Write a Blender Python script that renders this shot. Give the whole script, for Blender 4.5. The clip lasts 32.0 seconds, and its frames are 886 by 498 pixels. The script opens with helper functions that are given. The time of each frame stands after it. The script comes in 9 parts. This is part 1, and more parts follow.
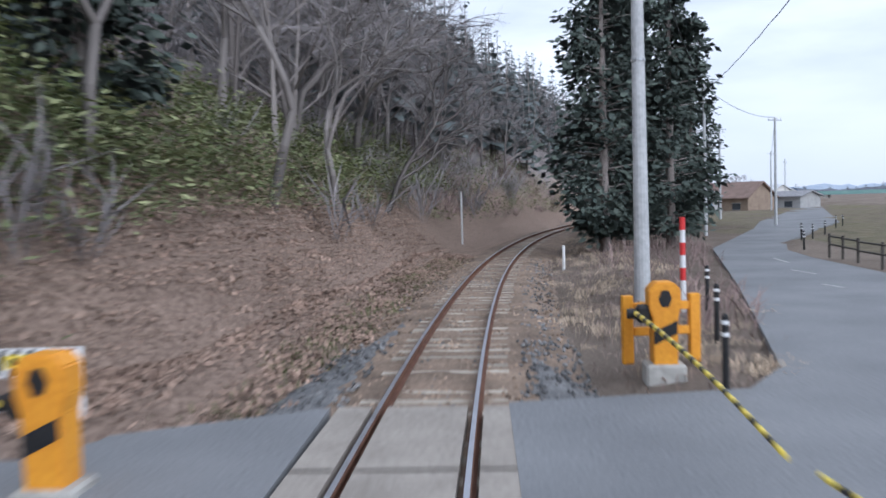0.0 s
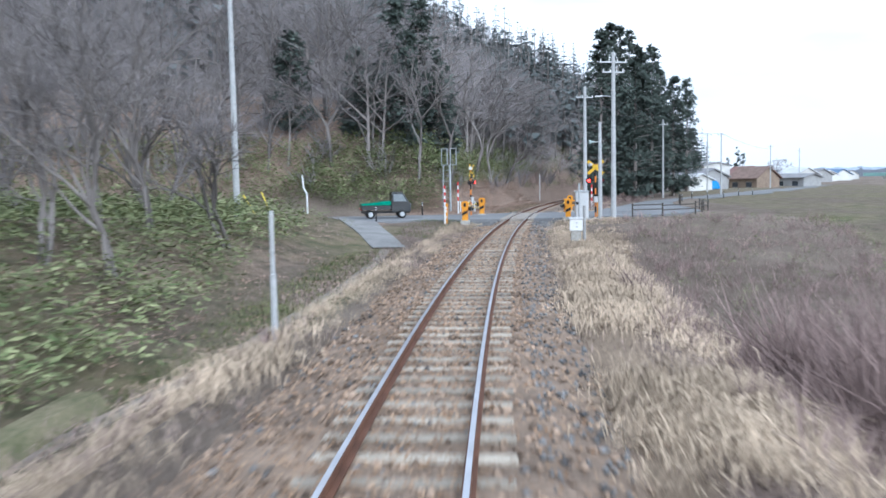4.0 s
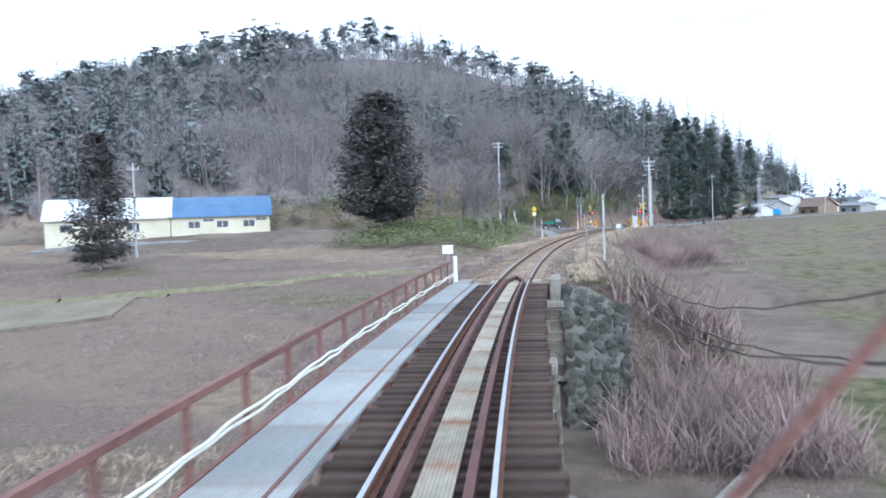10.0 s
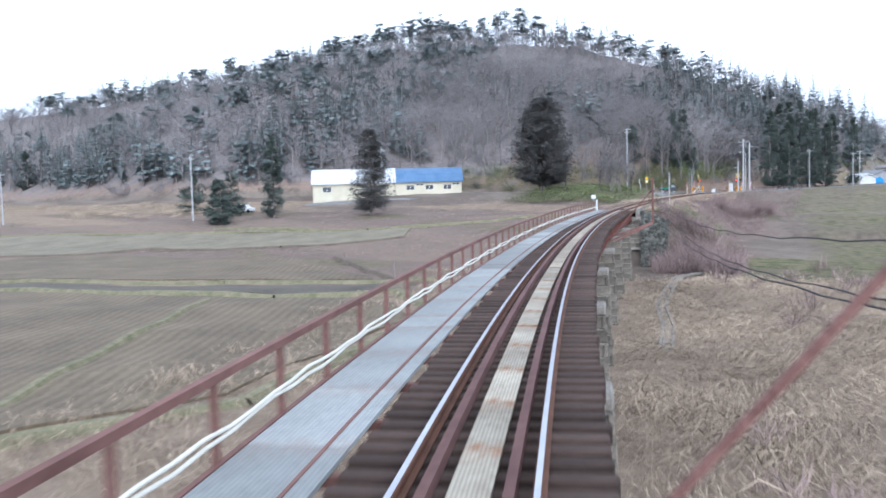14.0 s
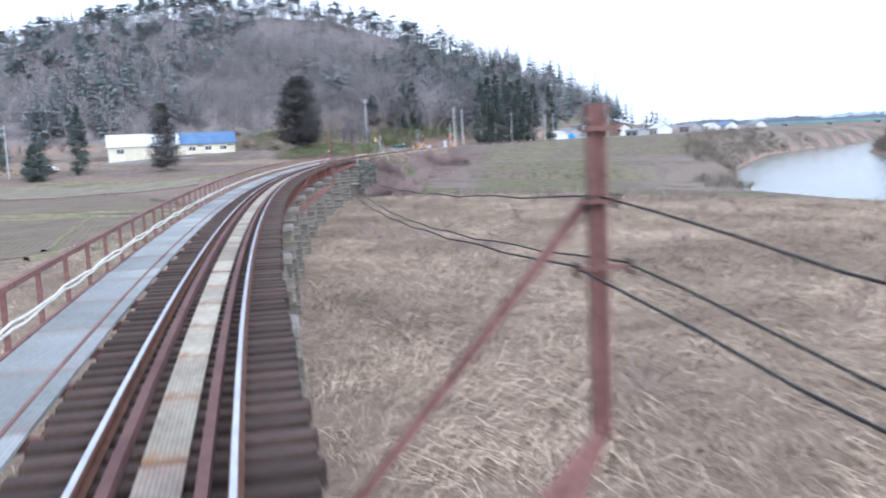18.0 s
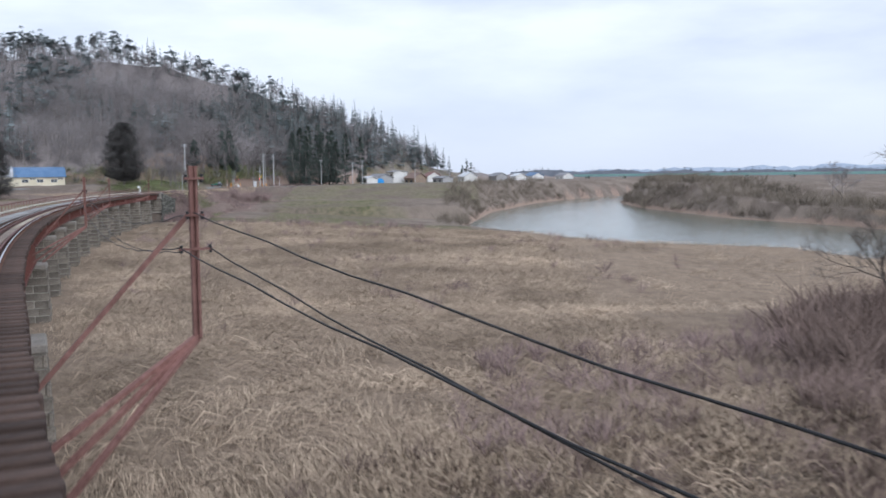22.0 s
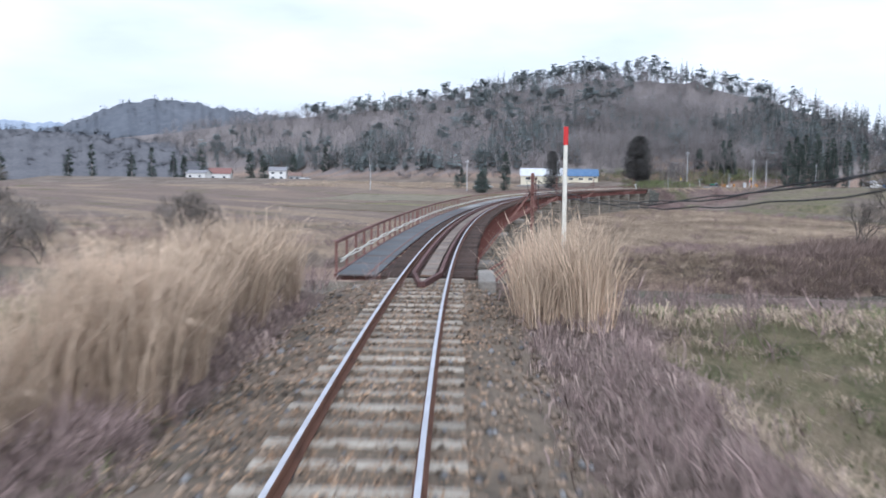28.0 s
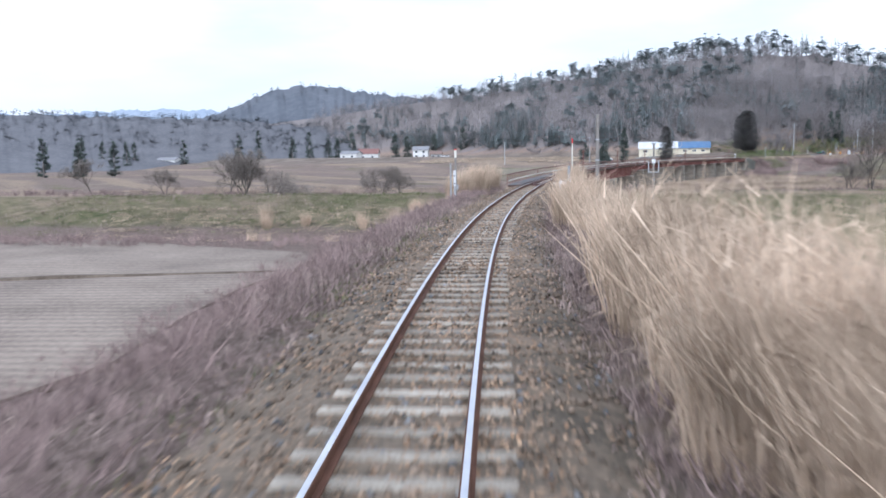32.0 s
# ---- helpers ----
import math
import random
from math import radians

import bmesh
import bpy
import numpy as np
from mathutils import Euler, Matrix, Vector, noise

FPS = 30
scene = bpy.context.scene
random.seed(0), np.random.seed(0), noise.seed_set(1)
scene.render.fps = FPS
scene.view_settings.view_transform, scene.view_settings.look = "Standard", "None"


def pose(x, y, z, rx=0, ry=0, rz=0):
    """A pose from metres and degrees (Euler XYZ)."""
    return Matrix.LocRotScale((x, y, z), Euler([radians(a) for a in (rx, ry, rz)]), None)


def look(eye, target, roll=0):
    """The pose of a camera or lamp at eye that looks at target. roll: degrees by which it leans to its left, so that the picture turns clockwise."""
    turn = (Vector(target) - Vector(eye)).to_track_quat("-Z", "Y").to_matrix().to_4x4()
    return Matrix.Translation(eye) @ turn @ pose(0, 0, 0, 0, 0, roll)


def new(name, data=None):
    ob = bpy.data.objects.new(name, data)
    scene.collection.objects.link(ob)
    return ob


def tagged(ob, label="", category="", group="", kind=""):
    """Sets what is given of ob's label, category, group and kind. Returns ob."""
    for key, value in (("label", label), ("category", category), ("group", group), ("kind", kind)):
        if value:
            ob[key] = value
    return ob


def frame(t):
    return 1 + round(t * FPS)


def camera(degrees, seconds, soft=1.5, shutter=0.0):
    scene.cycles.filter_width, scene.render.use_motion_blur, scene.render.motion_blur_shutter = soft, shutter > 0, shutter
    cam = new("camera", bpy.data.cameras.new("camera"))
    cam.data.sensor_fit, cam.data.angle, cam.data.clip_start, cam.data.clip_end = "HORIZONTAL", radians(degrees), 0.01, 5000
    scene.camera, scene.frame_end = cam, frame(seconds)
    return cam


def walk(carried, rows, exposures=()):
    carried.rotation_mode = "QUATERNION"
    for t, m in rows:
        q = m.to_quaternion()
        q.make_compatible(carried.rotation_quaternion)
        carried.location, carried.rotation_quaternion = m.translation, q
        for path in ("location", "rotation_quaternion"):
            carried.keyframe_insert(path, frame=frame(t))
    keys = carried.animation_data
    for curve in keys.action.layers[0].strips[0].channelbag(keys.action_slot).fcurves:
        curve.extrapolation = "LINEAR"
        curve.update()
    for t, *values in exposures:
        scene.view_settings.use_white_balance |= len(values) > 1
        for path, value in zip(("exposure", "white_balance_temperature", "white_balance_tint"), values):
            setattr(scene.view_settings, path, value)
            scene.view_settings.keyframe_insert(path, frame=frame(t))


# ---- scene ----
EXPO = [(0.0, 0.24, 5450, 10), (1.0, 0.28, 5600, 10), (2.0, 0.66, 5550, 8), (3.5, 0.62, 5350, 6), (7.0, 0.68, 5100, 4), (9.0, 0.76, 5050, 4), (13.0, 0.68, 5250, 7), (18.0, 0.76, 5200, 10), (20.0, 0.3, 5250, 10), (22.0, 0.12, 5600, 10), (23.0, 0.12, 5750, 10), (24.0, 0.27, 5850, 10), (26.5, 0.25, 5750, 10), (29.0, 0.38, 5350, 10), (32.0, 0.46, 5350, 10)]
# camera: seconds, place, tilt, lean and heading
ROWS = [
    (0.0, 0.80, 0.00, 2.338, 87.15, 1.74, 2.53),
    (0.5, 0.84, -6.92, 2.338, 86.85, 1.12, 4.14),
    (1.0, 0.97, -13.83, 2.338, 86.36, 1.10, 5.46),
    (1.5, 1.17, -20.73, 2.338, 86.01, 1.60, 6.31),
    (2.0, 1.46, -27.61, 2.338, 86.07, 2.01, 6.76),
    (2.5, 1.81, -34.47, 2.338, 86.39, 2.68, 7.48),
    (3.0, 2.25, -41.29, 2.338, 86.12, 2.06, 7.50),
    (3.5, 2.77, -48.07, 2.338, 85.72, 1.16, 7.70),
    (4.0, 3.36, -54.81, 2.338, 85.67, 0.98, 8.26),
    (4.5, 4.03, -61.50, 2.338, 85.87, 1.28, 9.34),
    (5.0, 4.77, -68.13, 2.338, 86.09, 1.67, 10.39),
    (5.5, 5.57, -74.69, 2.338, 86.13, 1.79, 10.88),
    (6.0, 6.45, -81.18, 2.338, 85.93, 1.56, 10.93),
    (6.5, 7.38, -87.61, 2.338, 85.93, 1.65, 11.11),
    (7.0, 8.38, -93.96, 2.338, 85.98, 1.69, 11.96),
    (7.5, 9.45, -100.25, 2.338, 86.13, 1.61, 13.31),
    (8.0, 10.57, -106.47, 2.338, 86.61, 1.82, 14.81),
    (8.5, 11.77, -112.64, 2.338, 87.24, 1.52, 15.73),
    (9.0, 13.02, -118.76, 2.338, 87.63, 1.46, 16.09),
    (9.5, 14.35, -124.83, 2.338, 87.91, 1.71, 16.53),
    (10.0, 15.75, -130.86, 2.338, 87.96, 1.86, 17.47),
    (10.5, 17.20, -136.84, 2.338, 87.76, 1.67, 19.05),
    (11.0, 18.71, -142.78, 2.338, 87.45, 1.41, 20.86),
    (11.5, 20.29, -148.68, 2.338, 87.33, 1.39, 22.16),
    (12.0, 21.92, -154.52, 2.338, 87.28, 1.49, 22.86),
    (12.5, 23.62, -160.31, 2.338, 87.12, 1.37, 23.20),
    (13.0, 25.39, -166.05, 2.338, 86.83, 1.54, 23.83),
    (13.5, 27.23, -171.72, 2.338, 86.24, 1.58, 24.79),
    (14.0, 29.12, -177.34, 2.338, 86.00, 1.51, 26.19),
    (14.5, 31.07, -182.90, 2.338, 85.48, 1.51, 27.87),
    (15.0, 33.07, -188.41, 2.338, 85.17, 1.53, 28.62),
    (15.5, 35.13, -193.86, 2.338, 84.85, 1.58, 28.68),
    (16.0, 37.23, -199.26, 2.338, 84.51, 1.62, 27.80),
    (16.5, 39.38, -204.61, 2.338, 84.13, 1.63, 25.73),
    (17.0, 41.57, -209.89, 2.338, 83.44, 1.60, 21.15),
    (17.5, 43.82, -215.12, 2.338, 82.88, 2.25, 16.04),
    (18.0, 46.12, -220.27, 2.338, 82.84, 2.47, 11.06),
    (18.5, 48.48, -225.37, 2.338, 82.87, 2.35, 7.43),
    (19.0, 50.88, -230.41, 2.338, 83.14, 1.78, 4.74),
    (19.5, 53.34, -235.39, 2.338, 83.53, 1.77, 2.58),
    (20.0, 55.85, -240.31, 2.338, 83.63, 1.62, 0.84),
    (20.5, 58.40, -245.20, 2.338, 84.26, 0.94, -0.08),
    (21.0, 61.01, -250.07, 2.338, 84.55, 1.37, -0.21),
    (21.5, 63.67, -254.92, 2.338, 85.06, 1.03, 0.32),
    (22.0, 66.38, -259.76, 2.338, 85.35, 0.58, 1.62),
    (22.5, 69.15, -264.58, 2.338, 85.25, 0.43, 2.90),
    (23.0, 71.97, -269.40, 2.338, 85.55, 0.50, 3.91),
    (23.5, 74.87, -274.22, 2.338, 85.63, 0.80, 4.77),
    (24.0, 77.83, -279.03, 2.338, 85.90, 1.46, 5.29),
    (24.5, 80.85, -283.83, 2.338, 86.33, 1.85, 6.37),
    (25.0, 83.94, -288.62, 2.338, 86.99, 1.60, 9.76),
    (25.5, 87.09, -293.41, 2.338, 87.41, 1.29, 14.53),
    (26.0, 90.30, -298.18, 2.338, 87.27, 1.12, 20.08),
    (26.5, 93.59, -302.95, 2.338, 87.08, -0.11, 25.94),
    (27.0, 96.93, -307.72, 2.338, 86.73, -0.62, 29.68),
    (27.5, 100.35, -312.48, 2.338, 86.08, -0.75, 33.40),
    (28.0, 103.84, -317.24, 2.338, 85.39, -0.61, 36.43),
    (28.5, 107.40, -321.98, 2.338, 84.93, -0.34, 38.05),
    (29.0, 111.03, -326.69, 2.338, 84.50, 0.17, 39.21),
    (29.5, 114.73, -331.35, 2.338, 84.17, 0.39, 40.31),
    (30.0, 118.50, -335.97, 2.338, 83.93, 0.21, 41.71),
    (30.5, 122.35, -340.54, 2.338, 84.05, 0.29, 42.98),
    (31.0, 126.24, -345.06, 2.338, 84.06, 0.28, 43.85),
    (31.5, 130.18, -349.53, 2.338, 84.02, 0.35, 44.63),
    (32.0, 134.16, -353.96, 2.338, 83.88, 0.82, 44.90),
]
cam = camera(53.33, 32.0, soft=1.68, shutter=0.45)
walk(cam, [(t, pose(x, y, z, rx, ry, rz)) for t, x, y, z, rx, ry, rz in ROWS], exposures=EXPO)

# track centre line: curvature per kilometre every 20 m, from 120 m before the start
BEND = [3.53, 3.43, 3.31, 3.13, 2.85, 2.44, 1.86, 1.57, 1.76, 1.72, 1.71, 1.8, 1.98, 1.76, 2.22, 2.13, 1.75, 2.38, 2.25, 1.7, 1.81, 1.87, 1.63, 1.86, 2.6, 1.57, 0.83, 0.19]

# ---- daylight: overcast evening sky with a broad weak sun ----
world = bpy.data.worlds.new("sky")
scene.world = world
world.use_nodes = True
_n, _l = world.node_tree.nodes, world.node_tree.links
_sky = _n.new("ShaderNodeTexSky")
_sky.sky_type, _sky.sun_disc = "NISHITA", False
_sky.sun_elevation, _sky.sun_rotation = radians(28), radians(144)
_sky.dust_density, _sky.air_density = 2.0, 1.0
_co = _n.new("ShaderNodeTexCoord")
_map = _n.new("ShaderNodeMapping")
_map.inputs["Scale"].default_value = (1.6, 1.6, 6.0)
_cl = _n.new("ShaderNodeTexNoise")
_cl.inputs["Scale"].default_value, _cl.inputs["Detail"].default_value = 1.7, 6
_ramp = _n.new("ShaderNodeValToRGB")
_ramp.color_ramp.elements[0].position, _ramp.color_ramp.elements[0].color = 0.34, (0.7, 0.71, 0.75, 1)
_ramp.color_ramp.elements[1].position, _ramp.color_ramp.elements[1].color = 0.58, (1.12, 1.09, 1.07, 1)
_sep = _n.new("ShaderNodeSeparateXYZ")
_low = _n.new("ShaderNodeMapRange")
_low.inputs["From Min"].default_value, _low.inputs["From Max"].default_value = 0.0, 0.22
_hor = _n.new("ShaderNodeMix")
_hor.data_type = "RGBA"
_hor.inputs[6].default_value = (0.8, 0.81, 0.85, 1)
_mul = _n.new("ShaderNodeMix")
_mul.data_type, _mul.blend_type = "RGBA", "MULTIPLY"
_mul.inputs[0].default_value, _mul.inputs[7].default_value = 1.0, (0.10, 0.10, 0.10, 1)
_mix = _n.new("ShaderNodeMix")
_mix.data_type = "RGBA"
_mix.inputs[0].default_value = 0.88
_l.new(_co.outputs["Generated"], _map.inputs["Vector"])
_l.new(_map.outputs["Vector"], _cl.inputs["Vector"])
_l.new(_cl.outputs["Fac"], _ramp.inputs["Fac"])
_l.new(_co.outputs["Generated"], _sep.inputs[0])
_l.new(_sep.outputs["Z"], _low.inputs["Value"])
_l.new(_low.outputs["Result"], _hor.inputs[0])
_l.new(_ramp.outputs["Color"], _hor.inputs[7])
_l.new(_sky.outputs["Color"], _mul.inputs[6])
_l.new(_mul.outputs[2], _mix.inputs[6])
_l.new(_hor.outputs[2], _mix.inputs[7])
_l.new(_mix.outputs[2], _n["Background"].inputs["Color"])
_n["Background"].inputs["Strength"].default_value = 1.0
_sun = bpy.data.lights.new("sun", "SUN")
_sun.energy, _sun.angle, _sun.color = 1.6, radians(60), (1.0, 0.95, 0.9)
sun = new("sun", _sun)
sun.matrix_world = look((38, -52, 34), (0, 0, 0))

# ---- materials ----
MATS = {}


def mat(name, dark, light, scale=1.0, rough=0.85, metal=0.0, bump=0.3, fine=12.0, tint=0.0, spec=0.3, stretch=(1, 1, 1)):
    """A procedural surface: two colours mixed at two scales, with relief; tint varies it from piece to piece."""
    m = bpy.data.materials.new(name)
    m.use_nodes = True
    n, l = m.node_tree.nodes, m.node_tree.links
    b = n["Principled BSDF"]
    b.inputs["Roughness"].default_value, b.inputs["Metallic"].default_value = rough, metal
    b.inputs["Specular IOR Level"].default_value = spec
    co = n.new("ShaderNodeTexCoord")
    mp = n.new("ShaderNodeMapping")
    mp.inputs["Scale"].default_value = stretch
    l.new(co.outputs["Object"], mp.inputs["Vector"])
    a, c = n.new("ShaderNodeTexNoise"), n.new("ShaderNodeTexNoise")
    a.inputs["Scale"].default_value, a.inputs["Detail"].default_value = scale, 5
    c.inputs["Scale"].default_value, c.inputs["Detail"].default_value = scale * fine, 4
    l.new(mp.outputs["Vector"], a.inputs["Vector"])
    l.new(mp.outputs["Vector"], c.inputs["Vector"])
    s = n.new("ShaderNodeMath")
    s.operation = "ADD"
    l.new(a.outputs["Fac"], s.inputs[0])
    l.new(c.outputs["Fac"], s.inputs[1])
    r = n.new("ShaderNodeMapRange")
    r.inputs["From Min"].default_value, r.inputs["From Max"].default_value = 0.72, 1.28
    l.new(s.outputs[0], r.inputs["Value"])
    x = n.new("ShaderNodeMix")
    x.data_type = "RGBA"
    x.inputs[6].default_value, x.inputs[7].default_value = (*dark, 1), (*light, 1)
    l.new(r.outputs["Result"], x.inputs[0])
    out = x.outputs[2]
    if tint:
        oi = n.new("ShaderNodeObjectInfo")
        h = n.new("ShaderNodeHueSaturation")
        v = n.new("ShaderNodeMapRange")
        v.inputs["To Min"].default_value, v.inputs["To Max"].default_value = 1 - tint, 1 + tint
        l.new(oi.outputs["Random"], v.inputs["Value"])
        l.new(v.outputs["Result"], h.inputs["Value"])
        l.new(out, h.inputs["Color"])
        out = h.outputs["Color"]
    l.new(out, b.inputs["Base Color"])
    if bump:
        p = n.new("ShaderNodeBump")
        p.inputs["Strength"].default_value, p.inputs["Distance"].default_value = bump, 0.02
        l.new(c.outputs["Fac"], p.inputs["Height"])
        l.new(p.outputs["Normal"], b.inputs["Normal"])
    MATS[name] = m
    return m


def stuff_mat(name, dark, light, rough=0.9, patch=0.0, soft=0.55):
    """Leaves, blades and twigs: the colour changes from island to island, and in patches over the ground. soft: how far the shading turns up to the sky."""
    m = bpy.data.materials.new(name)
    m.use_nodes = True
    n, l = m.node_tree.nodes, m.node_tree.links
    b = n["Principled BSDF"]
    b.inputs["Roughness"].default_value, b.inputs["Specular IOR Level"].default_value = rough, 0.15
    g = n.new("ShaderNodeNewGeometry")
    x = n.new("ShaderNodeMix")
    x.data_type = "RGBA"
    x.inputs[6].default_value, x.inputs[7].default_value = (*dark, 1), (*light, 1)
    l.new(g.outputs["Random Per Island"], x.inputs[0])
    out = x.outputs[2]
    if patch:
        t = n.new("ShaderNodeTexNoise")
        t.inputs["Scale"].default_value, t.inputs["Detail"].default_value = patch, 3
        l.new(g.outputs["Position"], t.inputs["Vector"])
        r = n.new("ShaderNodeMapRange")
        r.inputs["From Min"].default_value, r.inputs["From Max"].default_value = 0.3, 0.7
        r.inputs["To Min"].default_value, r.inputs["To Max"].default_value = 0.6, 1.35
        l.new(t.outputs["Fac"], r.inputs["Value"])
        h = n.new("ShaderNodeHueSaturation")
        l.new(r.outputs["Result"], h.inputs["Value"])
        l.new(out, h.inputs["Color"])
        out = h.outputs["Color"]
    l.new(out, b.inputs["Base Color"])
    mul, add = n.new("ShaderNodeVectorMath"), n.new("ShaderNodeVectorMath")
    mul.operation, add.operation = "SCALE", "ADD"
    mul.inputs["Scale"].default_value, add.inputs[1].default_value = 1 - soft, (0, 0, soft)
    l.new(g.outputs["Normal"], mul.inputs[0])
    l.new(mul.outputs[0], add.inputs[0])
    unit = n.new("ShaderNodeVectorMath")
    unit.operation = "NORMALIZE"
    l.new(add.outputs[0], unit.inputs[0])
    l.new(unit.outputs[0], b.inputs["Normal"])
    MATS[name] = m
    return m


RUST_RAIL = mat("rusty_rail", (0.09, 0.045, 0.03), (0.2, 0.1, 0.065), 3, 0.8, 0.3, 0.2)
RAIL_TOP = mat("polished_rail_top", (0.45, 0.46, 0.5), (0.66, 0.67, 0.72), 2, 0.3, 0.85, 0.02)
CONCRETE_TIE = mat("pale_sleeper", (0.25, 0.215, 0.175), (0.46, 0.42, 0.355), 2.5, 0.95, 0, 0.4, tint=0.3)
TIMBER = mat("dark_bridge_timber", (0.035, 0.026, 0.024), (0.105, 0.07, 0.055), 2.5, 0.9, 0, 0.5, tint=0.35, stretch=(1, 6, 6))
GUARD = mat("brown_guard_rail_steel", (0.09, 0.045, 0.042), (0.17, 0.09, 0.08), 0.8, 0.75, 0.2, 0.2)
DECK_DARK = mat("dark_wet_deck", (0.07, 0.076, 0.082), (0.135, 0.145, 0.155), 0.5, 0.72, 0, 0.2, 30, tint=0.12)
RED_STEEL = mat("rust_red_painted_steel", (0.14, 0.07, 0.058), (0.255, 0.135, 0.115), 0.8, 0.75, 0.1, 0.2, tint=0.1)
GIRDER = mat("faded_red_girder_steel", (0.12, 0.052, 0.043), (0.235, 0.105, 0.087), 0.6, 0.8, 0.1, 0.3)
DECK = mat("grey_checkered_deck", (0.22, 0.23, 0.228), (0.34, 0.35, 0.345), 0.5, 0.85, 0, 0.15, 30, tint=0.22)
PLANK_DARK = mat("damp_brown_plank", (0.14, 0.112, 0.095), (0.31, 0.262, 0.22), 1.2, 0.85, 0, 0.4, tint=0.2)
PLANK = mat("worn_plank_plate", (0.26, 0.22, 0.17), (0.46, 0.42, 0.34), 1.2, 0.85, 0, 0.4, tint=0.2)
STONE = mat("brown_grey_masonry", (0.1, 0.088, 0.072), (0.275, 0.245, 0.205), 1.5, 0.95, 0, 0.8, tint=0.3)
MORTAR = mat("pale_mortar", (0.3, 0.28, 0.24), (0.42, 0.4, 0.35), 2, 0.95, 0, 0.4)
CONCRETE = mat("weathered_concrete", (0.27, 0.26, 0.24), (0.47, 0.46, 0.43), 0.8, 0.95, 0, 0.3)
POLE_GREY = mat("grey_concrete_pole", (0.36, 0.37, 0.38), (0.52, 0.53, 0.54), 0.7, 0.85, 0, 0.1)
ASPHALT = mat("grey_asphalt", (0.15, 0.155, 0.165), (0.25, 0.255, 0.265), 0.35, 0.9, 0, 0.3, 60)
BALLAST = mat("brown_ballast", (0.12, 0.09, 0.07), (0.34, 0.255, 0.19), 0.9, 0.95, 0, 1.0, 14)
BALLAST_GREY = mat("grey_ballast", (0.075, 0.076, 0.08), (0.25, 0.25, 0.252), 2, 0.95, 0, 1.0, 10)
PANEL = mat("worn_crossing_slab", (0.24, 0.215, 0.19), (0.39, 0.355, 0.315), 1.2, 0.95, 0, 0.3)
BALLAST_DARK = mat("dark_earthy_ballast", (0.075, 0.065, 0.05), (0.25, 0.195, 0.145), 0.9, 0.95, 0, 1.0, 14)
BARK = mat("grey_brown_bark", (0.19, 0.165, 0.155), (0.36, 0.32, 0.3), 1.5, 0.95, 0, 0.8)
YELLOW = mat("orange_yellow_paint", (0.62, 0.25, 0.02), (0.78, 0.36, 0.03), 1.5, 0.55, 0, 0.05)
BLACK = mat("black_paint", (0.012, 0.012, 0.013), (0.03, 0.03, 0.032), 3, 0.5, 0, 0.05)
WHITE = mat("white_paint", (0.66, 0.67, 0.68), (0.8, 0.81, 0.82), 1.5, 0.6, 0, 0.05)
WORN_WHITE = mat("worn_road_paint", (0.24, 0.24, 0.245), (0.55, 0.55, 0.54), 3, 0.9, 0, 0.2, 6)
REDP = mat("red_paint", (0.5, 0.03, 0.03), (0.64, 0.05, 0.05), 2, 0.5, 0, 0.03)
CABLE = mat("black_cable", (0.012, 0.012, 0.013), (0.025, 0.025, 0.027), 3, 0.6, 0, 0)
WHITE_CABLE = mat("cream_cable", (0.62, 0.6, 0.52), (0.78, 0.76, 0.68), 3, 0.6, 0, 0)
GALV = mat("galvanised_steel", (0.36, 0.38, 0.4), (0.5, 0.52, 0.54), 1.2, 0.5, 0.6, 0.05)
GREYBOX = mat("pale_grey_cabinet_paint", (0.5, 0.51, 0.52), (0.62, 0.63, 0.64), 1, 0.5, 0, 0.03)
BARN_WALL = mat("cream_boarding", (0.58, 0.53, 0.4), (0.72, 0.67, 0.53), 0.6, 0.85, 0, 0.1)
BARN_BLUE = mat("blue_metal_roof", (0.075, 0.15, 0.28), (0.135, 0.225, 0.37), 0.5, 0.5, 0.1, 0.05)
BARN_WHITE = mat("silver_white_metal_roof", (0.55, 0.57, 0.6), (0.72, 0.74, 0.77), 0.5, 0.5, 0.1, 0.05)
GLASS = mat("dark_window_glass", (0.03, 0.04, 0.05), (0.06, 0.07, 0.09), 1, 0.15, 0, 0, spec=0.6)
# Twigs are paled towards grey-lilac so their base colour carries the air's haze.
TWIG = stuff_mat("hazed_bare_twigs", (0.26, 0.236, 0.238), (0.4, 0.367, 0.368), patch=0.03, soft=0.7)
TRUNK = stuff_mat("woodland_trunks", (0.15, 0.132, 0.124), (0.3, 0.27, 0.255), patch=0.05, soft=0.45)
# Needle colours are lightened and blued to paint distance haze over the hill.
PINE = stuff_mat("hazed_pine_needles", (0.265, 0.308, 0.312), (0.325, 0.372, 0.366), patch=0.04, soft=0.92)
DARK_PINE = stuff_mat("hazed_conifer_needles", (0.175, 0.207, 0.21), (0.255, 0.292, 0.287), patch=0.06, soft=0.85)
CEDAR = stuff_mat("cedar_foliage", (0.1, 0.128, 0.115), (0.165, 0.198, 0.166), patch=0.2, soft=0.8)
CEDAR_RED = stuff_mat("winter_cedar_foliage", (0.13, 0.132, 0.128), (0.172, 0.158, 0.146), patch=0.5, soft=0.9)
STRAW = stuff_mat("dry_straw", (0.21, 0.155, 0.11), (0.66, 0.52, 0.38), patch=0.12)
PALE = stuff_mat("pale_verge_straw", (0.44, 0.34, 0.24), (0.77, 0.61, 0.45), patch=0.3, soft=0.65)
REED = stuff_mat("pampas_reed", (0.44, 0.325, 0.23), (0.78, 0.61, 0.45), patch=0.5)
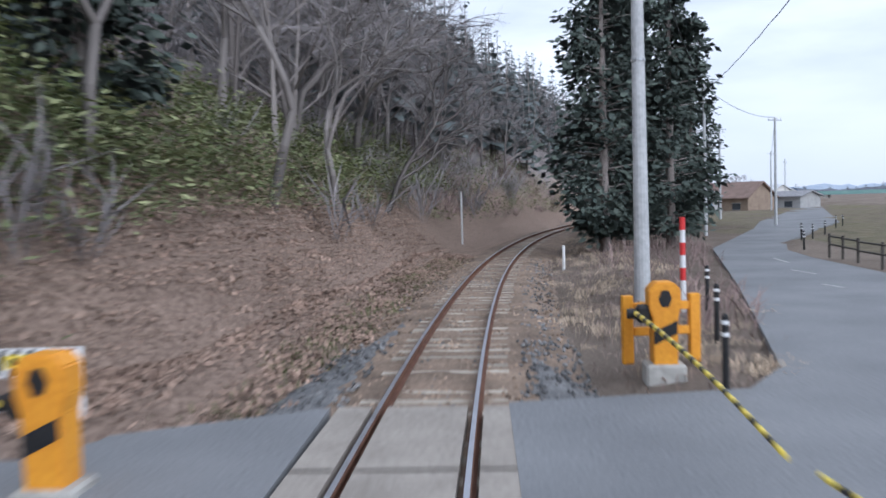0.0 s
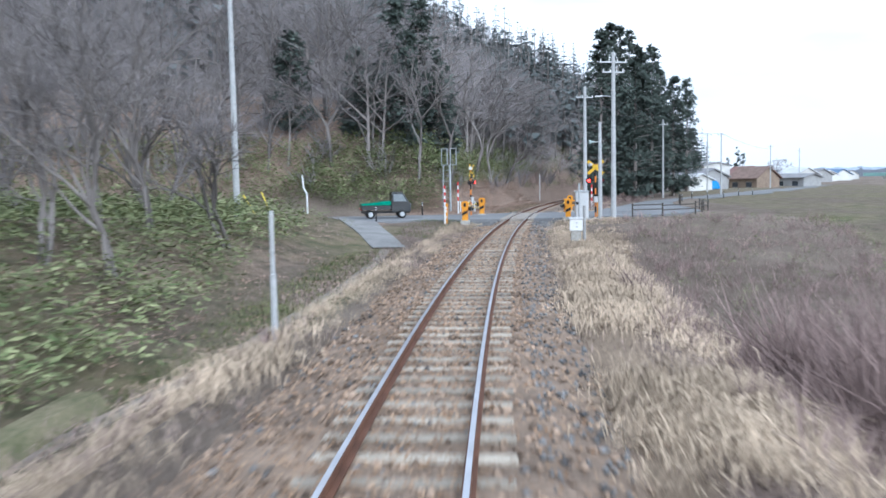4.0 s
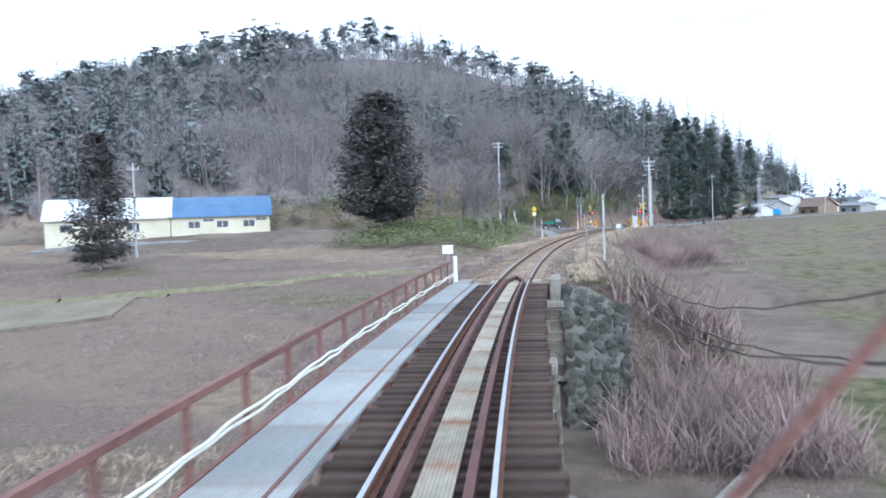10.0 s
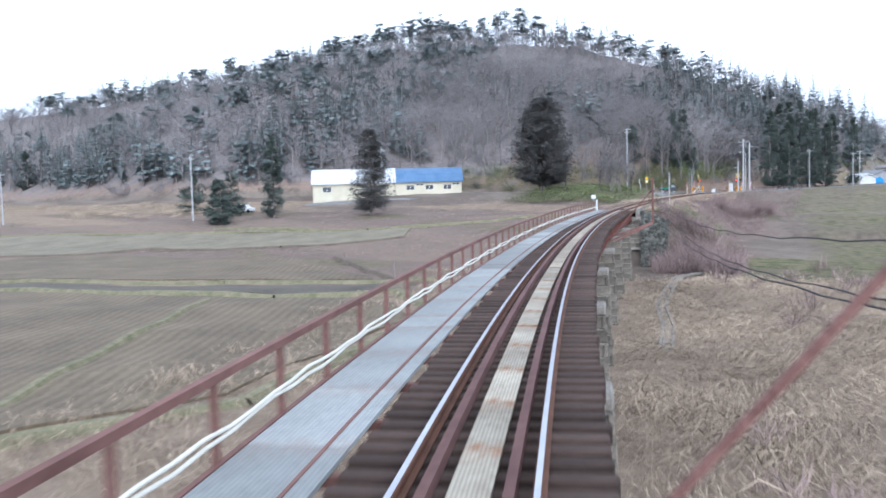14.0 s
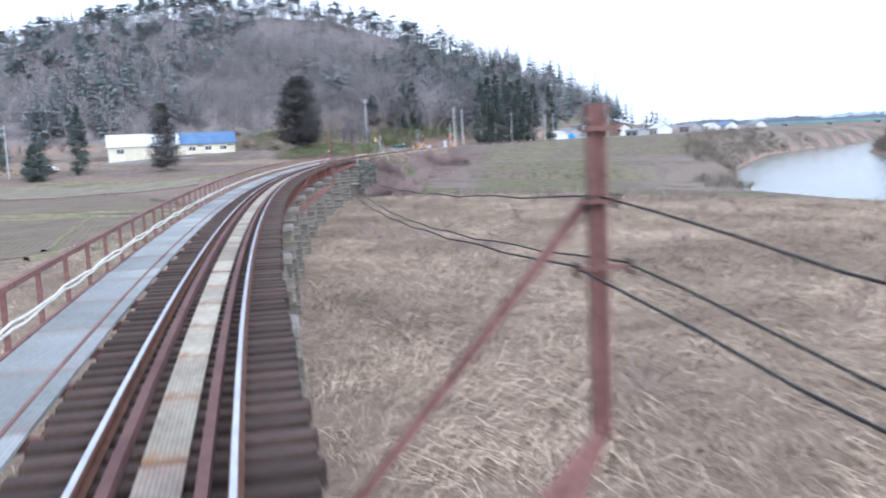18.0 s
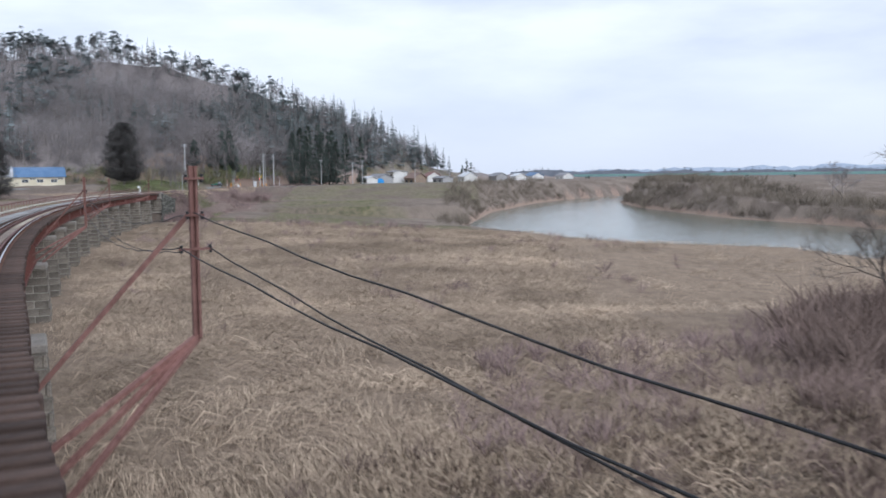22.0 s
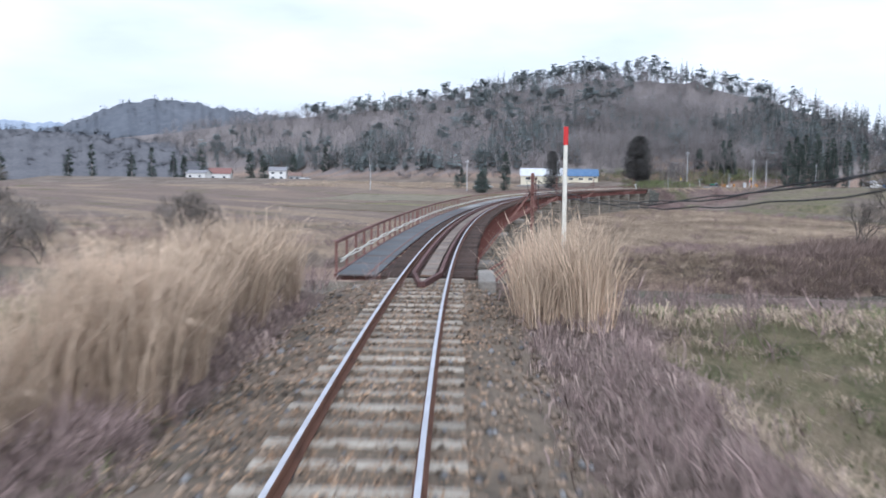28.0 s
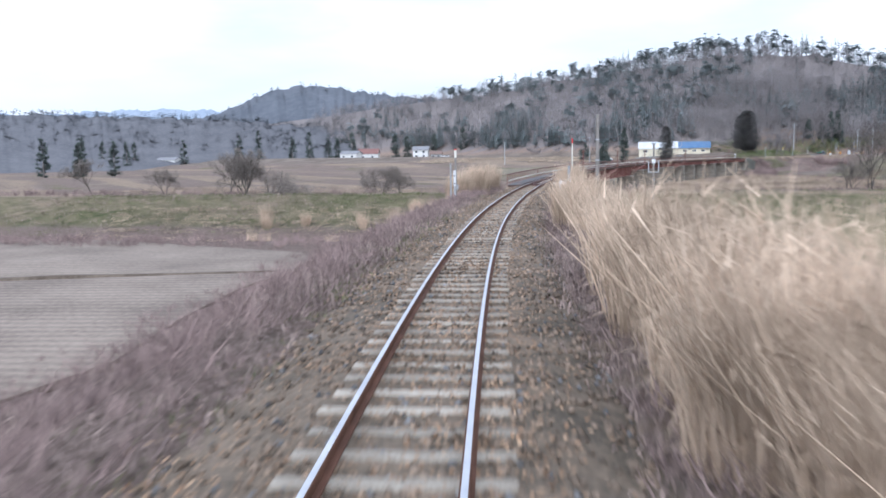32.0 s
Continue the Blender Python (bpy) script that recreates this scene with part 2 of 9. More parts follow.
SASA = stuff_mat("bamboo_grass", (0.09, 0.125, 0.05), (0.33, 0.345, 0.18), patch=0.4, soft=0.3)
LEAF = stuff_mat("fallen_leaves", (0.26, 0.175, 0.135), (0.56, 0.4, 0.31), patch=0.4)
BRUSH = stuff_mat("purple_brown_brush", (0.15, 0.108, 0.098), (0.42, 0.312, 0.287), patch=0.2)
GRASS = stuff_mat("green_grass", (0.08, 0.1, 0.04), (0.25, 0.25, 0.13), patch=0.3)

# ---- the line of the track ----
STEP = 0.5
SS = np.arange(-119.0, 419.5, STEP)
_kap = np.interp(SS, np.arange(-120, 421, 20), BEND) * 1e-3
TH = np.concatenate([[0], np.cumsum((_kap[1:] + _kap[:-1]) / 2 * STEP)])
_i0 = int(round(119 / STEP))
TH -= TH[_i0]
_dx, _dy = np.sin(TH), -np.cos(TH)
MX = np.concatenate([[0], np.cumsum((_dx[1:] + _dx[:-1]) / 2 * STEP)])
MY = np.concatenate([[0], np.cumsum((_dy[1:] + _dy[:-1]) / 2 * STEP)])
MX -= MX[_i0]
MY -= MY[_i0]
B0, B1 = 100.0, 318.0   # the bridge, from abutment to abutment


def at(s, l=0.0, z=0.0):
    """The place s metres along the track, l metres to the right of its middle (looking back along it)."""
    th = float(np.interp(s, SS, TH))
    return Vector((float(np.interp(s, SS, MX)) + l * math.cos(th), float(np.interp(s, SS, MY)) + l * math.sin(th), z))


def heading(s):
    return float(np.interp(s, SS, TH))


def along(s, l=0.0, z=0.0):
    """A pose at that place: local x across to the right, local y back along the track (towards smaller s)."""
    return Matrix.Translation(at(s, l, z)) @ Matrix.Rotation(heading(s), 4, "Z")


def rel(x, y):
    """Track places (s, l) of arrays of world points."""
    x, y = np.ravel(x).astype(np.float32), np.ravel(y).astype(np.float32)
    s, l = np.empty(len(x)), np.empty(len(x))
    for i in range(0, len(x), 4000):
        k = slice(i, i + 4000)
        j = ((x[k, None] - MX[None].astype(np.float32)) ** 2 + (y[k, None] - MY[None].astype(np.float32)) ** 2).argmin(1)
        s[k] = SS[j]
        l[k] = (x[k] - MX[j]) * np.cos(TH[j]) + (y[k] - MY[j]) * np.sin(TH[j])
    return s, l


# ---- mesh helpers ----
def link_mesh(name, verts, faces, material, parent=None, smooth=False):
    me = bpy.data.meshes.new(name)
    me.from_pydata([tuple(v) for v in verts], [], [tuple(f) for f in faces])
    for m in (material if isinstance(material, (list, tuple)) else [material]):
        me.materials.append(m)
    if smooth:
        me.shade_smooth()
    ob = new(name, me)
    if parent:
        ob.parent = parent
    return ob


def tri_mesh(name, v, f, material):
    """A large mesh of triangles from arrays."""
    me = bpy.data.meshes.new(name)
    me.vertices.add(len(v))
    me.vertices.foreach_set("co", np.ascontiguousarray(v, dtype=np.float32).ravel())
    me.loops.add(len(f) * 3)
    me.loops.foreach_set("vertex_index", np.ascontiguousarray(f, dtype=np.int32).ravel())
    me.polygons.add(len(f))
    me.polygons.foreach_set("loop_start", np.arange(0, len(f) * 3, 3, dtype=np.int32))
    me.update(calc_edges=True)
    me.materials.append(material)
    return new(name, me)


def part(name, bm, material, parent=None, label="", smooth=False):
    me = bpy.data.meshes.new(name)
    bm.to_mesh(me)
    bm.free()
    me.materials.append(material)
    if smooth:
        me.shade_smooth()
    ob = new(name, me)
    if parent:
        ob.parent = parent
    if label:
        ob["label"] = label
    return ob


def thing(name, m, label, category, group="", kind=""):
    ob = new(name)
    ob.matrix_world = m
    return tagged(ob, label, category, group, kind)


def box(bm, x, y, z, sx, sy, sz, bevel=0.0, m=None):
    """Adds a box with its middle at x, y, z."""
    r = bmesh.ops.create_cube(bm, size=1.0)
    vs = r["verts"]
    bmesh.ops.scale(bm, vec=(sx, sy, sz), verts=vs)
    if bevel:
        es = list({e for v in vs for e in v.link_edges})
        r = bmesh.ops.bevel(bm, geom=es, offset=bevel, segments=1, affect="EDGES")
        vs = list({v for f in r["faces"] for v in f.verts} | {v for v in vs if v.is_valid})
    bmesh.ops.translate(bm, vec=(x, y, z), verts=vs)
    if m is not None:
        bmesh.ops.transform(bm, matrix=m, verts=vs)
    return bm


def tube(bm, a, b, r0, r1=None, n=10, cap=True):
    """Adds a round bar from a to b."""
    a, b = Vector(a), Vector(b)
    d = b - a
    r = bmesh.ops.create_cone(bm, cap_ends=cap, segments=n, radius1=r0, radius2=r0 if r1 is None else r1, depth=d.length)
    bmesh.ops.transform(bm, matrix=Matrix.Translation((a + b) / 2) @ d.to_track_quat("Z", "Y").to_matrix().to_4x4(), verts=r["verts"])
    return bm


def bar(bm, a, b, w, h):
    """Adds a square bar from a to b."""
    a, b = Vector(a), Vector(b)
    d = b - a
    r = bmesh.ops.create_cube(bm, size=1.0)
    bmesh.ops.scale(bm, vec=(w, h, d.length), verts=r["verts"])
    bmesh.ops.transform(bm, matrix=Matrix.Translation((a + b) / 2) @ d.to_track_quat("Z", "Y").to_matrix().to_4x4(), verts=r["verts"])
    return bm


def nb():
    return bmesh.new()


def sweep(profile, s0, s1, step=2.0, closed=True):
    """A profile of (l, z) points carried along the track: vertices and faces in world places."""
    n = max(2, int(round((s1 - s0) / step)) + 1)
    v, f, k = [], [], len(profile)
    for s in np.linspace(s0, s1, n):
        v += [at(s, l, z) for l, z in profile]
    for i in range(n - 1):
        for j in range(k if closed else k - 1):
            a, b = i * k + j, i * k + (j + 1) % k
            f.append((a, b, b + k, a + k))
    if closed:
        f += [tuple(range(k))[::-1], tuple(range((n - 1) * k, n * k))]
    return v, f


def cable(name, points, r, material, parent=None, sag=0.0):
    """A hanging cable through points, sagging between them."""
    cu = bpy.data.curves.new(name, "CURVE")
    cu.dimensions, cu.bevel_depth, cu.bevel_resolution = "3D", r, 1
    pts = []
    for a, b in zip(points[:-1], points[1:]):
        a, b = Vector(a), Vector(b)
        for i in range(40):
            u = i / 40
            p = a.lerp(b, u)
            p.z -= 4 * sag * u * (1 - u) + 0.018 * math.sin(i * 1.9 + a.x) * (i > 0)
            pts.append(p)
    pts.append(Vector(points[-1]))
    sp = cu.splines.new("POLY")
    sp.points.add(len(pts) - 1)
    for q, p in zip(sp.points, pts):
        q.co = (*p, 1)
    cu.materials.append(material)
    ob = new(name, cu)
    if parent:
        ob.parent = parent
    return ob


# ---- the lie of the land ----
NEAR_BANK = [(190, 300), (137, 182), (111, 131), (94, 88), (73, -3), (66, -72), (83, -112), (92, -126), (111, -137), (117, -160), (112, -190),
             (105, -208), (98, -219), (89, -228), (86, -233), (77, -237), (67, -241), (64, -246), (58, -250), (41, -254), (36, -259), (0, -268), (-70, -300), (-200, -330)]
FAR_BANK = [(-200, -375), (-50, -328), (20, -300), (60, -283), (77, -276), (86, -268), (94, -264), (120, -262), (150, -248), (168, -220), (165, -170),
            (146, -118), (140, -85), (128, -50), (121, 20), (124, 80), (150, 165), (210, 290)]
RIVER = np.array(NEAR_BANK + FAR_BANK, float)
WATER_Z = -8.0
_fs = [(float(np.interp(s, SS, MX)) - 4.2 * math.cos(heading(s)), float(np.interp(s, SS, MY)) - 4.2 * math.sin(heading(s))) for s in range(-118, -11, 8)]
FOOT = [(200, 700), (60, 300)] + _fs + [(-6.5, 9), (-14, 8.5), (-24, 7), (-32, -2), (-44, -13), (-70, -24), (-110, -28), (-160, -12), (-240, 32), (-345, 62), (-500, 80), (-800, 110), (-800, 700)]
FOOT = np.array(FOOT, float)
ROAD_R = [(1.05, 0.1), (4.4, 0.9), (6.2, 2.4), (8.6, 3.8), (11.0, 6.4), (12.6, 11), (12.7, 19), (12.4, 26), (12.9, 33), (13.7, 38), (16, 45), (23.5, 60.5), (30.5, 75), (46, 118), (72, 190), (68, 192), (41, 119), (25.5, 80), (20, 63.5), (11.2, 40.5), (7.7, 24.5), (6.2, 18), (4.8, 12.1), (4.0, 10.8), (1.05, 10.3)]
ROAD_L = [(-1.05, 10.2), (-5, 8.2), (-11.5, 7.4), (-19, 5.0), (-32, -4.5), (-48, -16), (-70, -27), (-72, -31), (-48, -20.5), (-32, -9.5), (-17, -2.6), (-13.5, -3.6), (-11, -3.5), (-8.4, -2.3), (-5.6, -0.5), (-1.05, 0.1)]
ROAD = np.array(ROAD_R + ROAD_L, float)
RIDGE = np.array([(40, 280, 12), (14, 235, 26), (-30, 205, 43), (-68, 180, 53), (-90, 155, 57), (-130, 150, 58), (-190, 152, 55), (-260, 150, 50), (-350, 150, 45), (-480, 150, 40), (-800, 200, 34)], float)


def seg_dist(x, y, poly, closed=True):
    best = np.full(x.shape, 1e9)
    wt = np.zeros(x.shape)
    n = len(poly)
    for i in range(n if closed else n - 1):
        a, b = poly[i], poly[(i + 1) % n]
        dx, dy = b[0] - a[0], b[1] - a[1]
        u = np.clip(((x - a[0]) * dx + (y - a[1]) * dy) / (dx * dx + dy * dy), 0, 1)
        d = np.hypot(x - a[0] - u * dx, y - a[1] - u * dy)
        if poly.shape[1] > 2:
            wt = np.where(d < best, a[2] + u * (b[2] - a[2]), wt)
        best = np.minimum(best, d)
    return best, wt


def inside(x, y, poly):
    r = np.zeros(x.shape, bool)
    n = len(poly)
    for i in range(n):
        (x0, y0), (x1, y1) = poly[i], poly[(i + 1) % n]
        if y0 == y1:
            continue
        r ^= ((y0 > y) != (y1 > y)) & (x < (x1 - x0) * (y - y0) / (y1 - y0) + x0)
    return r


def wobble(x, y, size, seed=0.0):
    """Smooth unevenness from a few crossed waves, about -1 to 1."""
    k = 6.283 / size
    return (np.sin(k * (x * 0.83 + y * 0.55) + seed) + np.sin(k * 1.7 * (x * -0.41 + y * 0.91) + 2.1 * seed) + np.sin(k * 2.9 * (x * 0.98 - y * 0.2) + 1.3 + seed) * 0.6) / 2.6


def land(x, y):
    """Height of the ground, and masks of what covers it, for arrays of places."""
    shape = np.shape(x)
    x, y = np.ravel(np.asarray(x, float)), np.ravel(np.asarray(y, float))
    s, l = rel(x, y)
    left = np.interp(y, [-420, -345, -330, -300, -240, -110, -95, -84, -66, -48, -30, -10, 10, 400], [-2.8, -3, -3, -5, -5, -5.2, -5.0, -4.2, -2.0, -1.0, 1.2, 0.7, 0.1, 0.2])
    right = np.interp(y, [-420, -345, -330, -300, -240, -110, -60, -30, -15, -6, 400], [-2.8, -3, -2.8, -5, -5, -5.2, -4.6, -3.2, -1.4, -0.08, 0.3])
    path = np.interp(y, [-90, -66, -46, -30, -20, -13, -5, 0], [-5.0, -2.8, -1.9, -1.2, -0.9, -0.7, -0.25, 0.0])
    k = np.clip((-l - 6.5) / 7.0, 0, 1)
    left = np.where((y < 0) & (y > -90) & (l < 0), np.minimum(left, path + (left - path) * k * k * (3 - 2 * k)), left)
    w = np.clip((l + 3) / 6, 0, 1)
    h = left * (1 - w) + right * w
    h += wobble(x, y, 17) * 0.18 * np.clip(np.abs(l) / 12, 0, 1)
    # levee along the far side of the river
    lev = np.interp(s + 1.5 * np.sin(l / 25), [300, 308, 317, 321.5, 331, 336], [-9, -4.6, -0.75, -0.65, -2.7, -9])
    h = np.where(s > 300, np.maximum(h, lev), h)
    flat = np.clip((s - 334) / 5, 0, 1) * np.clip((-l - 5.5) / 2.5, 0, 1)
    h = np.where(s > 330, np.maximum(h, -9 + flat * 6.52), h)
    # embankment with its quarter cones at the abutments
    gap = np.clip(np.minimum(s - B0 + 0.9, B1 + 0.9 - s), 0, None)
    out = np.hypot(np.clip(np.abs(l) - np.where((l < 0) & (s < 60), 2.8, 3.4), 0, None), np.clip(gap, 0, None) * 5.0)
    h = np.maximum(h, -0.2 - out / 1.6)
    # cutting for the ballast bed
    cut = np.interp(np.abs(l), [0, 1.7, 2.6, 3.6, 5.0], [-0.6, -0.55, -0.24, -0.1, 3.0])
    h = np.where((s < B0 - 1) | (s > B1 + 1), np.minimum(h, cut), h)
    # the straw plain falls gently to the far reach of the river
    rv, _ = seg_dist(x, y, RIVER)
    inr = inside(x, y, RIVER)
    near = (l > 8) & (x < 135) & (s > 60) & ~inr
    h = np.where(near, np.minimum(h, np.maximum(-7.8 + 0.055 * rv, -7.8 + (-190 - y) * 0.12)), h)
    # hill
    d, _ = seg_dist(x, y, FOOT)
    ins = inside(x, y, FOOT)
    rd, rz = seg_dist(x, y, RIDGE, False)
    rise = rz * (d / (d + rd + 1e-6)) ** 0.8 + np.clip(d, 0, 6) * 0.28 + wobble(x, y, 45, 1.0) * 1.6 * np.clip(d / 30, 0, 1)
    h = np.where(ins, h + np.maximum(rise, 0), h)
    # far side of the valley rises a little
    # river bed
    bed = np.where(inr, -8.3 - np.clip(rv, 0, 4) * 0.4, -8.3 + rv * 0.95 + wobble(x, y, 9, 2.0) * 0.5)
    h = np.minimum(h, bed)
    h = np.where(inside(x, y, ROAD), np.minimum(h, -0.14), h)
    hill = np.where(ins, np.clip(d / 4, 0, 1), 0.0)
    plainy = ((s > 112) & (s < 330) & ~ins) * np.clip(rv / 3, 0, 1)
    return h.reshape(shape), s.reshape(shape), l.reshape(shape), hill.reshape(shape), plainy.reshape(shape), np.where(inr, -rv, rv).reshape(shape)


def ground_z(x, y):
    return land(np.array([x], float), np.array([y], float))[0][0]

# ---- ground: one sheet to the horizon ----
def spread(lo, hi, step, far, n):
    mid = np.arange(lo, hi + step / 2, step)
    g = np.geomspace(step * 1.5, far, n)
    return np.concatenate([lo - np.cumsum(np.diff(np.concatenate([[0], g])))[::-1], mid, hi + np.cumsum(np.diff(np.concatenate([[0], g])))])


def build_ground():
    gx, gy = spread(-70, 140, 1.3, 3800, 46), spread(-398, 36, 1.3, 3800, 46)
    X, Y = np.meshgrid(gx, gy)
    h, s, l, hill, plainy, rv = land(X, Y)
    v = np.stack([X.ravel(), Y.ravel(), h.ravel()], 1)
    ny, nx = X.shape
    i = np.arange(ny * nx).reshape(ny, nx)
    f = np.stack([i[:-1, :-1].ravel(), i[:-1, 1:].ravel(), i[1:, 1:].ravel(), i[1:, :-1].ravel()], 1)
    me = bpy.data.meshes.new("ground")
    me.vertices.add(len(v))
    me.vertices.foreach_set("co", v.astype(np.float32).ravel())
    me.loops.add(f.size)
    me.loops.foreach_set("vertex_index", f.astype(np.int32).ravel())
    me.polygons.add(len(f))
    me.polygons.foreach_set("loop_start", np.arange(0, f.size, 4, dtype=np.int32))
    me.update(calc_edges=True)
    me.shade_smooth()
    # cover: green turf, dry straw, leaf litter
    x, y, s, l, rv, hl, pl = (a.ravel() for a in (X, Y, s, l, rv, hill, plainy))
    hz = h.ravel()
    green = np.zeros(len(x))
    green = np.maximum(green, 0.6 * np.clip((l - 14) / 6, 0, 1) * np.clip((112 - s) / 8, 0, 1) * np.clip((s - 25) / 12, 0, 1) * np.clip((60 - x) / 18, 0, 1) * (y < -30) * 0.78)
    green = np.maximum(green, np.clip((np.where(l < 0, 332, 337) - s) / 2, 0, 1) * np.clip((s - 319.5) / 2, 0, 1) * (np.abs(l) > 4.5) * 0.48)
    green = np.maximum(green, ((l < -3) & (l > -7) & (s > 14) & (s < 70)) * 0.45)
    green = np.maximum(green, ((y > -30) & (x > 16) & (x < 70)) * 0.38)
    straw = pl * np.clip((rv - 1.5) / 3, 0, 1)
    straw = np.where((l < -14) & (s > 112) & (s < 215), 0.25, straw)
    for poly in STUBBLES:
        d_ = seg_dist(x, y, poly)[0] * np.where(inside(x, y, poly), 1, -1)
        straw = np.maximum(straw, np.clip(0.5 + d_ / 3.0, 0, 0.9))
    weed = ((s > 318) & (np.abs(l) > 1.8) & (np.abs(l) < np.where(s > np.where(l < 0, 331, 337), 10, 4.5))) * 1.0
    weed = np.maximum(weed, ((s > np.where(l < 0, 330.5, 337.5)) & (s < 342) & (np.abs(l) > 3)) * 1.0)
    weed = np.maximum(weed, (s > 26) & (s < 108) & (l > 3.4) & (l < 12 + 3 * np.sin(s / 7)))
    weed = np.maximum(weed, (s > 44) & (s < 108) & (l < -3.2) & (l > -11 + 2 * np.sin(s / 5)))
    green = np.maximum(green, ((s > 92) & (s < 116) & (l > 9) & (l < 60)) * 0.5)
    weed = np.maximum(weed, ((s > 60) & (s < 112) & (l < -14)) * 0.42)
    straw = np.maximum(straw, ((s > 8) & (s < 60) & (l > 2) & (l < 5.5)) * 0.9)
    weed = np.maximum(weed, ((s > 292) & (s < 319) & (np.abs(l) > 2.5) & (np.abs(l) < 30)) * 1.0)
    weed = np.maximum(weed, ((s > 337.5) & (s < 376) & (l > 8) & (l < 26)) * 1.0)
    weed = np.maximum(weed, ((s > 333) & (s < 345) & (l < -8) & (l > -45)) * 1.0)
    reedy = (s > np.where(l > 5.5, 363, 374)) & (s < 396) & (l > 2.8) & (l < 13)
    straw, weed = np.where(reedy, 0.95, straw), np.where(reedy, 0.0, weed)
    litter = np.maximum(hl, ((s < -4) & (l < -2.0) & (l > -8)) * 1.0)
    litter = np.maximum(litter, np.clip((2.5 - rv) / 2, 0, 1) * (rv > -3) * 0.8)
    litter = np.maximum(litter, ((s > 1) & (s < 50) & (l < -7.5) & (l > -18)) * 0.35)
    green = np.maximum(green, ((s > 3) & (s < 50) & (l < -5.5) & (l > -18)) * 0.42)
    litter = np.maximum(litter, ((x > 84) & (x < 112) & (y > -245) & (y < -200) & (rv < 16)) * 0.9)
    wood = np.clip((hl - 0.9) * 10, 0, 1) * ((x < -42) | (y > 22))
    far_left = (s > 42) & (s < 235) & (l < np.where(s < 112, -9, -13)) & (hl < 0.1) & (y < -38)
    band = np.sin((y + 0.3 * x) / 5.5 + 0.8 * np.sin(x / 23)) + 0.6 * np.sin((y + 0.34 * x) / 2.3 + 1.0)
    straw = np.where(far_left, np.maximum(straw, 0.3 + 0.3 * band), straw)
    weed = np.where(far_left, np.maximum(weed, 0.38 - 0.3 * band), weed)
    green = np.where(far_left, np.maximum(green, 0.12 - 0.16 * band), green)
    straw = np.maximum(straw, ((x < -66) & (x > -190) & (y > -64) & (y < -36)) * 0.6)
    w2 = me.color_attributes.new("wood", "FLOAT_COLOR", "POINT")
    w2.data.foreach_set("color", np.stack([wood] * 4, 1).astype(np.float32).ravel())
    col = me.color_attributes.new("cover", "FLOAT_COLOR", "POINT")
    col.data.foreach_set("color", np.stack([green, straw, litter, weed], 1).astype(np.float32).ravel())
    m = bpy.data.materials.new("earth_and_turf")
    m.use_nodes = True
    n, lk = m.node_tree.nodes, m.node_tree.links
    b = n["Principled BSDF"]
    b.inputs["Roughness"].default_value, b.inputs["Specular IOR Level"].default_value = 0.95, 0.1
    g = n.new("ShaderNodeNewGeometry")
    at_ = n.new("ShaderNodeVertexColor")
    at_.layer_name = "cover"
    sp = n.new("ShaderNodeSeparateColor")
    lk.new(at_.outputs["Color"], sp.inputs[0])

    def noise_tex(scale, detail=5, rough=0.6):
        t = n.new("ShaderNodeTexNoise")
        t.inputs["Scale"].default_value, t.inputs["Detail"].default_value, t.inputs["Roughness"].default_value = scale, detail, rough
        lk.new(g.outputs["Position"], t.inputs["Vector"])
        return t.outputs["Fac"]

    def span(v, a, c):
        r = n.new("ShaderNodeMapRange")
        r.inputs["From Min"].default_value, r.inputs["From Max"].default_value = a, c
        lk.new(v, r.inputs["Value"])
        return r.outputs["Result"]

    def mixed(fac, a, c):
        x_ = n.new("ShaderNodeMix")
        x_.data_type = "RGBA"
        lk.new(fac, x_.inputs[0])
        for k, q in ((6, a), (7, c)):
            if isinstance(q, tuple):
                x_.inputs[k].default_value = (*q, 1)
            else:
                lk.new(q, x_.inputs[k])
        return x_.outputs[2]

    def fuzzy(mask, nz):
        a_ = n.new("ShaderNodeMath")
        a_.operation = "ADD"
        lk.new(mask, a_.inputs[0])
        lk.new(nz, a_.inputs[1])
        return span(a_.outputs[0], 0.75, 1.05)

    n1, n2, n3 = noise_tex(0.09), noise_tex(0.9, 6), noise_tex(9.0, 4)
    soil = mixed(span(n2, 0.35, 0.65), (0.13, 0.105, 0.088), (0.24, 0.198, 0.165))
    soil = mixed(span(n3, 0.35, 0.7), soil, (0.185, 0.152, 0.126))
    soil = mixed(span(n1, 0.45, 0.6), soil, (0.26, 0.218, 0.182))
    turf = mixed(span(n2, 0.35, 0.6), (0.085, 0.1, 0.045), (0.22, 0.195, 0.12))
    straw_c = mixed(span(n2, 0.3, 0.7), (0.17, 0.13, 0.1), (0.4, 0.315, 0.235))
    straw_c = mixed(span(n3, 0.35, 0.7), straw_c, (0.33, 0.26, 0.195))
    leaf_c = mixed(span(n3, 0.35, 0.65), (0.23, 0.17, 0.138), (0.42, 0.32, 0.26))
    c = mixed(fuzzy(sp.outputs[1], n2), soil, straw_c)
    c = mixed(fuzzy(sp.outputs[2], n2), c, leaf_c)
    at2 = n.new("ShaderNodeVertexColor")
    at2.layer_name = "wood"
    sp2 = n.new("ShaderNodeSeparateColor")
    lk.new(at2.outputs["Color"], sp2.inputs[0])
    c = mixed(sp2.outputs[0], c, mixed(span(n2, 0.3, 0.7), (0.2, 0.178, 0.172), (0.32, 0.288, 0.28)))
    weed_c = mixed(span(n3, 0.3, 0.7), (0.115, 0.088, 0.076), (0.33, 0.258, 0.222))
    c = mixed(fuzzy(at_.outputs["Alpha"], n2), c, weed_c)
